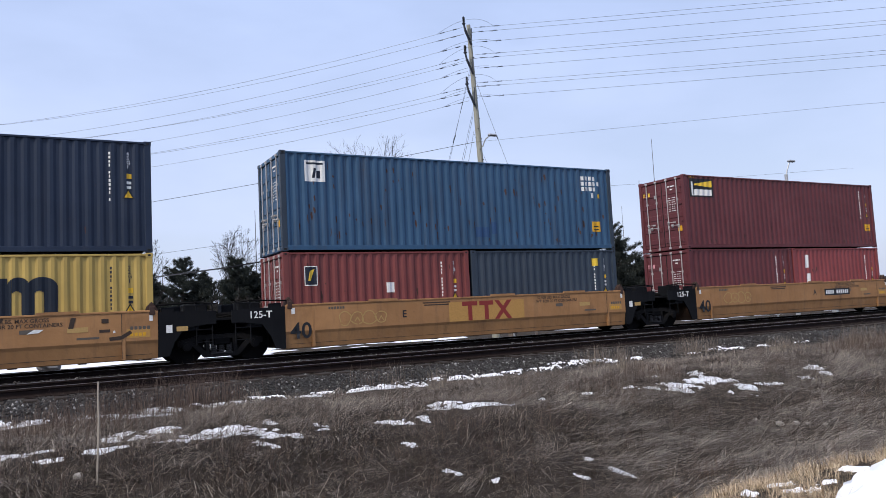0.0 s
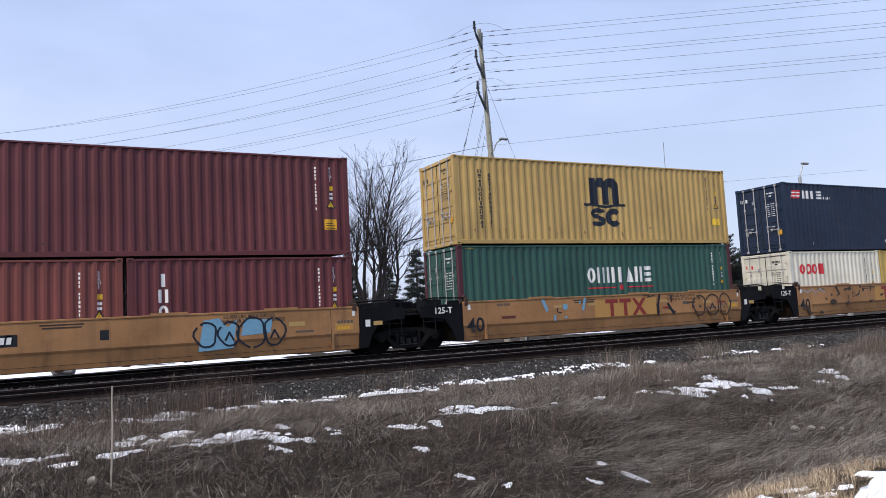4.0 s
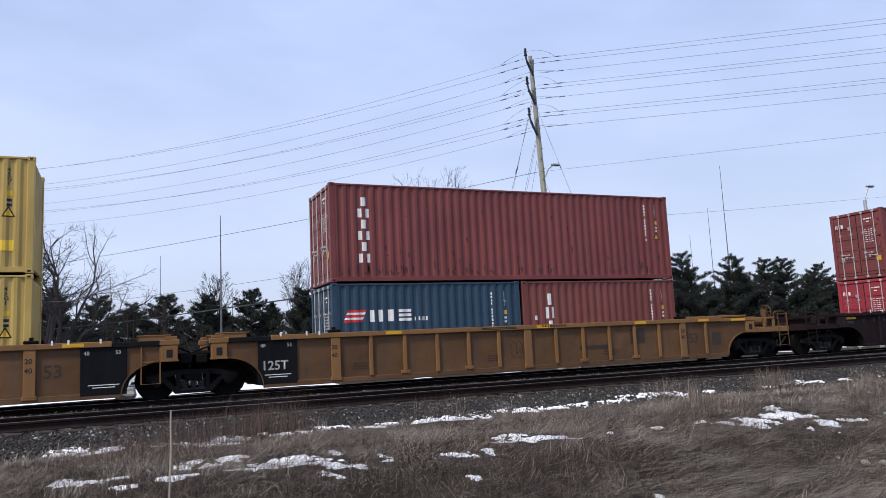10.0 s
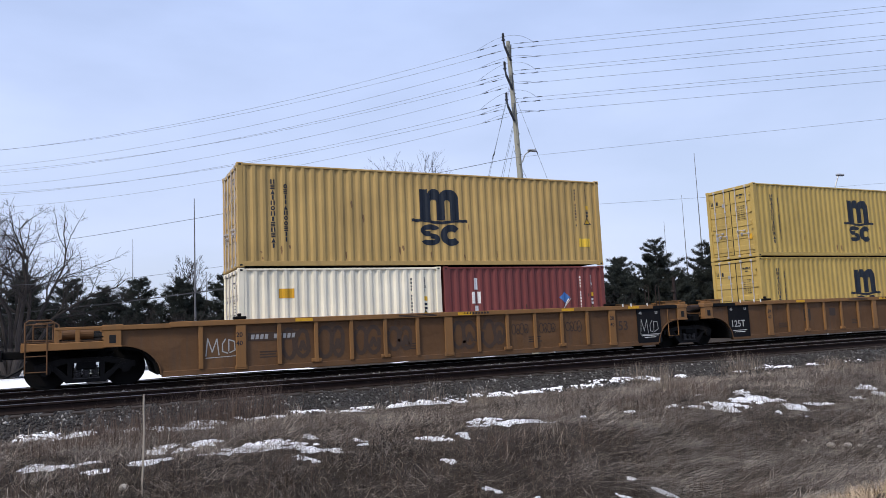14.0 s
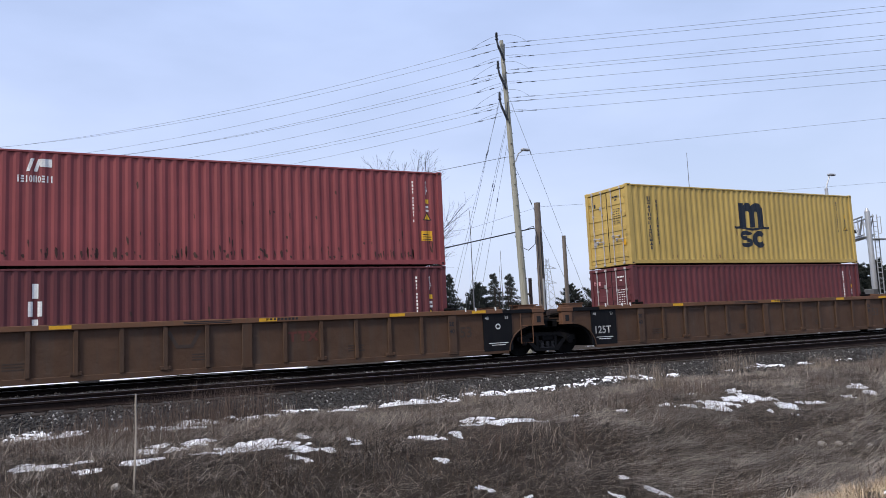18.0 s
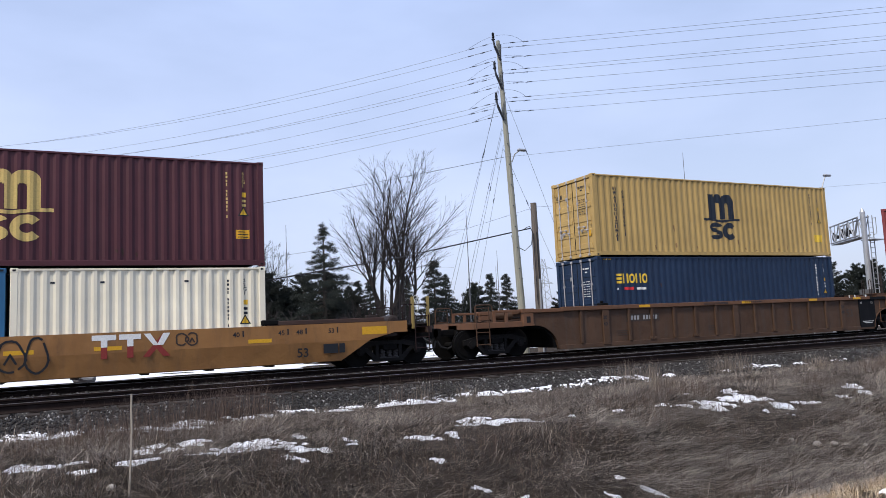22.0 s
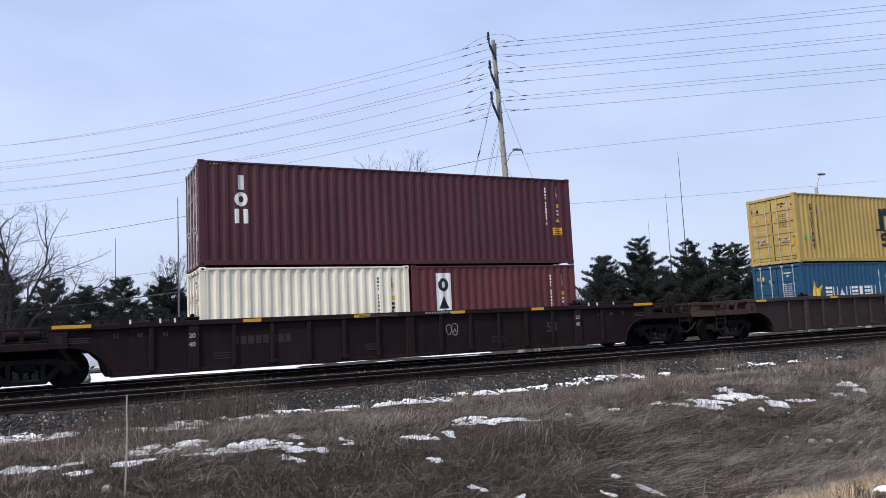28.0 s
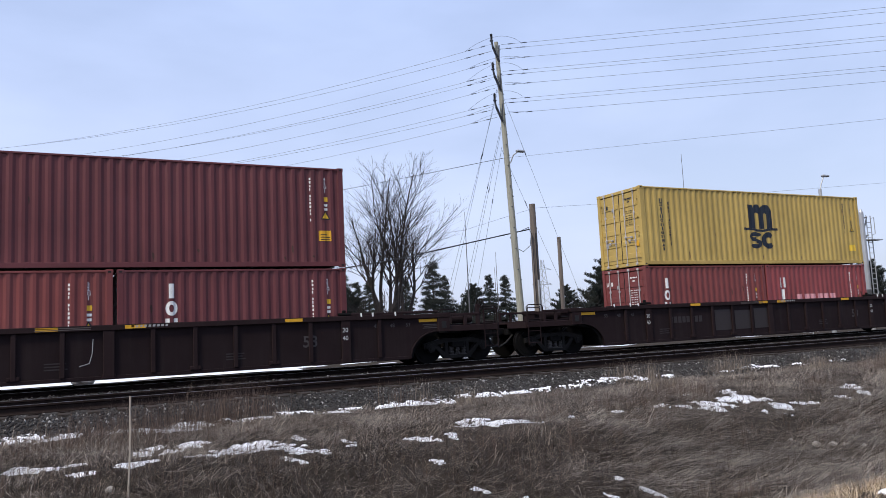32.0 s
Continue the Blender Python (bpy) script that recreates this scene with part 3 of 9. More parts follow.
def block_column(n, w, h, gap, kinds="ion"):
    f = Flat()
    for i in range(n):
        one = block_word(1, w, h, 0, kinds[i % len(kinds)])
        for p in one.polys:
            f.poly([(x, z - (i + 1) * (h + gap)) for x, z in p])
    return f


def wave_logo():
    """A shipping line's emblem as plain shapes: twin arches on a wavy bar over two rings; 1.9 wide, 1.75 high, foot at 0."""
    f = Flat()
    bow = lambda x, c, h: math.sqrt(max(0.0, 1 - ((x - c) / h) ** 2))
    edges = sorted({-0.665, -0.40, -0.31, -0.105, 0.03, 0.17, 0.37, 0.665} | {-0.66 + 0.0392 * i for i in range(1, 34)})

    def top(x):
        return 1.71 if x < -0.40 else (1.50 + 0.23 * bow(x, -0.17, 0.24) if x < 0.03 else 1.46 + 0.27 * bow(x, 0.33, 0.34))

    def low(x):
        for c in (-0.2075, 0.27):
            if abs(x - c) < 0.101:
                return 1.30 + 0.10 * bow(x, c, 0.103)
        return 0.76
    for x0, x1 in zip(edges, edges[1:]):
        if x1 - x0 > 0.003:
            m = (x0 + x1) / 2
            f.poly([(x0, low(m)), (x1, low(m)), (x1, top(x1 - 1e-4)), (x0, top(x0 + 1e-4))])
    wave = lambda x: 0.715 - 0.035 * math.cos(x * 5.0) + 0.03 * (abs(x) > 0.8)
    for i in range(24):
        x0, x1 = -0.95 + i * 1.9 / 24, -0.95 + (i + 1) * 1.9 / 24
        lid = 0.758 if abs(x0 + x1) < 1.34 else 0.9
        f.poly([(x0, wave(x0) - 0.045), (x1, wave(x1) - 0.045), (x1, min(lid, wave(x1) + 0.045)), (x0, min(lid, wave(x0) + 0.045))])
    f.ring(-0.34, 0.44, 0.33, 0.19, 0.165, 20, 270, 12).ring(-0.34, 0.17, 0.33, 0.19, 0.165, -160, 90, 12)
    f.ring(0.37, 0.30, 0.36, 0.33, 0.21, 40, 320, 18)
    return f


# ---- containers ----
def container(label, length, height, paint, marks=(), door_marks=(), post=None, group="freight containers"):
    """A steel box with its door end at x = 0; origin at the middle of the door end's foot."""
    mat = PAINT[paint]
    post_mat = PAINT[post] if post else mat
    c = thing("shipping_container", label, "shipping container", group)
    L, H, W = length, height, 1.219
    x0, x1 = 0.15, L - 0.12
    waves = wave_points(x0, x1)
    zb, zt = 0.16, H - 0.075

    def side():
        g = Geo()
        vs = []
        for x, d in waves:
            vs += [(x, -1.205 + d, zb), (x, -1.205 + d, zt)]
        g.add(vs, [(2 * i, 2 * i + 2, 2 * i + 3, 2 * i + 1) for i in range(len(waves) - 1)])
        # bent edge down to the rails
        inner = -1.205 + DEPTH + 0.002
        g.box(x0, x1, inner, inner + 0.002, zb - 0.02, zt + 0.02)
        return g
    sp = shared(("side_panel", L, H), side)
    part("side_panel", sp, mat, c, "corrugated wall")
    part("side_panel", sp, mat, c, m=pose(L + 0.03, 0, 0, 0, 0, 180))

    def rail_b():
        g = Geo().bev(x0 - 0.02, x1 + 0.02, -1.213, -1.17, 0.028, zb, 0.006)
        for x in (L * 0.39, L * 0.44, L * 0.56, L * 0.61):
            g.box(x - 0.1, x + 0.1, -1.2145, -1.2135, 0.06, 0.13)
        return g
    rb = shared(("bottom_rail", L), rail_b)
    part("bottom_rail", rb, mat, c)
    part("bottom_rail", rb, mat, c, m=pose(L + 0.03, 0, 0, 0, 0, 180))
    rt = shared(("top_rail", L, H), lambda: Geo().bev(x0 - 0.02, x1 + 0.02, -1.213, -1.15, zt, H - 0.020, 0.008))
    part("top_rail", rt, mat, c)
    part("top_rail", rt, mat, c, m=pose(L + 0.03, 0, 0, 0, 0, 180))

    def roof():
        g = Geo()
        vs = []
        n = int(L / 0.21)
        for i in range(n + 1):
            x = 0.12 + (L - 0.24) * i / n
            z = H - 0.045 + (0.018 if i % 2 else 0.0)
            vs += [(x, -1.16, z), (x, 1.16, z)]
        g.add(vs, [(2 * i, 2 * i + 2, 2 * i + 3, 2 * i + 1) for i in range(n)])
        return g
    part("roof_panel", shared(("roof", L, H), roof), mat, c)

    def floor():
        g = Geo().box(0.12, L - 0.12, -1.17, 1.17, 0.13, 0.165)
        for i in range(int(L / 0.6)):
            g.box(0.4 + i * 0.6, 0.46 + i * 0.6, -1.17, 1.17, 0.03, 0.13)
        return g
    tagged(part("underframe", shared(("underframe", L), floor), STEEL_SHADED, c), kind="stuff")

    def front():
        g = Geo()
        n = 9
        vs = []
        for i in range(n * 4 + 1):
            y = -1.1 + 2.2 * i / (n * 4)
            d = (0, 0, 0.045, 0.045)[i % 4]
            vs += [(L - 0.03 - d, y, 0.14), (L - 0.03 - d, y, H - 0.1)]
        g.add(vs, [(2 * i, 2 * i + 2, 2 * i + 3, 2 * i + 1) for i in range(n * 4)])
        g.box(L - 0.09, L - 0.085, -1.1, 1.1, 0.12, H - 0.08)
        return g
    part("front_wall", shared(("front", L, H), front), mat, c)
    pm = shared(("post", H), lambda: Geo().bev(-0.08, 0.08, -0.075, 0.075, 0.1, H - 0.1, 0.012))
    cm = shared("casting", lambda: Geo().bev(-0.089, 0.089, -0.081, 0.081, -0.059, 0.059, 0.012).box(-0.0895, 0.0895, -0.03, 0.03, -0.02, 0.02).box(-0.035, 0.035, -0.0815, 0.0815, -0.022, 0.022))
    hole = shared("casting_hole", lambda: Geo().box(-0.036, 0.036, -0.0825, -0.0815, -0.024, 0.024))
    for x in (0.089, L - 0.089):
        for y in (-W + 0.081, W - 0.081):
            part("corner_post", pm, post_mat, c, m=pose(x, y, 0))
            for z in (0.059, H - 0.059):
                cc = part("corner_casting", cm, post_mat, c, m=pose(x, y, z))
                if y < 0:
                    part("casting_hole", hole, RUBBER, cc)
    # door end: header, sill, two doors with locking bars
    part("door_header", shared(("header", H), lambda: Geo().bev(0.02, 0.14, -1.08, 1.08, H - 0.13, H - 0.015, 0.01)), mat, c)
    part("door_sill", shared("sill", lambda: Geo().bev(0.02, 0.14, -1.08, 1.08, 0.015, 0.15, 0.01)), mat, c)

    def door():
        g = Geo().bev(0.05, 0.085, -0.53, 0.53, 0.17, H - 0.15, 0.008)
        n = 5 if H > 2.7 else 4
        hz = (H - 0.5) / n
        for i in range(n):
            z = 0.30 + i * hz
            g.bev(0.028, 0.052, -0.46, 0.46, z, z + hz * 0.42, 0.012)
        return g
    dm = shared(("door", H), door)
    seal = shared(("door_seal", H), lambda: Geo().box(0.045, 0.07, -0.012, 0.012, 0.16, H - 0.14))
    bar = shared(("bar", H), lambda: Geo().rod((0, 0, 0.06), (0, 0, H - 0.06), 0.019, n=8).bev(-0.03, 0.04, -0.05, 0.05, 0.05, 0.13, 0.006).bev(-0.03, 0.04, -0.05, 0.05, H - 0.13, H - 0.05, 0.006)
                 .bev(-0.02, 0.04, -0.035, 0.035, H * 0.30, H * 0.33, 0.005).bev(-0.02, 0.04, -0.035, 0.035, H * 0.66, H * 0.69, 0.005))
    handle = shared("door_handle", lambda: Geo().rod((-0.03, 0, 0), (-0.035, 0.36, 0.02), 0.013, n=6).bev(-0.02, 0.03, 0.28, 0.36, -0.05, 0.06, 0.006).bev(-0.03, 0.03, -0.04, 0.05, -0.03, 0.03, 0.006))
    hinge = shared("hinge", lambda: Geo().rod((0.02, 0, -0.06), (0.02, 0, 0.06), 0.016, n=6).box(0.03, 0.045, -0.09, 0.0, -0.05, 0.05))
    for s in (-1, 1):
        d = part("door", dm, mat, c, m=pose(0, s * 0.545, 0))
        for y in (-0.28, 0.24):
            b = part("locking_bar", bar, BAR, d, "bare zinc locking bar", m=pose(0.012, y * 1.0, 0))
            part("door_handle", handle, BAR, d, m=pose(0.0, y if y < 0 else y - 0.33, 0.95 if y < 0 else 1.08))
        for z in (0.35, H * 0.4, H * 0.63, H - 0.4):
            part("hinge", hinge, mat, d, m=pose(0, s * 0.52, z, 0, 0, 0 if s > 0 else 180) if s > 0 else pose(0.04, s * 0.52, z, 0, 0, 180))
    part("door_seal", seal, RUBBER, c)
    for k, (name, ink, f, dx, dz) in enumerate(marks):
        if isinstance(f, Flat):
            bm = f.bm(dx, dz)
        else:
            bm = text_column(*f)
            bmesh.ops.translate(bm, verts=bm.verts, vec=(dx, 0, dz))
        o = part(name, drape(bm, waves, -1.205, 0.0045 + 0.0007 * k), INK[ink], c)
        if isinstance(f, Flat) and len(f.polys) > 1:
            o["kind"] = "stuff"
    # rust that has run from knocks on the wall
    many = {"blue": 90, "red_brown": 90, "rose": 110, "teal": 60, "rust_red": 30, "maroon": 14, "tan_yellow": 14, "yellow": 8, "grey_white": 12}.get(paint, 6)
    rnd = random.Random(len(label) * 31 + int(L * 10) + sum(map(ord, label)))
    f = Flat()
    for k in range(int(many * L / 12)):
        x = rnd.uniform(0.3, L - 0.4)
        z = 0.2 + rnd.random() ** (1.2 if paint in ("blue", "teal") else 6.0) * (H - 0.7)
        w, h = rnd.uniform(0.015, 0.06), rnd.uniform(0.05, 0.30)
        f.poly([(x, z + h), (x + w * 0.8, z + h * 0.9), (x + w, z + h * 0.4), (x + w * 0.6, z), (x + w * 0.2, z + h * 0.2), (x - w * 0.3, z + h * 0.7)])
    if f.polys:
        o = part("rust_streak", drape(f.bm(0, 0), waves, -1.205, 0.003), INK["pale_rust" if paint in ("yellow", "tan_yellow", "white", "grey_white") else "rust_mark"], c, "rust streaks")
        o["kind"] = "stuff"
    for name, ink, f, dy, dz in door_marks:
        # on the door end, read from outside: x of the mark runs towards -y
        bm = f.bm()
        for v in bm.verts:
            v.co = (0.022, dy - v.co.x, dz + v.co.z)
        o = part(name, bm, INK[ink], c)
        if len(f.polys) > 1:
            o["kind"] = "stuff"
    return c


def corner_data(L, H, ink="white", x=None, tri=True, plate=0.0, second="yellow", code=True, top=None, up=0.75):
    """The usual marks by the far end of a side: number column, type code, height triangle, plate."""
    x = L - 1.02 if x is None else x
    top = (H - 0.28) if top is None else top
    ch = 0.105
    ms = [("number_mark", ink, id_column(0, 0, (4, 6, 1), ch), x, top)]
    if code:
        ms.append(("type_mark", ink, ("45G1" if L > 7 and H > 2.7 else "42G1" if L > 7 else "22G1", 0.135), x + 0.42, top))
    ms.append(("sticker", second, Flat().rect(0, 0, 0.12, 0.13), x + 0.42, top - 0.72))
    ms.append(("sticker", ink, Flat().rect(0, 0, 0.11, 0.07).rect(0, -0.12, 0.11, 0.07), x + 0.42, top - 0.86))
    if tri:
        ms.append(("triangle_edge", "black", Flat().poly([(-0.15, -0.02), (0.15, -0.02), (0, 0.25)]), x + 0.46, top - 1.22))
        ms.append(("height_mark", "yellow", Flat().poly([(-0.10, 0.01), (0.10, 0.01), (0, 0.19)]), x + 0.46, top - 1.22))
    if plate:
        ms.append(("yellow_plate", "orange_y", Flat().rect(0, 0, 0.36, 0.30 * plate), x + 0.25, up))
        ms.append(("plate_print", "black", Flat().rect(0.05, 0.03, 0.28, 0.025).rect(0.05, 0.10, 0.28, 0.025).rect(0.05, 0.17, 0.2, 0.025), x + 0.25, up))
    return ms


def door_data(ink="white", H=2.9, logo=None, plate=True):
    ms = [("door_number", ink, Flat().rect(0, 0, 0.10, 0.05).rect(0.13, 0, 0.17, 0.05).rect(0.33, 0, 0.035, 0.05), -0.36, H - 0.40),
          ("door_code", ink, Flat().rect(0, 0, 0.13, 0.045), -0.48, H - 0.52)]
    f = Flat()
    for i in range(7):
        f.rect(0, -i * 0.085, 0.10 + 0.03 * (i % 2), 0.022).rect(0.17, -i * 0.085, 0.07, 0.026).rect(0.27, -i * 0.085, 0.07 + 0.03 * (i % 3 == 0), 0.026)
    ms.append(("weight_table", ink, f, -0.36, H - 0.85))
    ms.append(("door_sticker", "grey", Flat().rect(0, 0, 0.12, 0.14), 0.40, H - 0.75))
    if plate:
        ms.append(("door_plate", "orange_y", Flat().rect(0, 0, 0.22, 0.20), -0.76, 0.72))
        ms.append(("data_plate", "grey", Flat().rect(0, 0, 0.16, 0.20), 0.85, 0.80))
    if logo:
        ms.append(("door_logo", logo, block_word(3, 0.10, 0.15, 0.03, "nib"), 0.98, H - 0.62))
    return ms


# ---- bogies ----
WHEEL_R = 0.46
SPINNERS = []       # wheelsets, turned in motions()


def bogie(at_x, group="bogies of the train"):
    b = thing("bogie", "dark cast-steel two-axle bogie on the rails, shade in its colour", "bogie", group)

    def wheelset():
        g = Geo().rod((0, -1.02, 0), (0, 1.02, 0), 0.085, n=10)
        for s in (-1, 1):
            y = s * 0.755
            for r, ya, yb in ((WHEEL_R, -0.055, 0.05), (WHEEL_R + 0.028, 0.05 * 1, 0.085), (WHEEL_R * 0.80, -0.075, -0.055), (0.17, -0.13, -0.05)):
                a, c = y + (ya if s < 0 else -yb), y + (yb if s < 0 else -ya)
                g.disc((0, 0), r, a, c, 28 if r > 0.3 else 14)
            for k in range(3):
                t = k * 2.094
                g.disc((0.26 * math.cos(t), 0.26 * math.sin(t)), 0.035, y - 0.079, y + 0.079, 8)
        return g
    ws = shared("wheelset", wheelset)
    for x in (-0.89, 0.89):
        w = part("wheelset", ws, WHEEL_SHADED, b, "worn steel wheels on an axle", m=pose(x, 0, WHEEL_R))
        SPINNERS.append((w, x))

    def frame_side():
        g = Geo()
        # truss-shaped side frame: upper chord, dipping lower chord, two columns
        g.prism([(-1.12, 0.46), (-1.12, 0.60), (-0.55, 0.74), (0.55, 0.74), (1.12, 0.60), (1.12, 0.46), (0.80, 0.52), (0.42, 0.62), (-0.42, 0.62), (-0.80, 0.52)], -0.07, 0.07)
        g.prism([(-0.80, 0.52), (-0.66, 0.54), (-0.36, 0.26), (0.36, 0.26), (0.66, 0.54), (0.80, 0.52), (0.44, 0.14), (-0.44, 0.14)], -0.08, 0.08)
        for s in (-1, 1):
            g.bev(s * 0.36 - 0.06, s * 0.36 + 0.06, -0.075, 0.075, 0.24, 0.64, 0.015)
        return g
    fm = shared("bogie_side", frame_side)
    sp = shared("coil_spring", coil_geo)
    seat = shared("spring_seat", lambda: Geo().bev(-0.30, 0.30, -0.10, 0.06, 0.225, 0.262, 0.008))
    cap = shared("bearing_cap", lambda: Geo().disc((0, 0), 0.12, -0.10, 0.02, 16).disc((0, 0), 0.07, -0.13, -0.10, 12).box(-0.15, 0.15, -0.06, 0.06, -0.02, 0.14))
    for s in (-1, 1):
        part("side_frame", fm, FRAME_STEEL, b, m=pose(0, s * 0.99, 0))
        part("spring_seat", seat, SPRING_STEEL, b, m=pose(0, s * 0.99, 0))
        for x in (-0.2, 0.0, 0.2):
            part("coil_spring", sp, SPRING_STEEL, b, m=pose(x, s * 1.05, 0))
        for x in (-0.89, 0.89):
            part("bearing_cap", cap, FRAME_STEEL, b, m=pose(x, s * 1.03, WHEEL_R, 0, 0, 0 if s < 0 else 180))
    part("bolster", shared("bolster", lambda: Geo().bev(-0.22, 0.22, -1.16, 1.16, 0.46, 0.64, 0.02).disc((0, 0.0), 0.01, -0.01, 0.01, 6).bev(-0.3, 0.3, -0.35, 0.35, 0.60, 0.80, 0.03)), STEEL_SHADED, b)
    part("brake_beam", shared("brake_beam", lambda: Geo().rod((-0.36, -0.8, 0.36), (-0.36, 0.8, 0.36), 0.05).rod((0.36, -0.8, 0.36), (0.36, 0.8, 0.36), 0.05)), STEEL_SHADED, b)
    MOVERS.append((b, at_x, 0.0))
    return b


def coil_geo():
    """One coil spring as a ridged column."""
    g = Geo()
    n, prof = 10, []
    for i in range(5):
        z = 0.265 + i * 0.046
        prof += [(0.060, z), (0.085, z + 0.012), (0.085, z + 0.030), (0.060, z + 0.044)]
    vs = [(r * math.cos(6.28318 * k / n), r * math.sin(6.28318 * k / n), z) for r, z in prof for k in range(n)]
    return g.add(vs, [(i * n + k, i * n + (k + 1) % n, (i + 1) * n + (k + 1) % n, (i + 1) * n + k) for i in range(len(prof) - 1) for k in range(n)])


# ---- well cars ----
def ladder(parent, x, y, z0, z1, w, mat, rungs=4):
    g = Geo()
    for s in (-1, 1):
        g.rod((x + s * w / 2, y, z0), (x + s * w / 2, y, z1), 0.016, n=6)
    for i in range(rungs):
        z = z0 + 0.06 + (z1 - z0 - 0.1) * i / max(1, rungs - 1)
        g.rod((x - w / 2, y, z), (x + w / 2, y, z), 0.013, n=6)
    return part("ladder", g, mat, parent, "steel step ladder")


def coupler(parent, x, s, mat):
    g = Geo()
    g.bev(min(x, x + s * 0.55), max(x, x + s * 0.55), -0.09, 0.09, 0.76, 0.96, 0.02)
    k = x + s * 0.55
    g.prism([(k, 0.72), (k + s * 0.16, 0.70), (k + s * 0.27, 0.78), (k + s * 0.27, 0.96), (k + s * 0.16, 1.02), (k, 1.0)], -0.17, 0.12)
    part("coupler", g, mat, parent, "rusty knuckle coupler")
    pts = [(x - s * 0.1, -0.35, 0.72), (x + s * 0.15, -0.36, 0.50), (x + s * 0.40, -0.33, 0.36), (x + s * 0.62, -0.28, 0.42), (x + s * 0.72, -0.2, 0.62)]
    part("air_hose", Geo().path(pts, 0.034, 6), RUBBER, parent, "black rubber air hose")


def platform_end(car, s, x_in, x_out, mat, dark, ends):
    """End of a unit over its bogie: stub sill, deck, shear plates; ladders, brake gear and coupler where the car ends."""
    gear = CAR["black"] if dark is CAR["black"] else CAR["brown"]
    a, b = (x_in, x_out) if s > 0 else (-x_out, -x_in)
    g = Geo().bev(a, b, -0.32, 0.32, 0.72, 1.10, 0.02)
    g.bev(a, b, -1.20, 1.20, 1.10, 1.17, 0.012)
    part("end_sill", g, dark, car)
    xm = s * (x_in + 0.62)
    part("body_bolster", Geo().bev(xm - 0.2, xm + 0.2, -1.40, 1.40, 0.86, 1.12, 0.02), dark, car)
    for yy in (-1, 1):
        g = Geo()
        y0, y1 = (-1.42, -1.20) if yy < 0 else (1.20, 1.42)
        g.bev(s * (x_in + 0.05) - 0.16, s * (x_in + 0.05) + 0.16, y0, y1, 1.02, 1.50, 0.015)
        part("jacking_pad", g, dark, car)
    if ends:
        xe = s * (x_out - 0.10)
        part("end_beam", Geo().bev(xe - 0.08, xe + 0.08, -1.42, 1.42, 0.92, 1.12, 0.012), mat, car)
        for yy in (-1.44, 1.44):
            ladder(car, s * (x_out - 0.35), yy, 0.42, 1.46, 0.44, gear, 4)
        # walkway posts and rails
        for y in (-1.38, 1.38):
            a, b = s * (x_out - 0.95), s * (x_out - 0.12)
            part("grab_rail", Geo().path([(a, y, 1.1), (a, y, 1.70), (a + s * 0.06, y, 1.77), (b - s * 0.06, y, 1.77), (b, y, 1.70), (b, y, 1.1)], 0.018, 6), gear, car, "tubular steel rail")
        part("walkway", Geo().bev(min(s * (x_out - 1.0), s * x_out), max(s * (x_out - 1.0), s * x_out), -1.35, 1.35, 1.171, 1.20, 0.006), dark, car)
        coupler(car, s * (x_out - 0.05), s, STEEL_SHADED)
        if s > 0:
            part("brake_stand", Geo().bev(s * (x_out - 0.30) - 0.05, s * (x_out - 0.30) + 0.05, -0.68, -0.52, 1.2, 1.95, 0.015), gear, car, "upright brake housing")
            w = Geo()
            for i in range(16):
                t0, t1 = i * math.pi / 8, (i + 1) * math.pi / 8
                c = (s * (x_out - 0.16), -0.6, 1.80)
                w.rod((c[0], c[1] + 0.27 * math.cos(t0), c[2] + 0.27 * math.sin(t0)), (c[0], c[1] + 0.27 * math.cos(t1), c[2] + 0.27 * math.sin(t1)), 0.018, n=5)
            for i in range(3):
                t0 = i * math.pi / 3
                w.rod((c[0], c[1] - 0.27 * math.cos(t0), c[2] - 0.27 * math.sin(t0)), (c[0], c[1] + 0.27 * math.cos(t0), c[2] + 0.27 * math.sin(t0)), 0.012, n=5)
            part("brake_wheel", w, GALV, car, "spoked brake wheel")
        part("air_reservoir", Geo().rod((s * (x_in + 0.75), -1.28, 1.30), (s * (x_in + 0.75), -0.55, 1.30), 0.17, n=16).rod((s * (x_in + 0.75), -1.31, 1.30), (s * (x_in + 0.75), -1.28, 1.30), 0.11, 0.17, 16), CAR["umber_web"], car, "rust-brown air tank")
        part("brake_pipe", Geo().path([(s * x_in, -0.9, 1.24), (s * (x_in + 0.5), -0.95, 1.30), (s * (x_in + 1.0), -0.7, 1.24), (s * (x_out - 0.2), -0.4, 1.0)], 0.022, 6), STEEL_SHADED, car)
    else:
        # articulated joint between two units
        part("joint_casting", Geo().bev(min(s * (x_in + 0.6), s * x_out), max(s * (x_in + 0.6), s * x_out), -0.42, 0.42, 0.80, 1.32, 0.05), STEEL_SHADED, car)
        part("end_box", Geo().bev(s * (x_in + 0.75) - 0.30, s * (x_in + 0.75) + 0.30, -1.32, -0.75, 1.16, 1.56, 0.03), dark, car)
        part("end_box", Geo().bev(s * (x_in + 0.75) - 0.30, s * (x_in + 0.75) + 0.30, 0.75, 1.32, 1.16, 1.56, 0.03), dark, car)
        part("brake_pipe", Geo().path([(s * x_in, -1.0, 1.30), (s * (x_in + 0.55), -1.15, 1.38), (s * (x_in + 1.0), -0.9, 1.26), (s * x_out, -0.5, 1.18)], 0.024, 6), STEEL_SHADED, car)
        ladder(car, s * (x_in + 0.95), -1.43, 0.50, 1.58, 0.40, gear, 4)


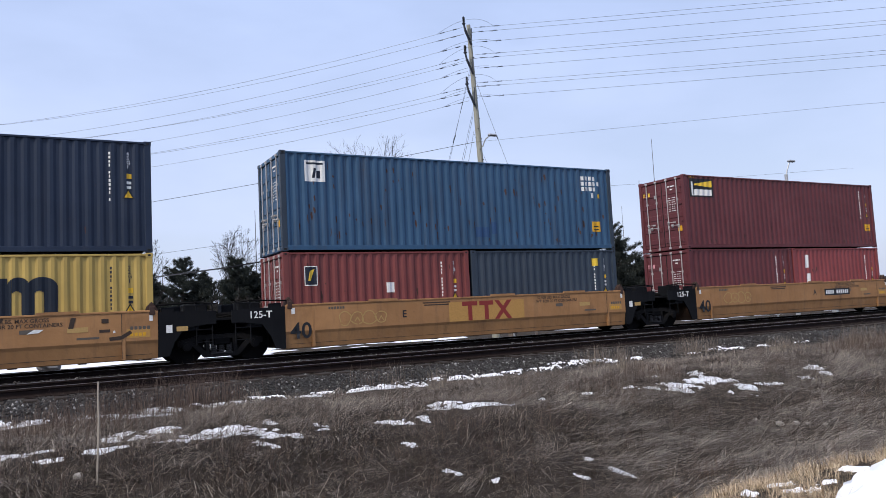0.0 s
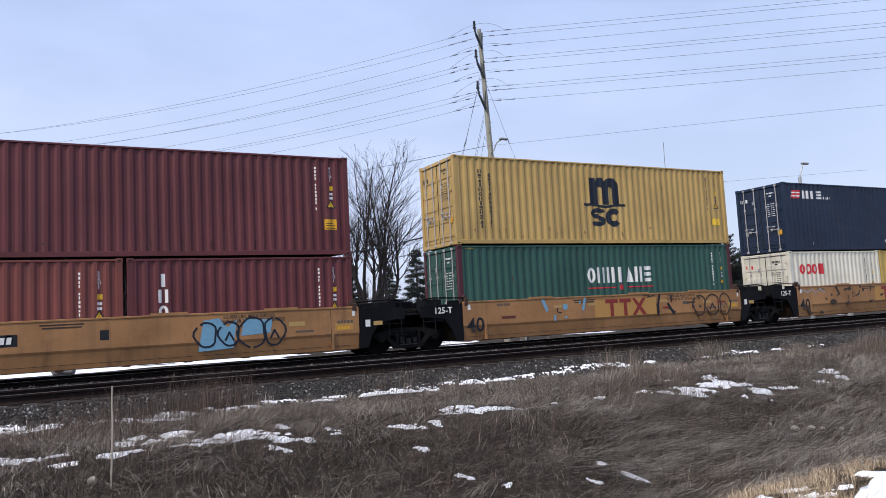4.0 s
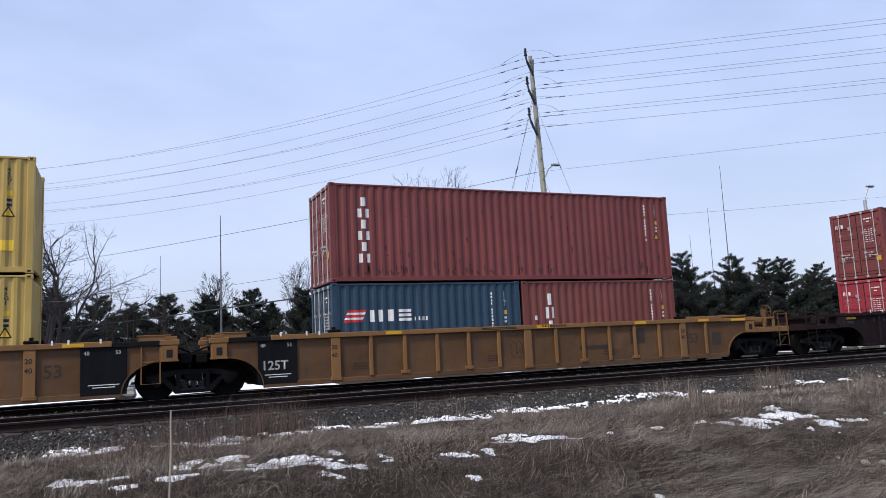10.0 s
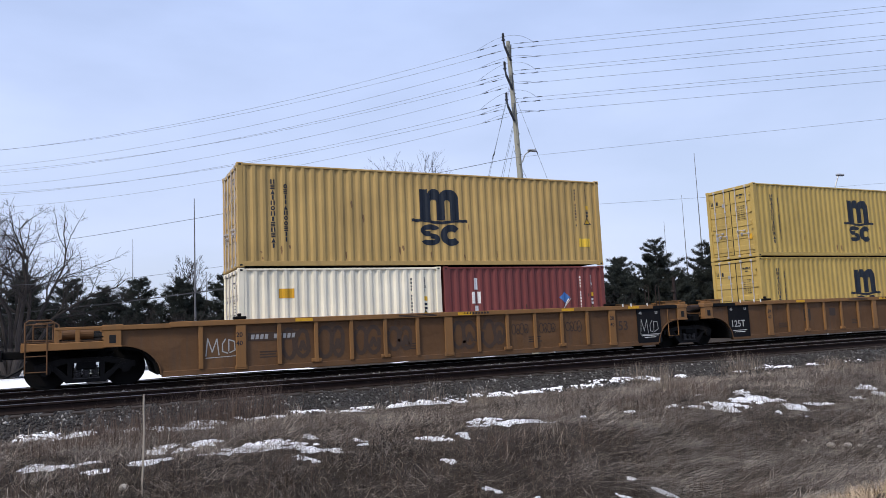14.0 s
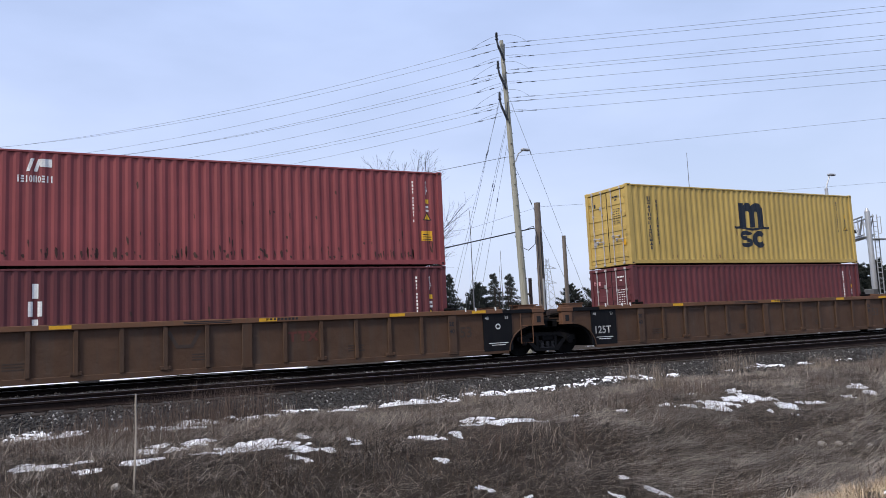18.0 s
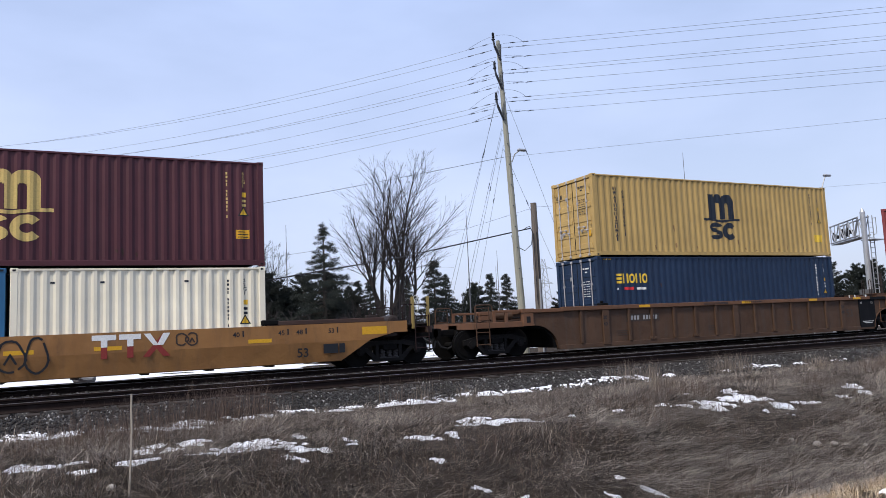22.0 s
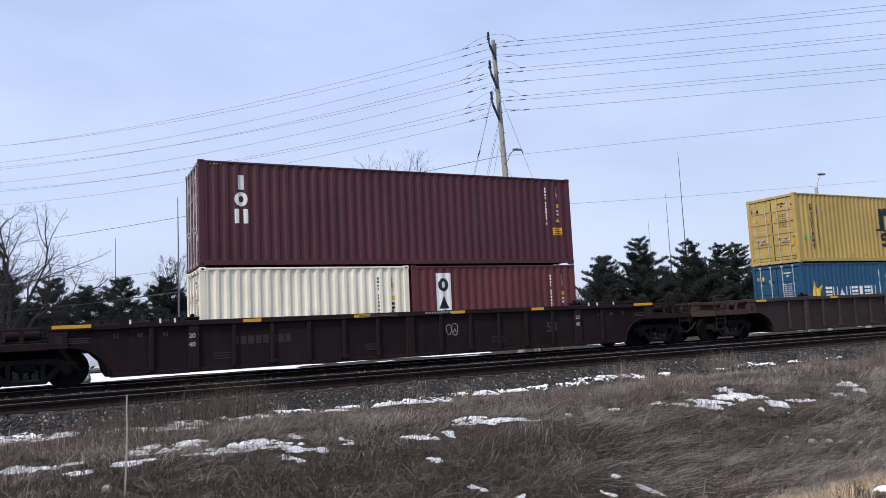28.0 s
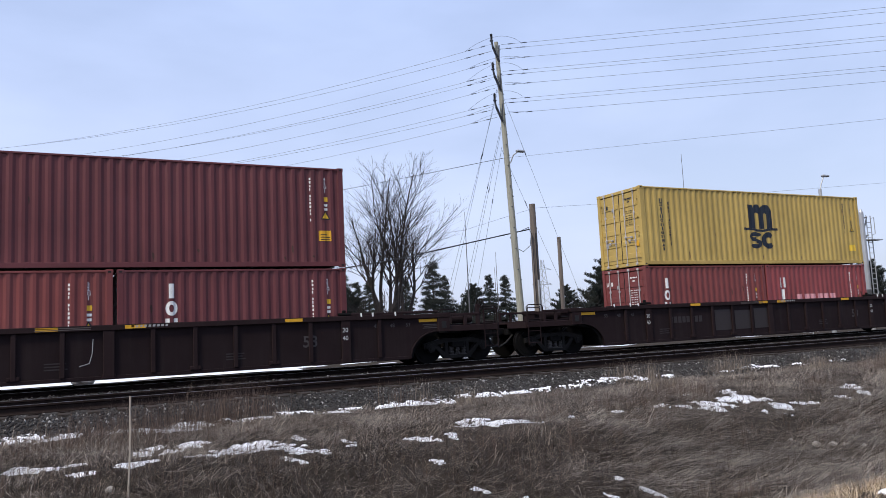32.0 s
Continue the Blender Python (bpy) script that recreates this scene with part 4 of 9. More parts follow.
def ribbed_end(car, s, h, x_out, mat, dark, ends):
    """End of a ribbed unit over its bogie: stub sill, jacking pads, deck boxes; open end frame, ladder and coupler where the car ends."""
    span = lambda a, b: (min(s * a, s * b), max(s * a, s * b))
    part("end_sill", Geo().bev(*span(h + 0.9, x_out), -0.32, 0.32, 0.72, 1.10, 0.02), STEEL_SHADED, car)
    part("end_slope", Geo().prism([(s * (h - 0.04), 0.23), (s * (h + 0.06), 0.23), (s * (h + 0.16), 0.55), (s * (h + 0.45), 0.84), (s * (h + 0.95), 0.93), (s * (h + 0.95), 1.05), (s * (h + 0.30), 1.05)], -1.40, 1.40), STEEL_SHADED, car, "sloping dark end bulkhead of the well")
    part("body_bolster", Geo().bev(*span(h + 1.35, h + 1.75), -1.30, 1.30, 0.90, 1.12, 0.02), STEEL_SHADED, car)
    pad = shared("jacking_pad", lambda: Geo().bev(-0.20, 0.20, -0.10, 0.10, 1.00, 1.38, 0.015).bev(-0.24, 0.24, -0.11, 0.11, 1.38, 1.52, 0.015).bev(-0.22, 0.22, -0.115, 0.10, 0.97, 1.01, 0.006))
    hole = shared("pad_hole", lambda: Geo().bev(-0.075, 0.075, -0.106, -0.09, 1.07, 1.27, 0.004))
    box = shared("deck_box", lambda: Geo().bev(-0.34, 0.34, -0.22, 0.22, 1.50, 1.64, 0.012).bev(-0.40, 0.40, -0.24, 0.24, 1.625, 1.65, 0.005))
    for y, turn in ((-1.40, 0), (1.40, 180)):
        p = part("jacking_pad", pad, mat, car, m=pose(s * (h + 1.08), y, 0, 0, 0, turn))
        part("pad_hole", hole, RUBBER, p, "dark slot")
        if not ends:
            part("deck_box", box, mat, car, m=pose(s * (h + 0.72), y * 0.86, 0, 0, 0, turn))
            part("pad_cap", Geo().bev(*span(h + 0.98, h + 1.26), y - 0.09, y + 0.09, 1.521, 1.60, 0.01), mat, car)
    if not ends:
        part("joint_casting", Geo().bev(*span(h + 1.0, x_out), -0.42, 0.42, 0.80, 1.22, 0.05), STEEL_SHADED, car)
        part("deck_plate", Geo().bev(*span(h + 0.2, x_out), -1.15, 1.15, 1.12, 1.16, 0.01), STEEL_SHADED, car)
        part("brake_pipe", Geo().path([(s * (h + 0.9), -1.0, 1.25), (s * (h + 1.2), -1.15, 1.34), (s * (h + 1.45), -0.9, 1.26), (s * x_out, -0.5, 1.18)], 0.024, 6), STEEL_SHADED, car)
        part("brake_cylinder", Geo().rod((s * (h + 0.85), -0.75, 1.34), (s * (h + 1.30), -0.75, 1.34), 0.14, n=14), CAR["umber_web"], car, "rusty brake cylinder")
        if s > 0:
            a, b = h + 0.42, h + 0.86
            part("step_frame", Geo().path([(a, -1.47, 1.50), (a, -1.47, 0.44), (b, -1.47, 0.44), (b, -1.47, 1.50)], 0.017, 6).rod((a, -1.47, 0.98), (b, -1.47, 0.98), 0.015, n=6), mat, car, "hanging step frame of bent rod")
            part("end_stand", Geo().bev(h + 0.93, h + 1.02, -1.33, -1.24, 1.5, 2.50, 0.012).bev(h + 0.88, h + 1.0, -1.36, -1.22, 1.95, 2.02, 0.01), CAR["umber_web"], car, "tall dark upright stand")
            for x in (h - 0.35, h + 0.12):
                part("guide_hoop", Geo().path([(x, -1.30, 1.5), (x - 0.02, -1.30, 2.16), (x + 0.06, -1.30, 2.24), (x + 0.14, -1.30, 2.16), (x + 0.12, -1.30, 1.5)], 0.016, 6), CAR["umber_web"], car, "thin bent guide hoop")
        return
    part("side_sill", Geo().bev(*span(h + 1.25, x_out - 0.05), -1.45, -1.33, 0.95, 1.13, 0.012), mat, car)
    part("side_sill", Geo().bev(*span(h + 1.25, x_out - 0.05), 1.33, 1.45, 0.95, 1.13, 0.012), mat, car)
    part("end_beam", Geo().bev(*span(x_out - 0.16, x_out), -1.42, 1.42, 0.93, 1.14, 0.012), mat, car)
    part("walkway", Geo().bev(*span(h + 1.25, x_out), -1.32, 1.32, 1.14, 1.17, 0.006), dark, car)
    for y in (-1.40, 1.40):
        part("top_rail", Geo().bev(*span(h + 1.25, h + 2.35), y - 0.04, y + 0.04, 1.42, 1.495, 0.01), mat, car)
        for x in (h + 1.85, h + 2.30):
            part("rail_post", Geo().bev(s * x - 0.05, s * x + 0.05, y - 0.035, y + 0.035, 1.13, 1.42, 0.008), mat, car)
        ladder(car, s * (x_out - 0.32), y * 1.035, 0.40, 1.62, 0.46, dark, 4)
        part("grab_rail", Geo().path([(s * (x_out - 0.70), y, 1.13), (s * (x_out - 0.70), y, 1.62), (s * (x_out - 0.62), y, 1.68), (s * (x_out - 0.16), y, 1.68), (s * (x_out - 0.08), y, 1.62), (s * (x_out - 0.08), y, 1.13)], 0.017, 6), dark, car, "tubular steel rail")
    coupler(car, s * (x_out - 0.05), s, STEEL_SHADED)
    part("air_reservoir", Geo().rod((s * (h + 1.5), -1.10, 1.32), (s * (h + 2.2), -1.10, 1.32), 0.13, n=16), dark, car, "dull air tank")
    part("brake_pipe", Geo().path([(s * (h + 1.0), -0.9, 1.24), (s * (h + 1.6), -0.85, 1.24), (s * (h + 2.2), -0.7, 1.20), (s * (x_out - 0.2), -0.4, 1.0)], 0.022, 6), STEEL_SHADED, car)
    part("brake_rod", Geo().rod((s * (h + 1.5), -1.30, 1.05), (s * (x_out - 0.3), -1.0, 0.86), 0.02, n=6), STEEL_SHADED, car)
    if s > 0:
        part("brake_stand", Geo().bev(x_out - 0.36, x_out - 0.26, -0.68, -0.52, 1.17, 1.78, 0.015), dark, car, "upright brake housing")
        w, c = Geo(), (x_out - 0.20, -0.6, 1.70)
        rim = [(c[0], c[1] + 0.25 * math.cos(i * math.pi / 8), c[2] + 0.25 * math.sin(i * math.pi / 8)) for i in range(17)]
        w.path(rim, 0.016, 5)
        for i in range(0, 8, 2):
            w.rod(rim[i], rim[i + 8], 0.011, n=5)
        part("brake_wheel", w, dark, car, "spoked brake wheel")


def well_floor(car, half, dark):
    g = Geo()
    n = int(half * 2 / 1.5)
    for i in range(n + 1):
        x = -half + 0.3 + (2 * half - 0.6) * i / n
        g.bev(x - 0.10, x + 0.10, -1.36, 1.36, 0.20, 0.331, 0.01)
    tagged(part("cross_members", g, dark, car, "steel floor beams of the well"), kind="stuff")
    for s in (-1, 1):
        part("well_bulkhead", Geo().bev(s * (half + 0.02) - 0.03, s * (half + 0.02) + 0.03, -1.30, 1.30, 0.24, 1.12, 0.008), dark, car)


def ribbed_car(label, centre, paint, ends=(True, True), black_panels=False, marks=(), half_well=8.1, group="well cars of the train"):
    """A well car with an open web of ribs along its sides. ends: whether its foot and head end in couplers."""
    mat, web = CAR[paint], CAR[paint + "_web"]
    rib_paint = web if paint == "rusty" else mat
    car = thing("well_car", label, "railway wagon", group)
    h = half_well

    def side():
        g = Geo()
        # web plate with an arched cut over each bogie
        right = arch_points(h)
        pts = [(-x, z) for x, z in right[::-1]] + right + [(h + 1.18, 1.42), (-h - 1.18, 1.42)]
        return g.prism(pts, -1.435, -1.42)
    chord = shared(("top_chord", h), lambda: Geo().bev(-h + 0.25, h - 0.25, -1.52, -1.36, 1.40, 1.535, 0.01))
    cend = shared(("chord_end", h), lambda: Geo().bev(0.0, 1.48, -1.50, -1.36, 1.38, 1.50, 0.01))
    low = 0.205 if paint in ("brown", "umber") else 0.160
    foot = shared(("bottom_chord", h, low), lambda: Geo().bev(-h + 0.05, h - 0.05, -1.47, -1.34, low, 0.30, 0.008))
    sm = shared(("web_plate", h), side)
    rib = shared("rib", lambda: Geo().bev(-0.055, 0.055, -1.50, -1.436, 0.30, 1.40, 0.012))
    wide = shared("rib_wide", lambda: Geo().bev(-0.13, 0.13, -1.505, -1.436, 0.27, 1.40, 0.012).bev(-0.16, 0.16, -1.50, -1.436, 0.22, 0.34, 0.02))
    bolt = shared("rib_shoe", lambda: Geo().bev(-0.14, 0.14, -1.49, -1.436, 0.30, 0.40, 0.01).disc((-0.09, 0.35), 0.03, -1.50, -1.48, 8).disc((0.09, 0.35), 0.03, -1.50, -1.48, 8))
    arch = shared(("arch_flange", h), lambda: arch_geo(h))
    for turn in (0, 180):
        m = pose(0, 0, 0, 0, 0, turn)
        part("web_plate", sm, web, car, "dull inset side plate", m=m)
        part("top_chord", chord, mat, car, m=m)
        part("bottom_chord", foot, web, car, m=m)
        # the arch takes the darker web colour to stand in for shadow there
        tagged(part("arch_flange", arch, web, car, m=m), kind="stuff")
        for s in (-1, 1):
            dull = black_panels and not ends[(s > 0) == (turn == 0)]
            part("chord_end", cend, CAR["black"] if dull else mat, car, "soot-black end of the top chord" if dull else "", m=m @ pose(s * (h - 0.30) if s > 0 else -h + 0.30 - 1.48, 0, 0))
        for i in range(-7, 8):
            x = i * 1.015
            if i in (-6, 0, 6):
                part("rib", wide, rib_paint, car, m=m @ pose(x, 0, 0))
            elif not (black_panels and abs(i) == 7 and not ends[i > 0]):
                r = part("rib", rib, rib_paint, car, m=m @ pose(x, 0, 0))
                if i in (-4, -2, 2, 4):
                    part("rib_shoe", bolt, rib_paint, r)
        for s in (-6.1, 6.1):
            part("stacking_cone", shared("cone", lambda: Geo().bev(-0.16, 0.16, -1.50, -1.24, 1.54, 1.62, 0.02).bev(-0.05, 0.05, -1.38, -1.28, 1.62, 1.70, 0.02)), STEEL_SHADED, car, m=m @ pose(s, 0, 0))
    well_floor(car, 8.0, web)
    for s, e in zip((-1, 1), ends):
        ribbed_end(car, s, h, 11.15 if e else 9.75, mat, web, e)
    if black_panels:
        for s in (-1, 1):
            if ends[s > 0]:
                continue
            part("black_panel", Geo().bev(s * 7.68 - 0.52, s * 7.68 + 0.52, -1.475, -1.436, 0.24, 1.395, 0.01), CAR["black"], car, "black stencilled panel")
    if ends[1]:
        for x0, x1 in ((6.28, 6.95), (6.99, 7.6), (7.64, 8.28), (8.32, 9.0)):
            part("deck_tray", Geo().bev(x0, x1, -1.50, -1.12, 1.536, 1.60, 0.01), mat, car, "raised tray on the top chord")
    tick = shared("white_tick", lambda: Geo().box(-0.022, 0.022, -1.524, -1.50, 1.49, 1.60))
    for x in (-7.6, -6.9, -6.55, 6.55, 6.9, 7.6):
        if paint != "brown" and not (black_panels and not ends[x > 0]):
            continue
        part("white_tick", tick, INK["white"], car, "short white position tick", m=pose(x, 0, 0))
    for spec in marks:
        on_panel = -1.481 < spec[5] < -1.476 and abs(spec[3]) > 6.9
        if not (on_panel and ends[spec[3] > 0]):
            place_mark(car, spec)
    MOVERS.append((car, centre, 0.0))
    return car


def arch_points(h):
    """Lower edge of a side over its bogie, from the well's foot to the end of the plate."""
    return [(h - 0.02 + 0.92 * (1 - math.cos(radians(a))), 0.22 + 0.76 * math.sin(radians(a))) for a in range(0, 91, 10)] + [(h + 1.18, 0.98)]


def arch_geo(h):
    g = Geo()
    for s in (-1, 1):
        pts = [(s * x, z) for x, z in arch_points(h)]
        for (xa, za), (xb, zb) in zip(pts, pts[1:]):
            d = math.hypot(xb - xa, zb - za)
            nx, nz = -(zb - za) / d * 0.03 * s, (xb - xa) / d * 0.03 * s
            g.prism([(xa, za), (xb, zb), (xb + nx, zb + nz), (xa + nx, za + nz)], -1.49, -1.30)
    return g


def place_mark(car, spec):
    """(name, ink, what, x, z, y): what is a Flat or (text, size)."""
    name, ink, what, x, z, y = spec
    if isinstance(what, Flat):
        bm = what.bm(x, z)
        for v in bm.verts:
            v.co.y = y
        # overlapping strokes lie a hair apart
        for k, f in enumerate(bm.faces):
            for v in f.verts:
                v.co.y = y - 0.0002 * (k % 9)
        o = part(name, bm, INK[ink], car)
        if len(what.polys) > 1:
            o["kind"] = "stuff"
    else:
        me = text_mesh(*what)
        o = part(name, me, INK[ink], car, m=pose(x, y, z))
        if len(what[0]) > 1:
            o["kind"] = "stuff"


def smooth_car(label, centre, ends=(False, False), marks=(), plate="125", group="well cars of the train"):
    """A short well car with plain bent side plates and black end sections."""
    mat, blk = CAR["yellow"], CAR["black"]
    car = thing("well_car", label, "railway wagon", group)

    def side():
        sec = [(-1.455, 1.43), (-1.47, 1.40), (-1.47, 0.70), (-1.44, 0.62), (-1.37, 0.24), (-1.33, 0.22), (-1.30, 0.24), (-1.40, 0.64), (-1.43, 0.70), (-1.43, 1.40)]
        return Geo().extrude_x(sec, -6.15, 6.15)
    sm = shared("smooth_side", side)
    lip = shared("smooth_lip", lambda: Geo().bev(-6.1, 6.1, -1.485, -1.33, 1.40, 1.452, 0.008))

    def black_end():
        pts = [(6.15, 0.24), (6.42, 0.26), (6.55, 0.60), (6.80, 0.95), (7.35, 1.02), (7.60, 1.02), (7.60, 1.36), (6.15, 1.40)]
        return Geo().prism(pts, -1.46, -1.40)
    be = shared("black_end", black_end)
    band = shared("end_band", lambda: Geo().bev(-0.04, 0.04, -1.478, -1.40, 0.24, 1.40, 0.006))
    guide = shared("corner_guide", lambda: Geo().prism([(-0.16, 1.40), (0.16, 1.40), (0.10, 1.52), (0.0, 1.66), (-0.12, 1.54)], -1.43, -1.36).prism([(-0.16, 1.40), (0.16, 1.40), (0.10, 1.52), (0.0, 1.66), (-0.12, 1.54)], -1.32, -1.27).bev(-0.07, 0.07, -1.49, -1.44, 1.32, 1.54, 0.015))
    flap = shared("lip_flap", lambda: Geo().prism([(-0.95, 1.43), (0.95, 1.43), (0.90, 1.50), (-0.90, 1.50)], -1.492, -1.46))
    for turn in (0, 180):
        m = pose(0, 0, 0, 0, 0, turn)
        part("side_plate", sm, mat, car, "dented ochre side plate", m=m)
        part("side_lip", lip, mat, car, m=m)
        for x in (-5.35, 5.35):
            part("end_band", band, mat, car, m=m @ pose(x, 0.004, 0))
        for x in (-6.02, 6.02):
            part("corner_guide", guide, CAR["umber"], car, "rusty corner guide", m=m @ pose(x, 0, 0))
        for s in (0, 180):
            part("end_section", be, blk, car, "black end plate over the bogie", m=pose(0, 0, 0, 0, 0, turn) @ (pose(0, 0, 0) if s == 0 else Matrix.Scale(-1, 4, (1, 0, 0))))
    for x in (-3.2, 1.0, 3.9):
        part("lip_flap", flap, mat, car, m=pose(x, 0, 0) @ Matrix.Scale(0.5, 4, (1, 0, 0)))
    well_floor(car, 6.2, CAR["rusty_web"])
    for s, e in zip((-1, 1), ends):
        platform_end(car, s, 6.35, 9.3 if e else 7.80, blk if not e else CAR["rusty"], blk, e)
    for s in (-1, 1):
        part("grab_rail", Geo().path([(s * 6.1, -1.44, 1.56), (s * 7.1, -1.44, 1.60), (s * 7.6, -1.40, 1.55)], 0.022, 6), STEEL_SHADED, car)
    for spec in marks:
        place_mark(car, spec)
    MOVERS.append((car, centre, 0.0))
    return car


def flat_side_car(label, centre, marks=(), group="well cars of the train"):
    """A long well car with plain side plates whose lower edge rises at both ends."""
    mat = CAR["flat_yellow"]
    car = thing("well_car", label, "railway wagon", group)

    def side(lo):
        if lo:
            return Geo().extrude_x([(-1.40, 0.26), (-1.36, 0.24), (-1.34, 0.26), (-1.44, 0.80), (-1.48, 0.80)], -8.3, 8.3)
        return Geo().prism([(-9.15, 0.80), (9.15, 0.80), (9.9, 0.98), (10.3, 0.98), (10.3, 1.30), (-10.3, 1.30), (-10.3, 0.98), (-9.9, 0.98)], -1.48, -1.44)

    def gusset(s):
        g = Geo()
        vs = [(s * 8.3, -1.40, 0.26), (s * 8.3, -1.48, 0.80), (s * 9.15, -1.48, 0.80), (s * 8.3, -1.34, 0.26), (s * 8.3, -1.44, 0.80), (s * 9.15, -1.44, 0.80)]
        g.add(vs, [(0, 1, 2), (3, 5, 4), (0, 2, 5, 3), (0, 3, 4, 1), (1, 4, 5, 2)])
        return g
    for turn in (0, 180):
        m = pose(0, 0, 0, 0, 0, turn)
        part("side_plate", shared("flat_low", lambda: side(True)), mat, car, "lower canted side plate", m=m)
        part("side_sill", shared("flat_high", lambda: side(False)), mat, car, "upper side sill", m=m)
        for s in (-1, 1):
            part("gusset", shared(("flat_gusset", s), lambda: gusset(s)), mat, car, m=m)
            part("deck_edge", shared(("deck_edge", s), lambda: Geo().bev(min(s * 6.2, s * 9.6), max(s * 6.2, s * 9.6), -1.47, -1.25, 1.301, 1.42, 0.012)), CAR["umber"], car, m=m)
            part("stacking_cone", shared("cone2", lambda: Geo().bev(-0.22, 0.22, -1.49, -1.26, 1.31, 1.46, 0.03)), STEEL_SHADED, car, m=m @ pose(s * 6.3, 0, 0))
    well_floor(car, 8.2, CAR["umber_web"])
    for s in (-1, 1):
        platform_end(car, s, 9.2, 11.15, CAR["umber"], CAR["umber_web"], True)
    for spec in marks:
        place_mark(car, spec)
    MOVERS.append((car, centre, 0.0))
    return car

# ---- the train: containers ----
FT40, FT20, STD, HC = 12.192, 6.058, 2.591, 2.896
DECK = 0.335


def put(c, x, z):
    MOVERS.append((c, x, z))
    return c


def line_marks(L, H, ink="navy", logo=True, words=True):
    """The marks of a shipping line's boxes: emblem amidships and two upright words."""
    ms = []
    dz = (H - 2.896) + 0.65 if L > 10 else 0.30
    if logo:
        ms.append(("emblem", ink, wave_logo(), L / 2 if L > 10 else L * 0.53, dz))
    if words:
        top = H - 0.42
        k = 0.15 if L > 10 else 0.13
        ms.append(("upright_word", ink, block_column(13, k * 0.74, k * 0.84, k * 0.16, "nhuinonih"), 0.92, top))
        ms.append(("upright_word", ink, block_column(11, k * 0.74, k * 0.84, k * 0.16, "ohiiuno"), 1.28, top - 0.12))
    return ms


def leasing_column(n, x, top, w=0.30, h=0.36, ink="white", kinds="inin"):
    return [("upright_word", ink, block_column(n, w, h, 0.07, kinds), x, top)]


def plate_logo(x, z, w, h, back, front):
    return [("logo_plate", back, Flat().rect(0, 0, w, h), x, z),
            ("logo_edge", "white", Flat().rect(0, 0, w, 0.025).rect(0, h - 0.025, w, 0.025).rect(0, 0, 0.025, h).rect(w - 0.025, 0, 0.025, h), x, z),
            ("logo_shape", front, Flat().poly([(w * 0.25, h * 0.25), (w * 0.45, h * 0.25), (w * 0.8, h * 0.85), (w * 0.4, h * 0.75)]), x, z)]


def stripe_marks(H):
    """Black and yellow warning dashes on the top rail's ends."""
    f = Flat()
    for i in range(4):
        f.rect(0.30 + i * 0.09, H - 0.115, 0.045, 0.035, 0.03)
    return [("warning_dashes", "yellow", f, 0.0, 0.0)]


def stack(centre, top, lower):
    """Sets the lower boxes into the well at centre and the long one on top of them."""
    left = centre - FT40 / 2
    z = DECK
    for k, c in enumerate(lower):
        x = left if k == 0 else centre + FT40 / 2 - FT20
        put(c, x, z)
    tall = HC if len(lower) == 1 and lower[0].get("tall") else STD
    put(top, left, z + tall + 0.022)


def tall_box(c):
    c["tall"] = 1
    return c


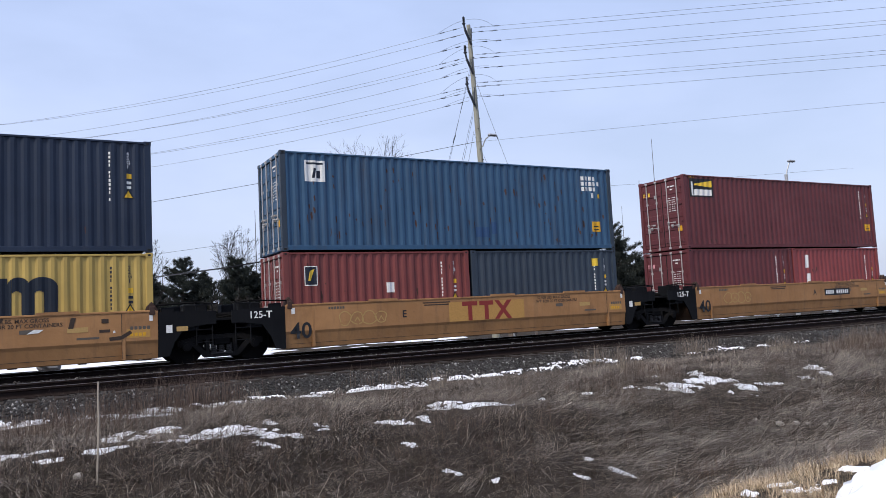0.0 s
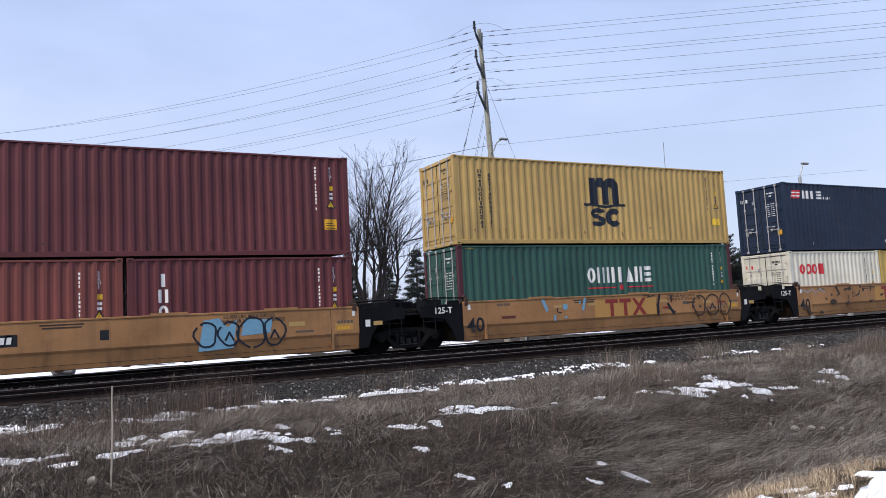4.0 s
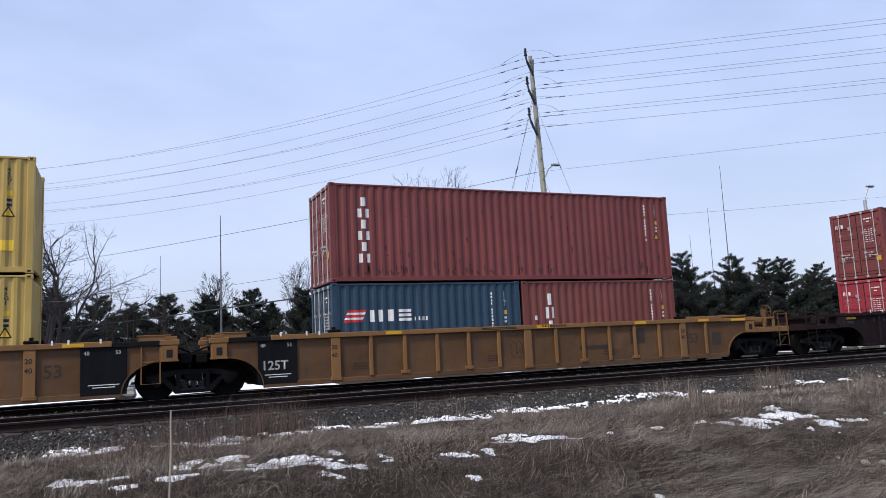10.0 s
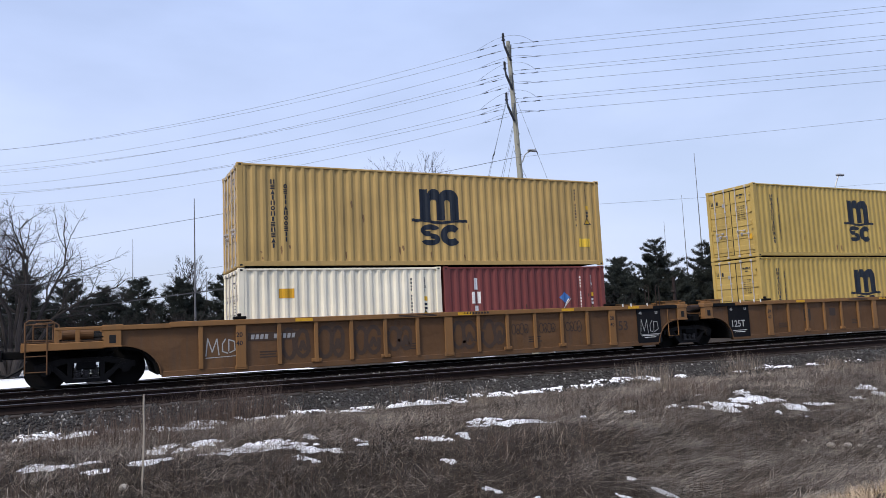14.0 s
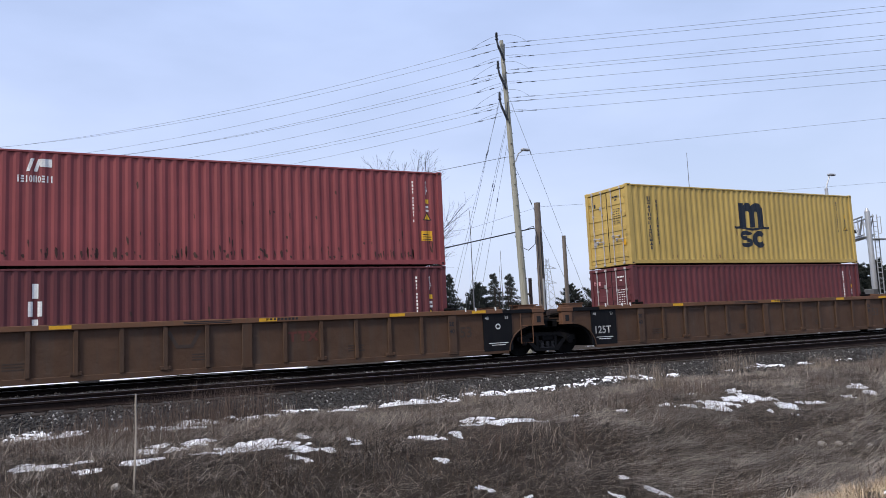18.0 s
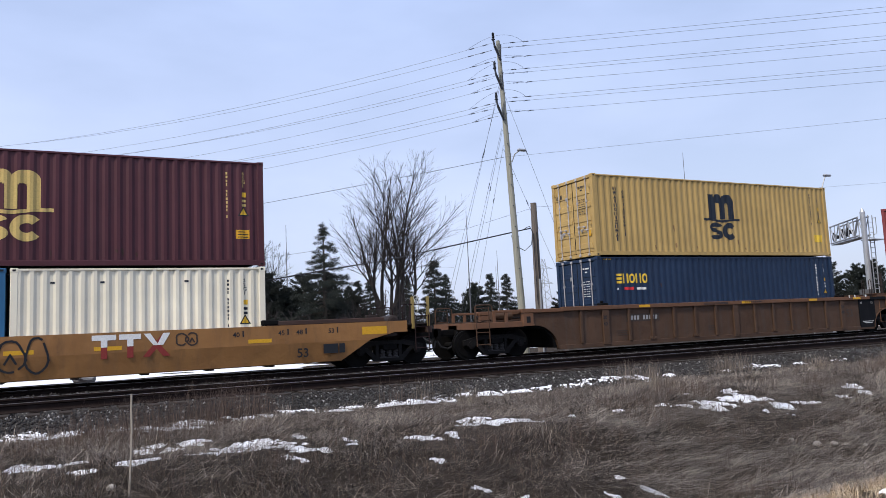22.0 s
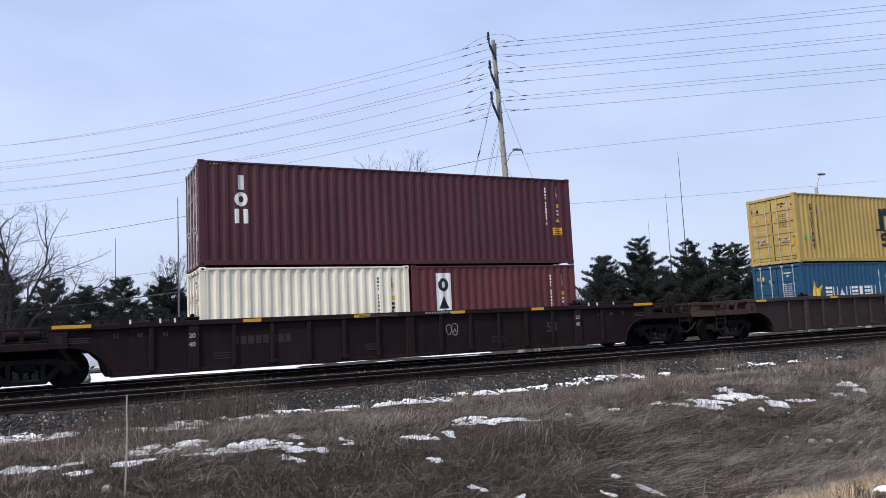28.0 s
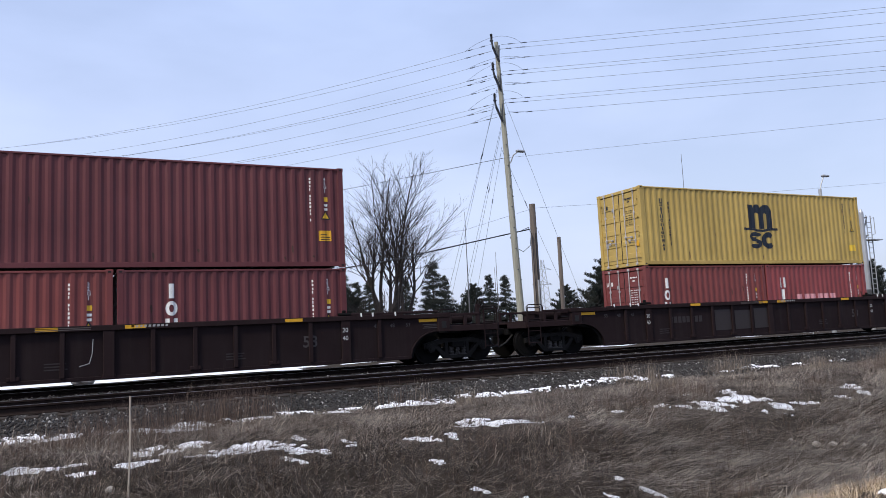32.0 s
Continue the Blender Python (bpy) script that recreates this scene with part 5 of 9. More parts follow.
def build_containers():
    M40, M20 = corner_data(FT40, HC), corner_data(FT20, STD, top=STD - 0.30)
    K40, K20 = corner_data(FT40, HC, "navy"), corner_data(FT20, STD, "navy", top=STD - 0.30)
    P40 = corner_data(FT40, HC, plate=1.0)
    dash = stripe_marks(HC)
    # 1
    word = [("logo_plate", "black", Flat().rect(0, 0, 1.25, 0.72), 0.36, 2.02), ("logo_beam", "gold", Flat().poly([(0.25, 0.46), (1.2, 0.40), (1.2, 0.66), (0.25, 0.52)]), 0.36, 2.02),
            ("logo_shape", "white", Flat().rect(0.06, 0.05, 0.1, 0.55).rect(0.22, 0.06, 0.95, 0.24), 0.36, 2.02)]
    stack(27.88, container("plain maroon forty-foot steel container with a black logo plate", FT40, HC, "maroon", P40 + word + dash, door_data("white", HC, "gold")),
          [container("maroon twenty-foot steel container under a long one", FT20, STD, "maroon", M20, door_data("white", STD, "pink")),
           container("faded rose twenty-foot container with white patches", FT20, STD, "rose", M20 + [("white_patch", "white", Flat().rect(0, 0, 0.22, 0.55, 0.05).rect(0.06, -0.85, 0.22, 0.6, 0.05), 0.75, 1.75)])])
    # 2
    sign = [("logo_plate", "white", Flat().rect(0, 0, 0.62, 0.62), 0.72, 2.02), ("logo_shape", "navy", Flat().rect(0.22, 0.10, 0.08, 0.3, 0.06).rect(0.36, 0.10, 0.12, 0.22).rect(0.06, 0.50, 0.5, 0.06), 0.72, 2.02)]
    grid = Flat()
    for r in range(3):
        for k in range(4 + (r == 1)):
            grid.rect(k * 0.17, -r * 0.19, 0.11, 0.14)
    data = [("number_mark", "white", grid, FT40 - 1.35, 2.45), ("sticker", "white", Flat().rect(0, 0, 0.13, 0.18), FT40 - 0.95, 1.82), ("sticker", "yellow", Flat().rect(0, 0, 0.11, 0.14), FT40 - 0.66, 1.82),
            ("yellow_plate", "orange_y", Flat().rect(0, 0, 0.36, 0.36), FT40 - 0.98, 0.62), ("plate_print", "black", Flat().rect(0.07, 0.05, 0.22, 0.05).rect(0.07, 0.16, 0.22, 0.05), FT40 - 0.98, 0.62),
            ("touch_up", "touch_blue", Flat().rect(0, 0, 0.5, 0.32).rect(0.6, 0.1, 0.2, 0.4), 6.4, 0.42)]
    stack(12.03, container("rust-streaked blue forty-foot steel container", FT40, HC, "blue", sign + data, door_data("white", HC), "slate"),
          [container("red-brown twenty-foot container with a square emblem", FT20, STD, "red_brown", M20 + plate_logo(0.62, 1.62, 0.38, 0.56, "navy", "gold") + [("label_patch", "white", Flat().rect(0, 0, 0.26, 0.30), 3.15, 1.35)], door_data("white", STD)),
           container("slate blue twenty-foot container with a yellow tag", FT20, STD, "slate", M20 + [("yellow_tag", "gold", Flat().rect(0, 0, 0.30, 0.26), 4.95, 2.02)])])
    # 3
    flag = [("flag_logo", "red", Flat().rect(0, 0.0, 0.55, 0.07, 0.05).rect(0.05, 0.14, 0.55, 0.07, 0.05).rect(0.1, 0.28, 0.55, 0.07, 0.05), 0.42, 2.22),
            ("flag_logo", "white", Flat().rect(0.03, 0.075, 0.55, 0.06, 0.04).rect(0.08, 0.215, 0.55, 0.06, 0.04), 0.42, 2.22),
            ("line_word", "white", block_word(3, 0.38, 0.34, 0.06, "nih"), 1.22, 2.22), ("line_word", "white", block_word(4, 0.10, 0.11, 0.02, "iin"), 2.56, 2.22)]
    stack(-3.57, container("dark navy forty-foot container with a striped flag emblem", FT40, HC, "navy", flag + P40[:6] + [("scuff", "white", Flat().rect(0, 0, 0.10, 0.12).rect(-5.1, -0.1, 0.08, 0.12), 6.7, 0.35)], door_data("white", HC, "white")),
          [container("dirty white twenty-foot container with a red word", FT20, STD, "grey_white", K20 + [("line_word", "red", block_word(4, 0.34, 0.44, 0.05, "ooob"), 0.62, 1.62)], door_data("navy", STD, "red")),
           container("yellow twenty-foot container with a dark arched emblem", FT20, STD, "yellow", K20 + line_marks(FT20, STD))])
    # 4
    stack(-19.20, container("tan-yellow forty-foot container with a large dark emblem", FT40, HC, "tan_yellow", K40 + line_marks(FT40, HC) + dash + [("yellow_plate", "gold", Flat().rect(0, 0, 0.42, 0.26), FT40 - 0.85, 0.72)], door_data("navy", HC, "navy")),
          [tall_box(container("dark green forty-foot container with a white word", FT40, HC, "green", M40 + dash + [("line_word", "white", block_word(7, 0.34, 0.55, 0.09, "onniunh"), 5.1, 1.55), ("red_line", "red", Flat().rect(0, 0, 1.25, 0.04).rect(1.75, 0, 1.25, 0.04).ring(1.5, 0.02, 0.1, 0.1, 0.09), 5.1, 1.36)],
                               door_data("white", HC), "dark_maroon"))])
    # 5
    stack(-34.93, container("maroon forty-foot container with an upright white word", FT40, HC, "maroon", P40 + leasing_column(6, 0.72, 2.62, 0.34, 0.24), door_data("white", HC)),
          [container("rust-red twenty-foot container with upright white letters", FT20, STD, "rust_red", M20 + leasing_column(4, 0.72, 2.20), door_data("white", STD)),
           container("maroon twenty-foot container with upright white letters", FT20, STD, "maroon", M20 + leasing_column(3, 0.75, 2.25, 0.24, 0.34, kinds="ino"))])
    # 6
    cn = [("line_word", "white", block_word(5, 0.42, 0.52, 0.10, "ohinb"), 1.35, 0.95), ("line_word", "white", block_word(8, 0.30, 0.52, 0.07, "onhnihno"), 3.05, 0.95), ("upright_word", "white", block_column(4, 0.26, 0.26, 0.08, "nhon"), 0.40, 1.95),
          ("green_box", "green", Flat().rect(0, 0, 0.5, 0.05).rect(0, 0.45, 0.5, 0.05).rect(0, 0, 0.05, 0.5).rect(0.45, 0, 0.05, 0.5), 3.6, 1.42)]
    pl = [("upright_word", "white", block_column(2, 0.30, 0.42, 0.42, "ni"), 0.62, 2.15), ("ring_logo", "white", Flat().ring(0.42, 0.42, 0.42, 0.42, 0.15, 20, 330), 1.75, 0.9), ("line_word", "white", block_word(4, 0.36, 0.42, 0.07, "hnbn"), 2.85, 1.18)]
    stack(-56.39, container("scuffed red-brown forty-foot container with a square emblem", FT40, HC, "red_brown", P40 + plate_logo(0.55, 2.25, 0.34, 0.42, "navy", "gold") + [("scrape", "dark_brown", Flat().rect(0, 0, 0.5, 0.05, 0.1).rect(0.8, 0.05, 0.7, 0.06, 0.1).rect(0.3, -0.65, 0.8, 0.05), 6.3, 1.6)], door_data("white", HC, "white")),
          [container("bright red twenty-foot container with white emblems", FT20, STD, "bright_red", M20 + pl, door_data("white", STD, "white")),
           container("weathered teal twenty-foot container with broken white letters", FT20, STD, "teal", cn + [("number_mark", "white", block_word(9, 0.10, 0.14, 0.04, "onhi"), 4.3, 2.0), ("number_mark", "white", block_word(4, 0.10, 0.14, 0.04, "nohi"), 5.0, 1.78)], door_data("white", STD), "maroon")])
    # 7
    flag2 = [(a, b, c, d - 0.1, e - 0.75) for a, b, c, d, e in flag]
    stack(-79.77, container("red-brown forty-foot container with an upright white word", FT40, HC, "red_brown", M40 + leasing_column(6, 0.85, 2.55, 0.34, 0.26), door_data("white", HC)),
          [container("dark teal-blue twenty-foot container with a striped flag emblem", FT20, STD, "teal_navy", M20 + flag2, door_data("white", STD)),
           container("rust-red twenty-foot container with upright white letters", FT20, STD, "rust_red", M20 + leasing_column(4, 0.85, 2.25) + [("scuff", "white", Flat().rect(0, 0, 0.09, 0.14), 0.42, 1.35)])])
    # 8
    stack(-99.34, container("clean yellow forty-foot container with a large dark emblem", FT40, HC, "yellow", K40 + line_marks(FT40, HC) + dash + [("yellow_plate", "gold", Flat().rect(0, 0, 0.42, 0.26), FT40 - 0.85, 0.55)], door_data("navy", HC, "navy")),
          [tall_box(container("clean yellow forty-foot container set deep in its well", FT40, HC, "yellow", K40 + line_marks(FT40, HC) + dash, door_data("navy", HC, "navy")))])
    # 9
    stack(-118.94, container("sun-faded tan-yellow forty-foot container with a dark emblem", FT40, HC, "tan_yellow", K40 + line_marks(FT40, HC) + [("yellow_plate", "gold", Flat().rect(0, 0, 0.46, 0.28), FT40 - 0.95, 0.62)], door_data("navy", HC, "navy")),
          [container("cream white twenty-foot container with a small orange logo", FT20, STD, "white", K20 + [("small_logo", "orange_y", Flat().rect(0, 0, 0.42, 0.26), 1.1, 1.75)], door_data("navy", STD)),
           container("red-brown twenty-foot container with a blue diamond sign", FT20, STD, "red_brown", M20 + leasing_column(4, 0.95, 2.30) + [("diamond_sign", "blue", Flat().poly([(0, -0.2), (0.2, 0), (0, 0.2), (-0.2, 0)]), 4.4, 1.55), ("scratch", "white", Flat().stroke([(4.28, 1.1), (4.55, 1.5)], 0.03).stroke([(4.36, 1.2), (4.62, 1.5)], 0.02), 0, 0)])])
    # 10
    stack(-142.55, container("yellow forty-foot container with a large dark emblem", FT40, HC, "yellow", K40 + line_marks(FT40, HC) + dash, door_data("navy", HC, "navy")),
          [container("maroon forty-foot container of standard height", FT40, STD, "maroon", corner_data(FT40, STD), door_data("white", STD, "pink"))])
    # 11
    ip = [("logo_shape", "white", Flat().rect(0, 0.3, 0.08, 0.32, 0.10).rect(0.16, 0.3, 0.08, 0.32, 0.10).rect(0.3, 0.42, 0.26, 0.2), 0.92, 2.05), ("logo_word", "white", block_word(9, 0.07, 0.17, 0.02, "ihionohi"), 0.72, 2.08)]
    stack(-162.02, container("scraped rose-red forty-foot container with a small white logo", FT40, HC, "rose", P40 + ip + [], door_data("white", HC)),
          [container("maroon forty-foot container with upright white letters", FT40, STD, "maroon", corner_data(FT40, STD) + leasing_column(4, 1.0, 2.28), door_data("white", STD))])
    # 12
    stack(-181.61, container("pale tan-yellow forty-foot container with a dark emblem", FT40, HC, "tan_yellow", K40 + line_marks(FT40, HC) + [("yellow_plate", "gold", Flat().rect(0, 0, 0.5, 0.3), FT40 - 0.95, 0.58)], door_data("navy", HC, "navy")),
          [tall_box(container("deep blue forty-foot container with a golden word", FT40, HC, "deep_blue", M40 + dash + [("line_word", "gold", block_word(5, 0.24, 0.34, 0.05, "hnonob"), 0.80, 1.95), ("line_word", "red", Flat().rect(0.35, 0, 0.4, 0.1), 0.80, 1.72), ("line_word", "white", Flat().rect(0, 0, 0.1, 0.07).rect(0.9, 0, 0.4, 0.08), 0.80, 1.72)],
                               door_data("white", HC)))])
    # 13
    stack(-205.15, container("dark maroon forty-foot container with a sand-coloured emblem", FT40, HC, "dark_maroon", corner_data(FT40, HC, "sand", plate=0.8) + line_marks(FT40, HC, "sand") + dash, door_data("sand", HC, "sand")),
          [container("bright blue twenty-foot container with darker patches", FT20, STD, "light_blue", M20 + [("patch", "navy", Flat().rect(0, 0, 0.42, 0.85), 4.55, 1.2), ("patch", "touch_blue", Flat().rect(0, 0, 0.35, 0.8), 0.18, 1.0)], door_data("white", STD)),
           container("cream white twenty-foot container", FT20, STD, "white", K20 + [("vent", "navy", Flat().rect(0, 0, 0.1, 0.05).rect(1.1, 0, 0.1, 0.05).rect(3.1, 0, 0.1, 0.05), 0.85, 2.2)])])
    # 14
    stack(-228.56, container("yellow forty-foot container with a large dark emblem", FT40, HC, "yellow", K40 + line_marks(FT40, HC) + [("yellow_plate", "gold", Flat().rect(0, 0, 0.42, 0.26), FT40 - 0.85, 0.55), ("green_tag", "green", Flat().rect(0, 0, 0.2, 0.2), 0.4, 0.9)], door_data("navy", HC, "navy")),
          [container("azure twenty-foot container with a golden crest and white word", FT20, STD, "azure", M20 + [("crest", "gold", Flat().poly([(0, 0), (0.45, 0), (0.62, 0.5), (0.3, 0.36), (0.1, 0.7)]), 0.62, 1.15), ("line_word", "white", block_word(8, 0.36, 0.42, 0.06, "hnunhihn"), 1.45, 1.15)], door_data("white", STD, "gold")),
           container("azure twenty-foot container with a white square sign", FT20, STD, "azure", M20 + [("square_sign", "white", Flat().rect(0, 0, 0.62, 1.3), 0.62, 0.95), ("square_sign_mark", "red", block_column(2, 0.34, 0.42, 0.12, "ni"), 0.76, 2.15)])])
    # 15
    stack(-252.08, container("dark maroon forty-foot container with three upright white letters", FT40, HC, "dark_maroon", corner_data(FT40, HC, plate=0.8, up=0.98) + leasing_column(3, 0.95, 2.58, 0.36, 0.40, kinds="ion") + dash, door_data("white", HC, "white")),
          [container("cream white twenty-foot container with tidy seams", FT20, STD, "white", K20, door_data("navy", STD, None, False)),
           container("maroon twenty-foot container with a white upright plate", FT20, STD, "maroon", M20 + [("white_plate", "white", Flat().rect(0, 0, 0.5, 1.75), 0.82, 0.6), ("plate_mark", "black", block_column(3, 0.34, 0.42, 0.10, "ounh"), 0.90, 2.3)])])
    # 16
    stack(-275.46, container("yellow forty-foot container with a dark emblem", FT40, HC, "yellow", K40 + line_marks(FT40, HC) + [("yellow_plate", "gold", Flat().rect(0, 0, 0.42, 0.26), FT40 - 0.85, 0.55)], door_data("navy", HC, "navy")),
          [container("red-brown twenty-foot container with upright white letters", FT20, STD, "red_brown", M20 + leasing_column(3, 0.85, 2.2, 0.26, 0.36, kinds="ion"), door_data("white", STD, "white")),
           container("faded red twenty-foot container with upright white letters", FT20, STD, "rose", M20 + leasing_column(2, 0.75, 2.15, 0.30, 0.40, kinds="ni") + [("faded_word", "pink", block_word(6, 0.3, 0.4, 0.1, "b"), 1.7, 1.0)])])
    # 17
    stack(-298.81, container("maroon forty-foot container with a yellow warning plate", FT40, HC, "maroon", P40 + dash, door_data("white", HC)),
          [container("red-brown twenty-foot container beside a darker one", FT20, STD, "red_brown", M20, door_data("white", STD)),
           container("maroon twenty-foot container with upright white letters", FT20, STD, "maroon", M20 + leasing_column(3, 1.15, 2.28, 0.30, 0.38, kinds="ion"))])


# ---- the train: cars ----
def bars_plate(w, h, back, ink, n, x, z, y):
    """A wagon's number as plain bars on its plate."""
    cw = w * 0.9 / n
    f = Flat()
    for i in range(n):
        if i != 4:
            f.rect(w * 0.05 + i * cw, h * 0.22, cw * 0.7, h * 0.56, 0.02)
    return [("number_plate", back, Flat().rect(0, 0, w, h), x, z, y), ("number_bar", ink, f, x, z, y - 0.003)]


def owner_mark(x, z, y, k, ink):
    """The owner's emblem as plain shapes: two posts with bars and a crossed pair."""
    f = Flat().rect(0, 0.62 * k, 0.75 * k, 0.18 * k).rect(0.28 * k, 0, 0.2 * k, 0.62 * k).rect(0.85 * k, 0.62 * k, 0.7 * k, 0.18 * k).rect(1.1 * k, 0, 0.2 * k, 0.62 * k)
    f.poly([(1.6 * k, 0), (1.82 * k, 0), (2.5 * k, 0.8 * k), (2.26 * k, 0.8 * k)]).poly([(1.62 * k, 0.8 * k), (1.84 * k, 0.8 * k), (2.5 * k, 0), (2.26 * k, 0)])
    return ("owner_mark", ink, f, x, z, y)


def yellow_strips(y, z, xs, w=0.42):
    return [("yellow_strip", "orange_y", Flat().rect(-w / 2, 0, w, 0.085), x, z, y) for x in xs]


def scribble(seed, x, z, w, h, ink, width, y, loops=5):
    """Spray-painted loops."""
    r = random.Random(seed)
    f = Flat()
    n = loops
    for i in range(n):
        cx, rx = w * (i + 0.5) / n, w / n * r.uniform(0.42, 0.62)
        rz = h * r.uniform(0.36, 0.5)
        a0 = r.uniform(0, 360)
        pts = [(cx + rx * math.cos(radians(a0 + t)) * (1 + 0.15 * math.sin(radians(3 * t))), h / 2 + rz * math.sin(radians(a0 + t))) for t in range(0, 341, 20)]
        f.stroke(pts, width)
        if i % 2:
            f.stroke([(cx - rx * 0.4, h * 0.3), (cx, h * 0.55), (cx + rx * 0.4, h * 0.3)], width)
    return ("spray_paint", ink, f, x, z, y)


def build_cars():
    Y1 = -1.474
    small = lambda x, z, w, n, y, ink="dirty": ("stencil", ink, block_word(n, w, w * 1.2, w * 0.4, "b"), x, z, y)
    # five short units on shared bogies
    group = "five short yellow well cars on shared bogies"
    letters = ["A", "E", "D", "C", "B"]
    for i, cx in enumerate((27.88, 12.03, -3.57, -19.20, -34.93)):
        ms = [("size_mark", "black", ("40", 0.62), -6.02, 0.50, Y1), ("unit_letter", "black", (letters[i], 0.30), -2.6 if i else 0.8, 0.92, Y1), ("stencil", "dark_brown", ("52,900 LBS. MAX GROSS", 0.13), 2.35, 1.27, Y1), ("stencil", "dark_brown", ("WT. FOR 20 FT CONTAINERS", 0.13), 2.30, 1.15, Y1), ("notice_bar", "dark_brown", Flat().rect(0, 0, 0.95, 0.035).rect(0.05, -0.07, 0.85, 0.035), -1.9, 1.30, Y1), ("weld_patch", "tan", Flat().rect(0, 0, 0.45, 0.12), 4.1, 0.98, Y1), ("weld_patch", "dirty", Flat().rect(0, 0, 0.28, 0.1).rect(1.2, -0.2, 0.5, 0.05), 3.1, 1.0, Y1), ("data_box", "panel_yellow", Flat().rect(0, 0, 0.55, 0.22), 5.42, 0.78, Y1 + 0.0005), ("seam", "dark_brown", Flat().rect(0, 0, 0.02, 1.1), 5.3, 0.28, Y1 + 0.0003), ("seam", "dark_brown", Flat().rect(0, 0, 12.0, 0.012), -6.0, 0.345, Y1 + 0.05),
              small(5.5, 0.98, 0.07, 5, Y1), small(5.5, 0.82, 0.07, 4, Y1, "orange_y"), small(-4.9, 1.26, 0.06, 6, Y1), ("white_tab", "white", Flat().rect(0, 0, 0.10, 0.16), -5.98, 1.18, Y1 - 0.004), ("white_tab", "white", Flat().rect(0, 0, 0.08, 0.16), 5.95, 1.18, Y1 - 0.004)]
        if i in (1, 2, 3):
            ms += [("painted_panel", "panel_yellow", Flat().rect(0, 0, 2.8, 0.60), -1.0, 0.70, Y1 + 0.0005), owner_mark(-0.53, 0.71, Y1 - 0.004, 0.74, "mark_red")]
        else:
            ms += bars_plate(1.75, 0.28, "black", "white", 11, 1.55 if i == 0 else -4.1, 0.86, Y1)
        if i == 4:
            ms += [("spray_fill", "pale_blue", Flat().poly([(0, 0), (0.9, 0.05), (1.0, 0.8), (0.75, 0.6), (0.55, 0.85), (0.15, 0.8)]).poly([(1.1, 0.35), (1.9, 0.4), (1.95, 0.75), (1.2, 0.8)]), 1.7, 0.45, Y1), scribble(4, 1.6, 0.45, 2.4, 0.85, "navy", 0.05, Y1 - 0.004, 4), small(-0.6, 0.9, 0.2, 1, Y1, "black")]
        if i == 2:
            r = random.Random(8)
            f, w = Flat(), Flat()
            for k in range(6):
                x, z = r.uniform(-5.6, 5.4), r.uniform(0.55, 1.2)
                f.poly([(x, z), (x + r.uniform(0.1, 0.4), z + 0.04), (x + r.uniform(0.1, 0.3), z + r.uniform(0.12, 0.25)), (x - 0.05, z + 0.1)])
            f.poly([(-3.75, 1.41), (-3.6, 1.41), (-3.4, 1.05), (-3.5, 1.0)]).poly([(-3.7, 1.0), (-3.42, 1.12), (-3.42, 1.05), (-3.68, 0.97)]).rect(-4.05, 1.0, 0.12, 0.1).poly([(-4.42, 0.98), (-4.3, 0.9), (-4.25, 0.82), (-4.4, 0.88)])
            f.ring(-3.9, 0.76, 0.22, 0.10, 0.10).rect(-2.92, 1.2, 0.22, 0.09, 0.05).rect(-2.92, 0.82, 0.06, 0.2).stroke([(-2.35, 0.95), (-2.15, 1.02), (-2.08, 1.16)], 0.07).rect(-2.06, 1.26, 0.10, 0.15).rect(-1.9, 1.12, 0.13, 0.16).rect(-1.32, 1.1, 0.06, 0.28)
            f.poly([(-5.75, 0.68), (-5.6, 0.68), (-5.3, 0.30), (-5.5, 0.30)]).poly([(-4.95, 0.36), (-4.7, 0.42), (-4.55, 0.30), (-4.8, 0.28)]).stroke([(2.75, 1.38), (2.55, 1.05), (2.5, 0.74)], 0.06).rect(4.12, 1.08, 0.11, 0.26, 0.06).stroke([(5.05, 0.78), (5.3, 0.80), (5.5, 0.92)], 0.09).rect(4.85, 1.18, 0.16, 0.1).rect(4.8, 0.95, 0.24, 0.07)
            w.poly([(3.25, 1.0), (3.5, 1.02), (3.6, 1.09), (3.4, 1.1)]).poly([(5.1, 0.93), (5.17, 0.93), (5.13, 1.0)])
            ms += [("paint_chip", "dark_brown", f, 0, 0, Y1 - 0.002), ("paint_chip", "white", w, 0, 0, Y1 - 0.003), ("spray_paint", "grey", Flat().stroke([(-6.0, 1.15), (-5.8, 1.3), (-5.5, 1.2), (-5.2, 1.32), (-5.0, 1.1)], 0.05).stroke([(-4.9, 1.2), (-4.7, 1.32), (-4.4, 1.15)], 0.05), 0, 0, Y1 - 0.002)]
        if i == 3:
            d = Flat().rect(1.80, 0.72, 0.13, 0.35).poly([(2.33, 0.88), (2.45, 0.92), (2.75, 0.73), (2.65, 0.71)]).poly([(2.48, 1.38), (2.6, 1.34), (2.56, 1.08), (2.5, 1.1)]).rect(3.55, 0.82, 0.12, 0.14).rect(3.9, 1.14, 0.05, 0.18).rect(3.92, 0.84, 0.09, 0.1).rect(3.33, 1.02, 0.4, 0.06).stroke([(1.2, 1.36), (1.5, 1.4), (1.4, 1.3), (1.75, 1.38)], 0.035)
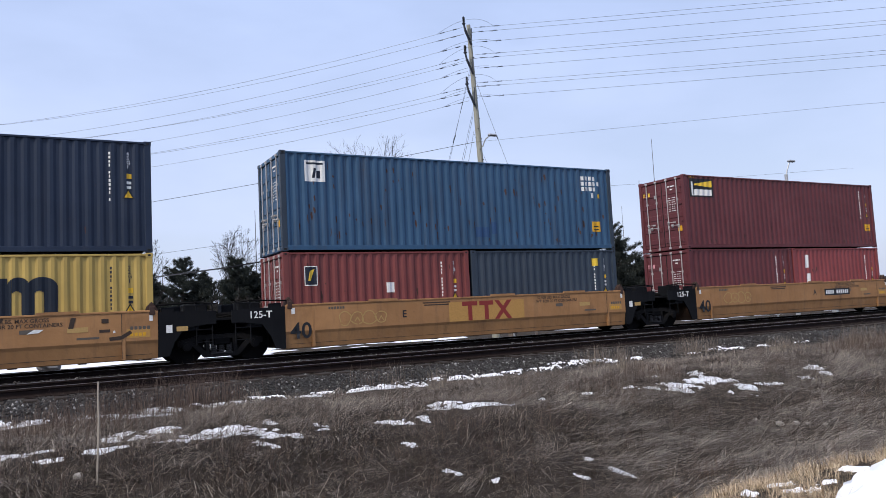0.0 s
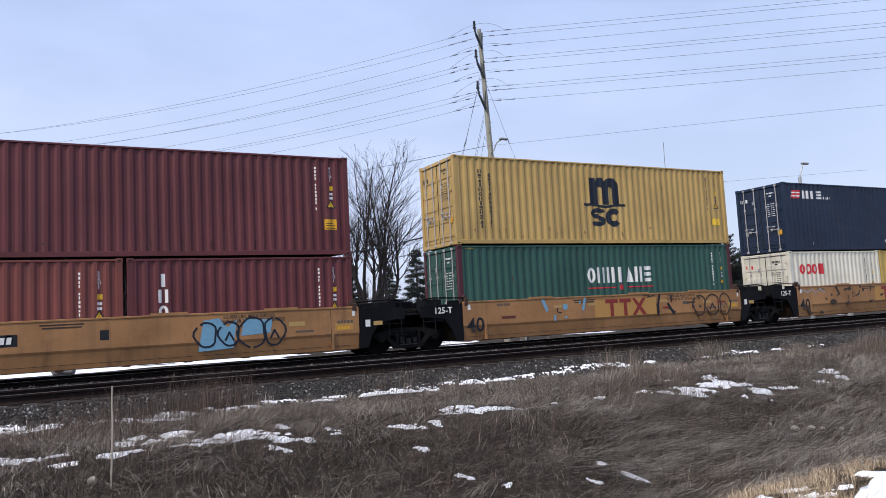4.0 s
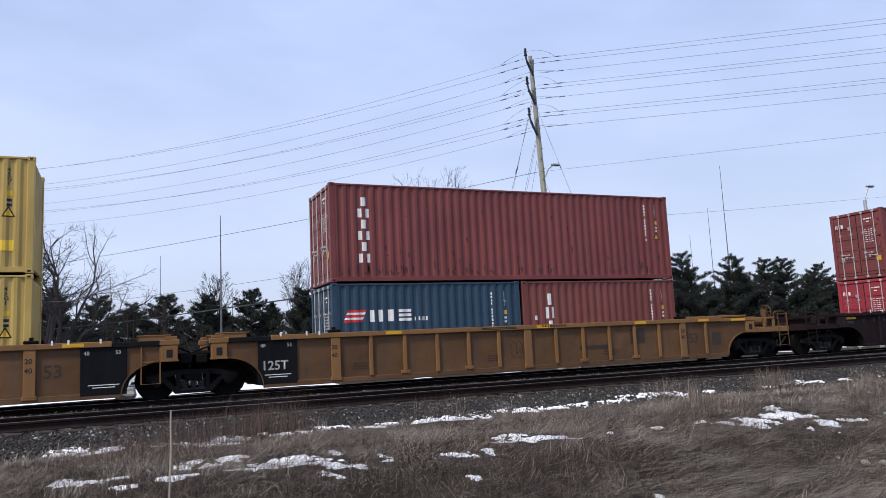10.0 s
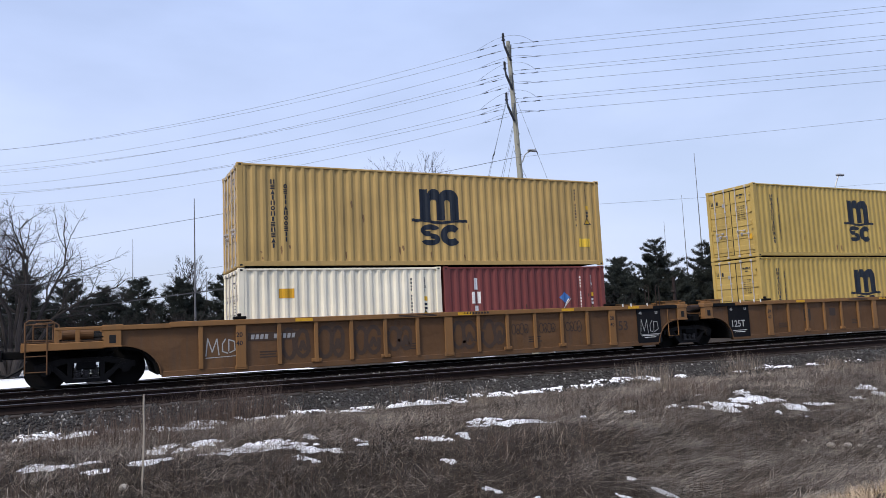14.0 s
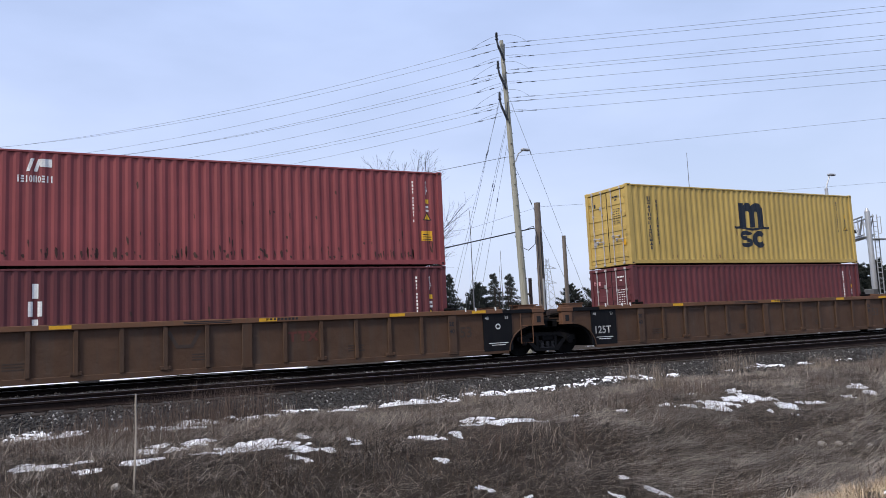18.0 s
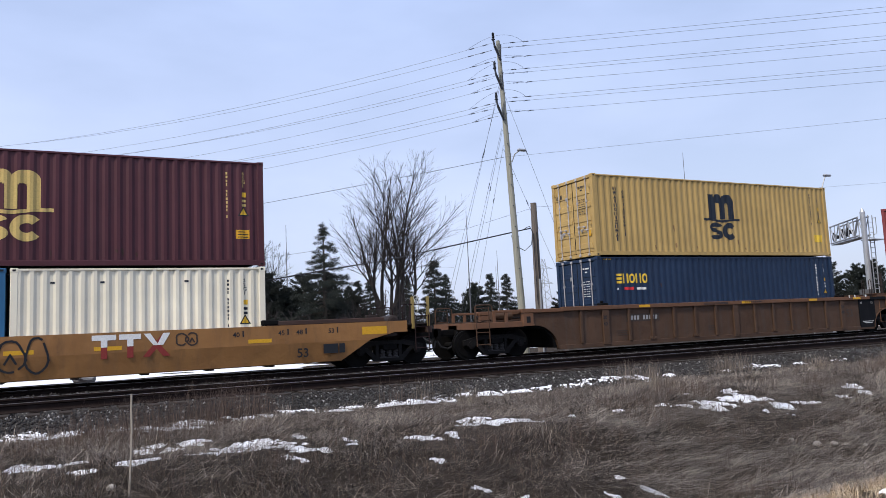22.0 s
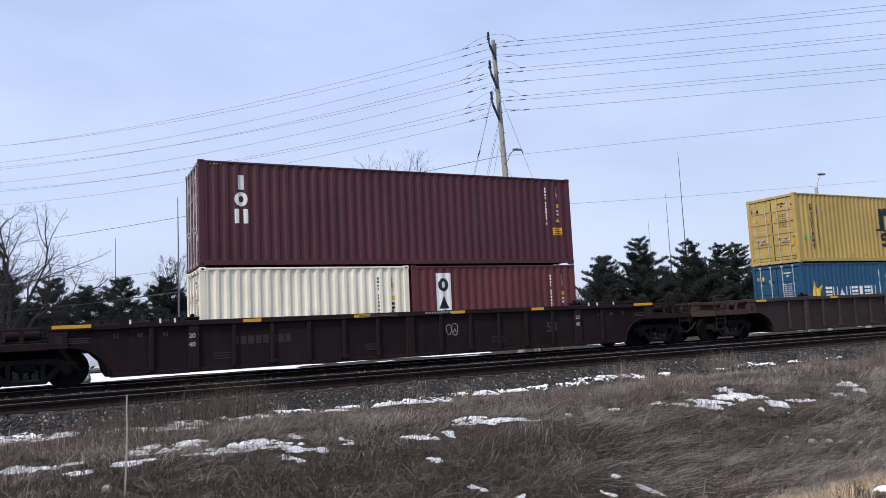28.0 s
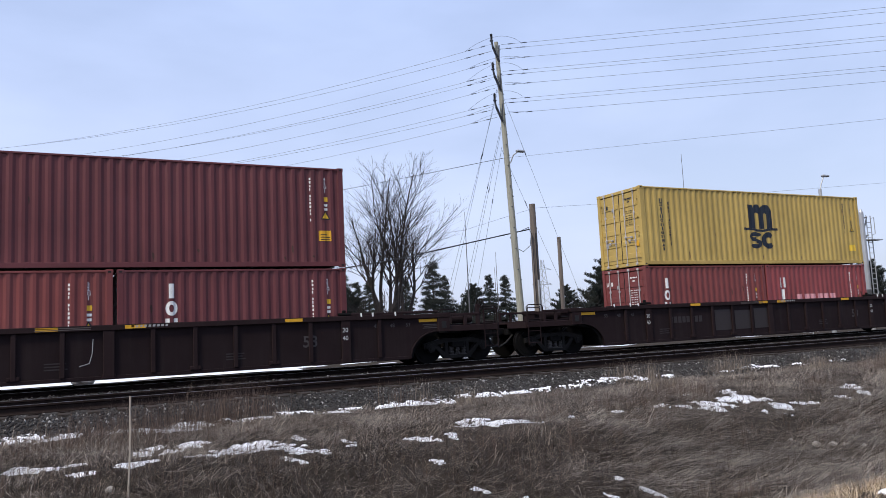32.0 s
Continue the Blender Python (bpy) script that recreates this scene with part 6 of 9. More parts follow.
            ms += [("paint_chip", "dark_brown", d, 0, 0, Y1 - 0.002), ("paint_chip", "mark_red", Flat().rect(2.1, 0.88, 0.42, 0.07).rect(4.85, 0.98, 0.42, 0.07), 0, 0, Y1 - 0.002), ("spray_paint", "dirty", Flat().stroke([(4.95, 0.72), (5.1, 0.95), (5.2, 0.75), (5.3, 0.98), (5.42, 0.76), (5.55, 0.9)], 0.03), 0, 0, Y1 - 0.002)]
            ms += [("spray_paint", "pale_blue", Flat().stroke([(-3.14, 1.38), (-2.98, 1.04)], 0.12).poly([(-2.34, 1.05), (-2.2, 1.02), (-2.12, 1.12), (-2.2, 1.22), (-2.33, 1.2)]).stroke([(-1.40, 1.38), (-1.50, 1.0)], 0.10).rect(-2.72, 0.67, 0.08, 0.2).rect(-1.66, 1.2, 0.06, 0.1).rect(-2.28, 0.74, 0.09, 0.08), 0, 0, Y1 - 0.002), ("weld_patch", "tan", Flat().rect(-2.72, 1.10, 0.36, 0.09).rect(-1.28, 1.12, 0.42, 0.09).rect(1.95, 1.12, 0.4, 0.09), 0, 0, Y1 - 0.001), ("weld_patch", "dull_red", Flat().rect(-4.75, 0.84, 0.52, 0.09), 0, 0, Y1 - 0.001), ("spray_paint", "black", Flat().stroke([(1.98, 1.38), (1.88, 1.05), (1.86, 0.68)], 0.09).stroke([(2.35, 1.05), (2.62, 0.68)], 0.10), 0, 0, Y1 - 0.0045), scribble(3, 3.6, 0.5, 2.0, 0.85, "dark_brown", 0.06, Y1 - 0.004, 3)]
        if i in (0, 1):
            ms += [scribble(20 + i, -4.6, 0.75, 1.5, 0.45, "tan", 0.03, Y1 - 0.002, 4)]
        car = smooth_car("short ochre-yellow well car with scuffed sides" if i else "short ochre-yellow well car with a black number plate", cx, (i == 4, i == 0), ms, group=group)
        part("axle_load_plate", text_mesh("125-T", 0.26), INK["white"], car, "white stencilled load code", m=pose(-7.15, -1.466, 1.12))
        part("notice", Flat().rect(0, 0, 0.15, 0.2).bm(6.35, 0.85), INK["white"], car, m=pose(0, -1.466, 0))
        part("notice", Flat().rect(0, 0, 0.28, 0.12).bm(6.60, 0.88), INK["tan"], car, m=pose(0, -1.466, 0))
    for x in (36.13, 19.96, 4.23, -11.39, -27.06, -42.89):
        bogie(x)

    # ribbed cars
    YW, YR, YC = -1.439, -1.508, -1.523

    def ribbed_marks(ink, num="white", plate53=True, strips=(-3.5, 1.6, 5.5)):
        tens = "dull_white" if ink == "dim" else ink
        ms = [("size_mark", "soot_grey" if ink == "dim" else ink, (t, 0.15), x, 1.16, YW) for t, x in (("53", -8.0), ("48", -7.45), ("45", -6.85), ("45", 6.95), ("48", 7.45), ("53", 7.95))] if ink == "dim" else []
        ms += [("size_mark", tens, ("20", 0.17), -6.22, 1.08, YR), ("size_mark", tens, ("40", 0.17), -6.22, 0.86, YR), ("size_mark", tens, ("20", 0.17), 5.98, 1.08, YR), ("size_mark", tens, ("40", 0.17), 5.98, 0.86, YR)]
        ms += [("strip", "orange_y", Flat().rect(-0.24, 0, 0.48, 0.085), x, 1.425, YC) for x in strips]
        f = Flat()
        for k in range(9):
            f.rect(0.5 + k * 0.1, 1.45, 0.06, 0.055, 0.01)
        ms += [("number_bar", num, f, 0, 0, YC), ("notice_bar", ink, Flat().rect(-1.6, 1.475, 1.2, 0.02).rect(-1.6, 1.435, 1.2, 0.02), 0, 0, YC)]
        if plate53:
            ms += [("size_mark", "dark_brown" if ink == "black" else "soot_grey", ("53", 0.44), 4.85 if ink == "dim" else 6.35, 0.72, YW)]
        for k in range(3):
            ms.append(("stencil", "dark_brown" if ink == "black" else "sooty", Flat().rect(0, 0.05, 0.5, 0.03).rect(0, 0.12, 0.42, 0.03).rect(0, 0.19, 0.47, 0.03), -5.6 + k * 4.2, 0.45, YW))
        return ms

    def black_marks(x, lines):
        return [("stencil", "dull_white", ("48", 0.13), x - 0.45, 1.22, -1.478), ("stencil", "dull_white", ("53", 0.13), x + 0.25, 1.22, -1.478)] + lines

    end_bars = lambda x, ink: ("notice_bar", ink, Flat().rect(0, 0.10, 0.6, 0.02).rect(0.05, 0.05, 0.5, 0.02).rect(0, 0, 0.6, 0.02), x, 1.08, YW)
    brown = "long dark brown ribbed well car"
    # single brown car behind the short ones
    ribbed_car(brown + " with yellow strips", -56.64, "brown", marks=ribbed_marks("dim", "grey") + yellow_strips(YW, 1.27, (8.75, -8.75), 0.75) + [end_bars(8.5, "soot_grey"), end_bars(-9.1, "soot_grey"), scribble(31, -3.3, 0.45, 0.6, 0.8, "tan", 0.02, YW, 2)])
    for x in (-46.71, -66.44):
        bogie(x)
    # three-unit ochre set
    g3 = "three long ochre well cars on shared bogies"
    base = lambda: ribbed_marks("black", "black", strips=(-4.4, 0.55, 4.3, 7.0))
    num = ("stencil", "dull_white", ("125T", 0.34), -8.12, 0.62, -1.478)
    fine = lambda x: ("notice_bar", "white", Flat().rect(0, 0.06, 0.7, 0.02).rect(0.1, 0, 0.5, 0.02), x - 0.35, 0.42, -1.478)
    ribbed_car("long ochre ribbed well car with a coupler end", -79.77, "ochre", (False, True), True, base() + black_marks(-7.68, [num, fine(-7.68)]) + black_marks(7.68, [fine(7.68)]) + yellow_strips(-1.505, 1.40, (8.7,), 0.85)
               + [("dark_patch", "dark_brown", Flat().rect(0, 0, 1.25, 0.13).rect(2.0, 0.1, 0.6, 0.5).rect(5.5, -0.1, 0.4, 0.45), 1.9, 0.68, YW), scribble(40, -0.6, 0.55, 0.8, 0.5, "dark_brown", 0.02, YW, 4)], group=g3)
    ribbed_car("long ochre ribbed well car between two others", -99.34, "ochre", (False, False), True, base() + black_marks(-7.68, [num, fine(-7.68)]) + black_marks(7.68, [fine(7.68)]) + [owner_mark(1.12, 0.85, YW - 0.003, 0.34, "dull_red"), ("dark_patch", "dark_brown", Flat().rect(0, 0, 0.4, 0.45).rect(1.5, 0.15, 0.35, 0.3), -4.2, 0.7, YW)], group=g3)
    big = [("spray_paint", "faded_black", scribble(s, 0, 0, 0.75, 0.82, "black", 0.11, YW, 2)[2], x, 0.42, YW) for s, x in ((1, -5.0), (2, -4.0), (3, -2.95), (4, -1.95), (5, 0.15), (6, 1.2))]
    tagm = [scribble(60 + k, 2.2 + k * 1.02, 0.75, 0.6, 0.35, "dark_brown", 0.025, YW - 0.002, 4) for k in range(3)]
    ribbed_car("long ochre ribbed well car covered in faded spray paint", -118.94, "ochre", (True, False), True, base() + black_marks(-7.68, [fine(-7.68), num]) + black_marks(7.68, [fine(7.68), ("spray_paint", "dull_white", Flat().stroke([(0, 0), (0.05, 0.5), (0.16, 0.1), (0.28, 0.48), (0.33, 0.02)], 0.02).stroke([(0.52, 0.45), (0.42, 0.3), (0.42, 0.1), (0.55, 0.05)], 0.02).stroke([(0.58, 0.1), (0.58, 0.4), (0.74, 0.4), (0.78, 0.15), (0.6, 0.06)], 0.02).stroke([(0, -0.03), (0.85, -0.01)], 0.02), 7.27, 0.55, -1.479)]) + big + tagm + bars_plate(1.35, 0.22, "faded_black", "grey", 10, -5.9, 0.95, YW - 0.003) + [("spray_paint", "dull_white", Flat().stroke([(0, 0), (0.05, 0.45), (0.16, 0.1), (0.28, 0.43), (0.33, 0.02)], 0.03).stroke([(0.5, 0.42), (0.42, 0.3), (0.42, 0.1), (0.55, 0.05)], 0.03).stroke([(0.58, 0.1), (0.58, 0.4), (0.72, 0.35), (0.74, 0.12), (0.6, 0.06)], 0.03).stroke([(0, -0.05), (0.75, -0.03)], 0.02), -6.98, 0.62, YW)], group=g3)
    for x in (-70.07, -89.56, -109.14, -128.70):
        bogie(x)
    # second, rustier three-unit set
    g4 = "three long rusty ochre well cars on shared bogies"
    ribbed_car("long rusty ochre ribbed well car", -142.55, "rusty", (False, True), True, base() + black_marks(-7.68, [num, fine(-7.68)]) + black_marks(7.68, [fine(7.68)]), group=g4)
    ribbed_car("long rusty ochre ribbed well car with a patched rib", -162.02, "rusty", (False, False), True, base() + black_marks(-7.68, [num, fine(-7.68)]) + black_marks(7.68, [fine(7.68), ("ring_mark", "white", Flat().ring(0, 0, 0.09, 0.09, 0.03), 7.68, 1.0, -1.478)]) + [owner_mark(1.10, 0.85, YW - 0.003, 0.34, "dull_red"), ("v_brace", "dark_brown", Flat().stroke([(0, 0.5), (0.2, 0.12), (0.55, 0.12), (0.75, 0.5)], 0.09), -1.95, 0.75, YW - 0.002)], group=g4)
    ribbed_car("long rusty ochre ribbed well car at the end of its set", -181.61, "rusty", (True, False), True, base() + black_marks(-7.68, [fine(-7.68)]) + black_marks(7.68, [fine(7.68)]) + bars_plate(1.5, 0.26, "dark_brown", "grey", 10, -5.2, 0.95, YW), group=g4)
    for x in (-132.84, -152.29, -171.82, -191.78):
        bogie(x)
    # plain-sided yellow car
    Y4 = -1.484
    fl = bars_plate(2.75, 0.26, "black", "white", 11, -5.15, 0.92, Y4) + [("strip", "orange_y", Flat().rect(0, 0, 0.62, 0.10), x, 0.86, Y4) for x in (-5.9, -2.3, 0.1, 2.0, 5.7)]
    fl += [("strip", "orange_y", Flat().rect(0, 0, 0.75, 0.22), x, 0.95, Y4) for x in (-9.2, 8.9)] + [("stencil", "black", ("%s" % t, 0.18), x, 1.04, Y4) for t, x in (("53", -7.95), ("48", -7.05), ("45", -6.45), ("40", -5.55), ("40", 5.3), ("45", 6.5), ("48", 7.0), ("53", 7.9))]
    fl += [("stencil", "black", Flat().rect(0, 0, 0.04, 0.16), x, 1.04, Y4) for x in (-8.02, -7.12, -6.52, -5.62, 5.55, 6.75, 7.25, 8.15)]
    fl += [("owner_mark", "mark_red", owner_mark(0, 0, 0, 0.72, "white")[2], 1.95, 0.66, Y4 - 0.001), ("owner_mark", "white", Flat().rect(0, 0.45, 0.54, 0.13).rect(0.2, 0.28, 0.145, 0.17).rect(0.61, 0.45, 0.5, 0.13).rect(0.79, 0.28, 0.145, 0.17).poly([(1.48, 0.28), (1.63, 0.28), (1.80, 0.576), (1.63, 0.576)]).poly([(1.17, 0.576), (1.33, 0.576), (1.52, 0.28), (1.40, 0.28)]), 1.95, 0.66, Y4 - 0.003), scribble(77, -1.65, 0.40, 2.7, 0.85, "black", 0.05, Y4 - 0.006, 5), scribble(78, 3.9, 0.85, 0.5, 0.4, "dark_brown", 0.04, Y4 - 0.003, 2)]
    fl += [("stencil", "black", ("53", 0.34), 7.0, 0.42, -1.49), ("data_box", "black", Flat().rect(0, 0, 0.42, 0.26).rect(0.46, 0, 0.16, 0.26), 7.75, 0.48, -1.49)]
    flat = flat_side_car("long yellow well car with smooth canted sides", -205.30, fl)
    for x in (-11.2, -10.45, 10.55, 11.05):
        part("end_post", Geo().bev(x - 0.035, x + 0.035, -1.40, -1.30, 1.05, 2.0, 0.01), CAR["umber"] if x < -11 else POST_OLIVE, flat, "rusty end post" if x < -11 else "upright yellow-olive end post")
    for x in (-195.43, -215.28):
        bogie(x)
    # umber car, then three brown ones
    umber = ribbed_car("long umber-brown ribbed well car", -228.81, "umber", marks=ribbed_marks("soot_grey", "dim", strips=(6.55, -4.4)) + yellow_strips(-1.505, 1.39, (8.5, -8.75), 0.75) + [end_bars(8.5, "soot_grey")])
    for x in (9.98, 10.42):
        part("end_post", Geo().bev(x - 0.045, x + 0.045, -1.42, -1.30, 1.10, 2.02, 0.01).bev(x - 0.075, x - 0.055, -1.42, -1.32, 1.10, 2.0, 0.004), POST_OLIVE, umber, "upright yellow-olive end post")
    ribbed_car(brown + " with bright yellow strips", -252.28, "brown", marks=ribbed_marks("dim", "grey", strips=(-4.6, -1.5, 1.6, 4.5)) + yellow_strips(YC, 1.44, (8.9, -8.9), 0.85) + [end_bars(8.5, "soot_grey"), end_bars(-9.1, "soot_grey"), ("number_bar", "sooty", block_word(8, 0.15, 0.22, 0.05, "b"), -5.1, 0.85, YW), scribble(90, 1.2, 0.75, 0.4, 0.4, "grey", 0.02, YW, 2)])
    ribbed_car(brown + " with a pale sprayed panel", -275.70, "brown", marks=ribbed_marks("dim", "grey", strips=(-3.9, -0.4, 0.6, 4.4)) + yellow_strips(YW, 1.27, (8.75, -8.75), 0.75) + [end_bars(8.5, "soot_grey"), ("faded_panel", "sooty", Flat().rect(0, 0, 0.85, 0.75).rect(1.02, 0, 0.85, 0.7).rect(2.04, 0, 0.85, 0.75), -2.9, 0.5, YW - 0.001), ("number_bar", "sooty", block_word(8, 0.15, 0.22, 0.05, "b"), -5.1, 0.85, YW)])
    ribbed_car(brown + " with a hanging strap", -298.96, "brown", marks=ribbed_marks("dim", "grey", strips=(-1.35, 0.6, 4.6)) + yellow_strips(YW, 1.27, (8.75, -8.75), 0.75) + [end_bars(8.5, "soot_grey"), ("hanging_strap", "grey", Flat().stroke([(0, 0.7), (-0.02, 0.35), (-0.08, 0.12), (-0.3, 0.06)], 0.02), -0.35, 0.5, YW - 0.004)])
    for x in (-218.83, -238.75, -242.34, -262.16, -265.83, -285.51, -289.15, -308.76):
        bogie(x)


build_containers()
build_cars()
build_ballast()
build_track(NEAR_TRACK_Y, "near_track", "empty near railway track with rusty rails and timber ties", True)
build_track(TRACK_Y, "far_track", "railway track under the moving train", False)


# ---- snow left on the ground ----
GX, GY = np.arange(-14, 62.01, 0.3), np.arange(2, 15.01, 0.25)
GROUND_GRID = np.array([[ground_z(x, y) for y in GY] for x in GX])


def ground_np(x, y):
    """Ground heights for arrays, from a grid."""
    i = np.clip((x - GX[0]) / 0.3, 0, len(GX) - 1.001)
    j = np.clip((y - GY[0]) / 0.25, 0, len(GY) - 1.001)
    a, b = i.astype(int), j.astype(int)
    u, v = i - a, j - b
    G = GROUND_GRID
    return G[a, b] * (1 - u) * (1 - v) + G[a + 1, b] * u * (1 - v) + G[a, b + 1] * (1 - u) * v + G[a + 1, b + 1] * u * v


def bed_z(x, y):
    z = float(ground_np(np.array([x]), np.array([y]))[0])
    if y > 14.2:
        z = max(z, float(np.interp(y, [14.2, 14.9, 15.55], [-0.56, -0.42, -0.27])))
    return z


SNOW_CELLS = np.zeros((700, 300), bool)      # 5 cm cells from (-4, 2) that lie under snow


def snow_patch(cx, cy, lx, ly, seed, thick=0.045, turn=0.0, label="thin patch of old snow on dead grass", name="snow_patch", ragged=1.0):
    """One ragged sheet of snow that follows the ground: kept where a noise says that it has not melted."""
    rnd = random.Random(seed)
    step = 0.024 if max(lx, ly) < 0.7 else (0.036 if max(lx, ly) < 2.2 else 0.06)
    ct, st = math.cos(turn), math.sin(turn)
    nx, ny = int(lx * 1.6 / step) + 3, int(ly * 1.9 / step) + 3
    keep, vs, idx, fs = {}, [], {}, []
    for i in range(nx):
        for j in range(ny):
            dx, dy = (i - nx / 2) * step, (j - ny / 2) * step
            e = (dx / (lx / 2)) ** 2 + (dy / (ly / 2)) ** 2
            q = Vector((cx + dx * ct - dy * st, (cy + dx * st + dy * ct) * 1.6, seed * 1.3))
            k = 1.15 - e ** 0.7 + ragged * (0.9 * noise.noise(q * 2.6) + 1.1 * noise.noise(q * 6.5) + 1.0 * noise.noise(q * 15.0) + 1.1 * noise.noise(q * 33.0))
            if k > 0.25:
                keep[i, j] = k
    # the largest connected piece alone
    best, left = set(), set(keep)
    while left:
        todo = [left.pop()]
        got = set(todo)
        while todo:
            i, j = todo.pop()
            for c in ((i + 1, j), (i - 1, j), (i, j + 1), (i, j - 1)):
                if c in left:
                    left.discard(c)
                    got.add(c)
                    todo.append(c)
        if len(got) > len(best):
            best = got
    if len(best) < 5:
        return None

    def vert(i, j):
        if (i, j) not in idx:
            m = min(keep[c] if c in best else -1 for c in ((i + a, j + b) for a in (-1, 0) for b in (-1, 0)))
            dx, dy = (i - nx / 2 - 0.5) * step + rnd.uniform(-0.35, 0.35) * step, (j - ny / 2 - 0.5) * step + rnd.uniform(-0.35, 0.35) * step
            x, y = cx + dx * ct - dy * st, cy + dx * st + dy * ct
            z = bed_z(x, y) + (0.02 + thick * min(1.0, m * 1.1) if m > 0.25 else 0.0)
            idx[i, j] = len(vs)
            vs.append((x, y, z))
        return idx[i, j]
    for i, j in sorted(best):
        fs.append((vert(i, j), vert(i + 1, j), vert(i + 1, j + 1), vert(i, j + 1)))
    for x, y, z in vs:
        SNOW_CELLS[min(699, max(0, int((x + 4) / 0.05))), min(299, max(0, int((y - 2) / 0.05)))] = True
    p = part(name, np_mesh(name, vs, fs, 4), SNOW)
    p.data.shade_smooth()
    return tagged(p, label, "snow", "patches of old snow")


def build_snow():
    r = random.Random(11)
    # broken strip along the ballast foot, then patches on the bank: place, length, width, turn
    strip = [(-0.98, 14.52, 0.21, 0.13, -0.06), (-0.59, 14.55, 0.77, 0.36, -0.68), (-0.10, 14.59, 0.31, 0.15, -0.21), (0.50, 14.57, 0.73, 0.12, -0.11), (1.28, 14.07, 0.96, 0.82, -0.50), (1.81, 14.55, 0.35, 0.36, 0.08), (2.09, 14.42, 0.28, 0.28, -0.62), (2.81, 14.54, 0.52, 0.20, -0.20), (3.35, 14.56, 0.55, 0.13, 0.04), (3.99, 14.64, 0.66, 0.21, -0.18), (4.54, 14.55, 0.46, 0.67, -0.05), (5.12, 14.59, 0.54, 0.18, -0.06), (5.76, 14.48, 0.41, 0.70, -0.45)]
    far_strip = [(6.56, 14.53, 1.08, 0.48, -0.11), (7.65, 14.79, 0.33, 0.13, -0.14), (8.33, 14.64, 0.53, 0.55, -0.20), (9.16, 14.60, 0.67, 0.42, -0.06), (9.86, 14.71, 0.66, 0.27, -0.13), (10.82, 14.73, 0.68, 0.27, 0.03), (11.89, 14.95, 0.90, 0.33, -0.11), (12.60, 14.78, 0.59, 0.46, -0.36), (13.66, 14.80, 0.66, 0.16, -0.20), (15.01, 14.71, 1.69, 0.24, -0.03), (17.22, 14.81, 1.15, 0.30, -0.16), (18.71, 14.75, 0.34, 0.18, -0.05), (19.98, 14.78, 1.81, 0.11, -0.04)]
    west = [(-0.55, 11.31, 0.77, 0.31, -0.52), (0.06, 11.22, 0.47, 0.23, -0.82), (0.18, 10.53, 0.38, 0.21, -0.90), (0.88, 11.99, 0.26, 0.38, 0.13), (0.80, 10.87, 0.26, 0.56, -0.85), (1.15, 12.31, 0.40, 0.27, 0.20), (1.65, 12.01, 0.47, 0.25, -0.17), (1.22, 11.76, 0.23, 0.30, -0.67), (2.23, 11.29, 0.88, 0.54, 0.63), (2.48, 11.37, 0.83, 0.41, -1.15), (2.72, 10.71, 0.70, 0.24, -1.15), (2.62, 10.11, 0.42, 0.08, -1.25), (1.53, 10.70, 1.20, 0.05, -1.19), (3.15, 11.71, 0.73, 0.06, -1.54)]
    middle = [(4.63, 10.85, 0.60, 0.09, -1.26), (4.81, 10.54, 0.45, 0.27, -1.12), (5.24, 10.50, 0.48, 0.10, -1.73), (5.94, 11.11, 0.34, 0.52, -0.35), (6.05, 10.88, 0.35, 0.47, -1.15), (6.42, 10.67, 0.79, 0.10, -0.26), (7.31, 10.82, 0.77, 0.13, 0.12), (3.68, 10.91, 0.21, 0.11, -1.25), (3.12, 10.29, 0.11, 0.18, -0.02), (4.49, 9.37, 0.14, 0.08, -1.08), (8.75, 10.88, 0.34, 0.09, 0.13)]
    east = [(9.82, 10.91, 0.39, 0.17, -0.74), (10.15, 10.71, 0.36, 0.12, -0.91), (10.65, 10.77, 0.28, 0.28, -1.34), (10.64, 10.46, 0.43, 0.25, -1.20), (10.95, 10.48, 0.50, 0.24, -0.73), (11.41, 10.72, 0.40, 0.25, -0.39), (12.04, 11.30, 0.26, 0.24, 0.07), (11.79, 10.72, 0.49, 0.14, -2.20), (12.02, 10.60, 0.49, 0.21, -0.34)]
    far_east = [(11.44, 9.87, 0.23, 0.21, -0.88), (12.03, 10.06, 0.37, 0.36, -1.26), (12.39, 10.01, 0.53, 0.12, 0.09), (12.80, 10.04, 0.40, 0.08, -0.37), (11.88, 9.67, 0.11, 0.10, -1.48), (11.76, 9.38, 0.15, 0.08, -1.30), (15.07, 10.73, 0.40, 0.29, -2.12), (15.12, 10.46, 0.57, 0.13, -2.21), (14.63, 10.05, 0.25, 0.23, -1.08), (13.92, 10.07, 0.17, 0.19, -1.16)]
    ditch = [(4.61, 8.63, 0.26, 0.06, -0.72), (5.16, 8.26, 0.77, 0.07, -0.20), (6.84, 8.49, 0.16, 0.08, 0.07), (7.04, 8.15, 0.51, 0.08, -1.08), (6.37, 8.02, 0.10, 0.09, -0.96)]
    for k, (cx, cy, lx, ly, tn) in enumerate(strip + far_strip):
        snow_patch(cx, cy - 0.03, lx * 1.4 + 0.12, min(ly, 0.5) * 0.9 + 0.10, 100 + k, 0.022, tn, "narrow strip of old snow along the ballast foot", "snow_patch", 1.15)
    for i, (cx, cy, lx, ly, tn) in enumerate(west + middle + east + far_east):
        snow_patch(cx, cy, lx * 1.25 + 0.03, ly * 1.0 + 0.03, i + 1, 0.008, tn, "thin patch of old snow on dead grass", "snow_patch", 1.6)
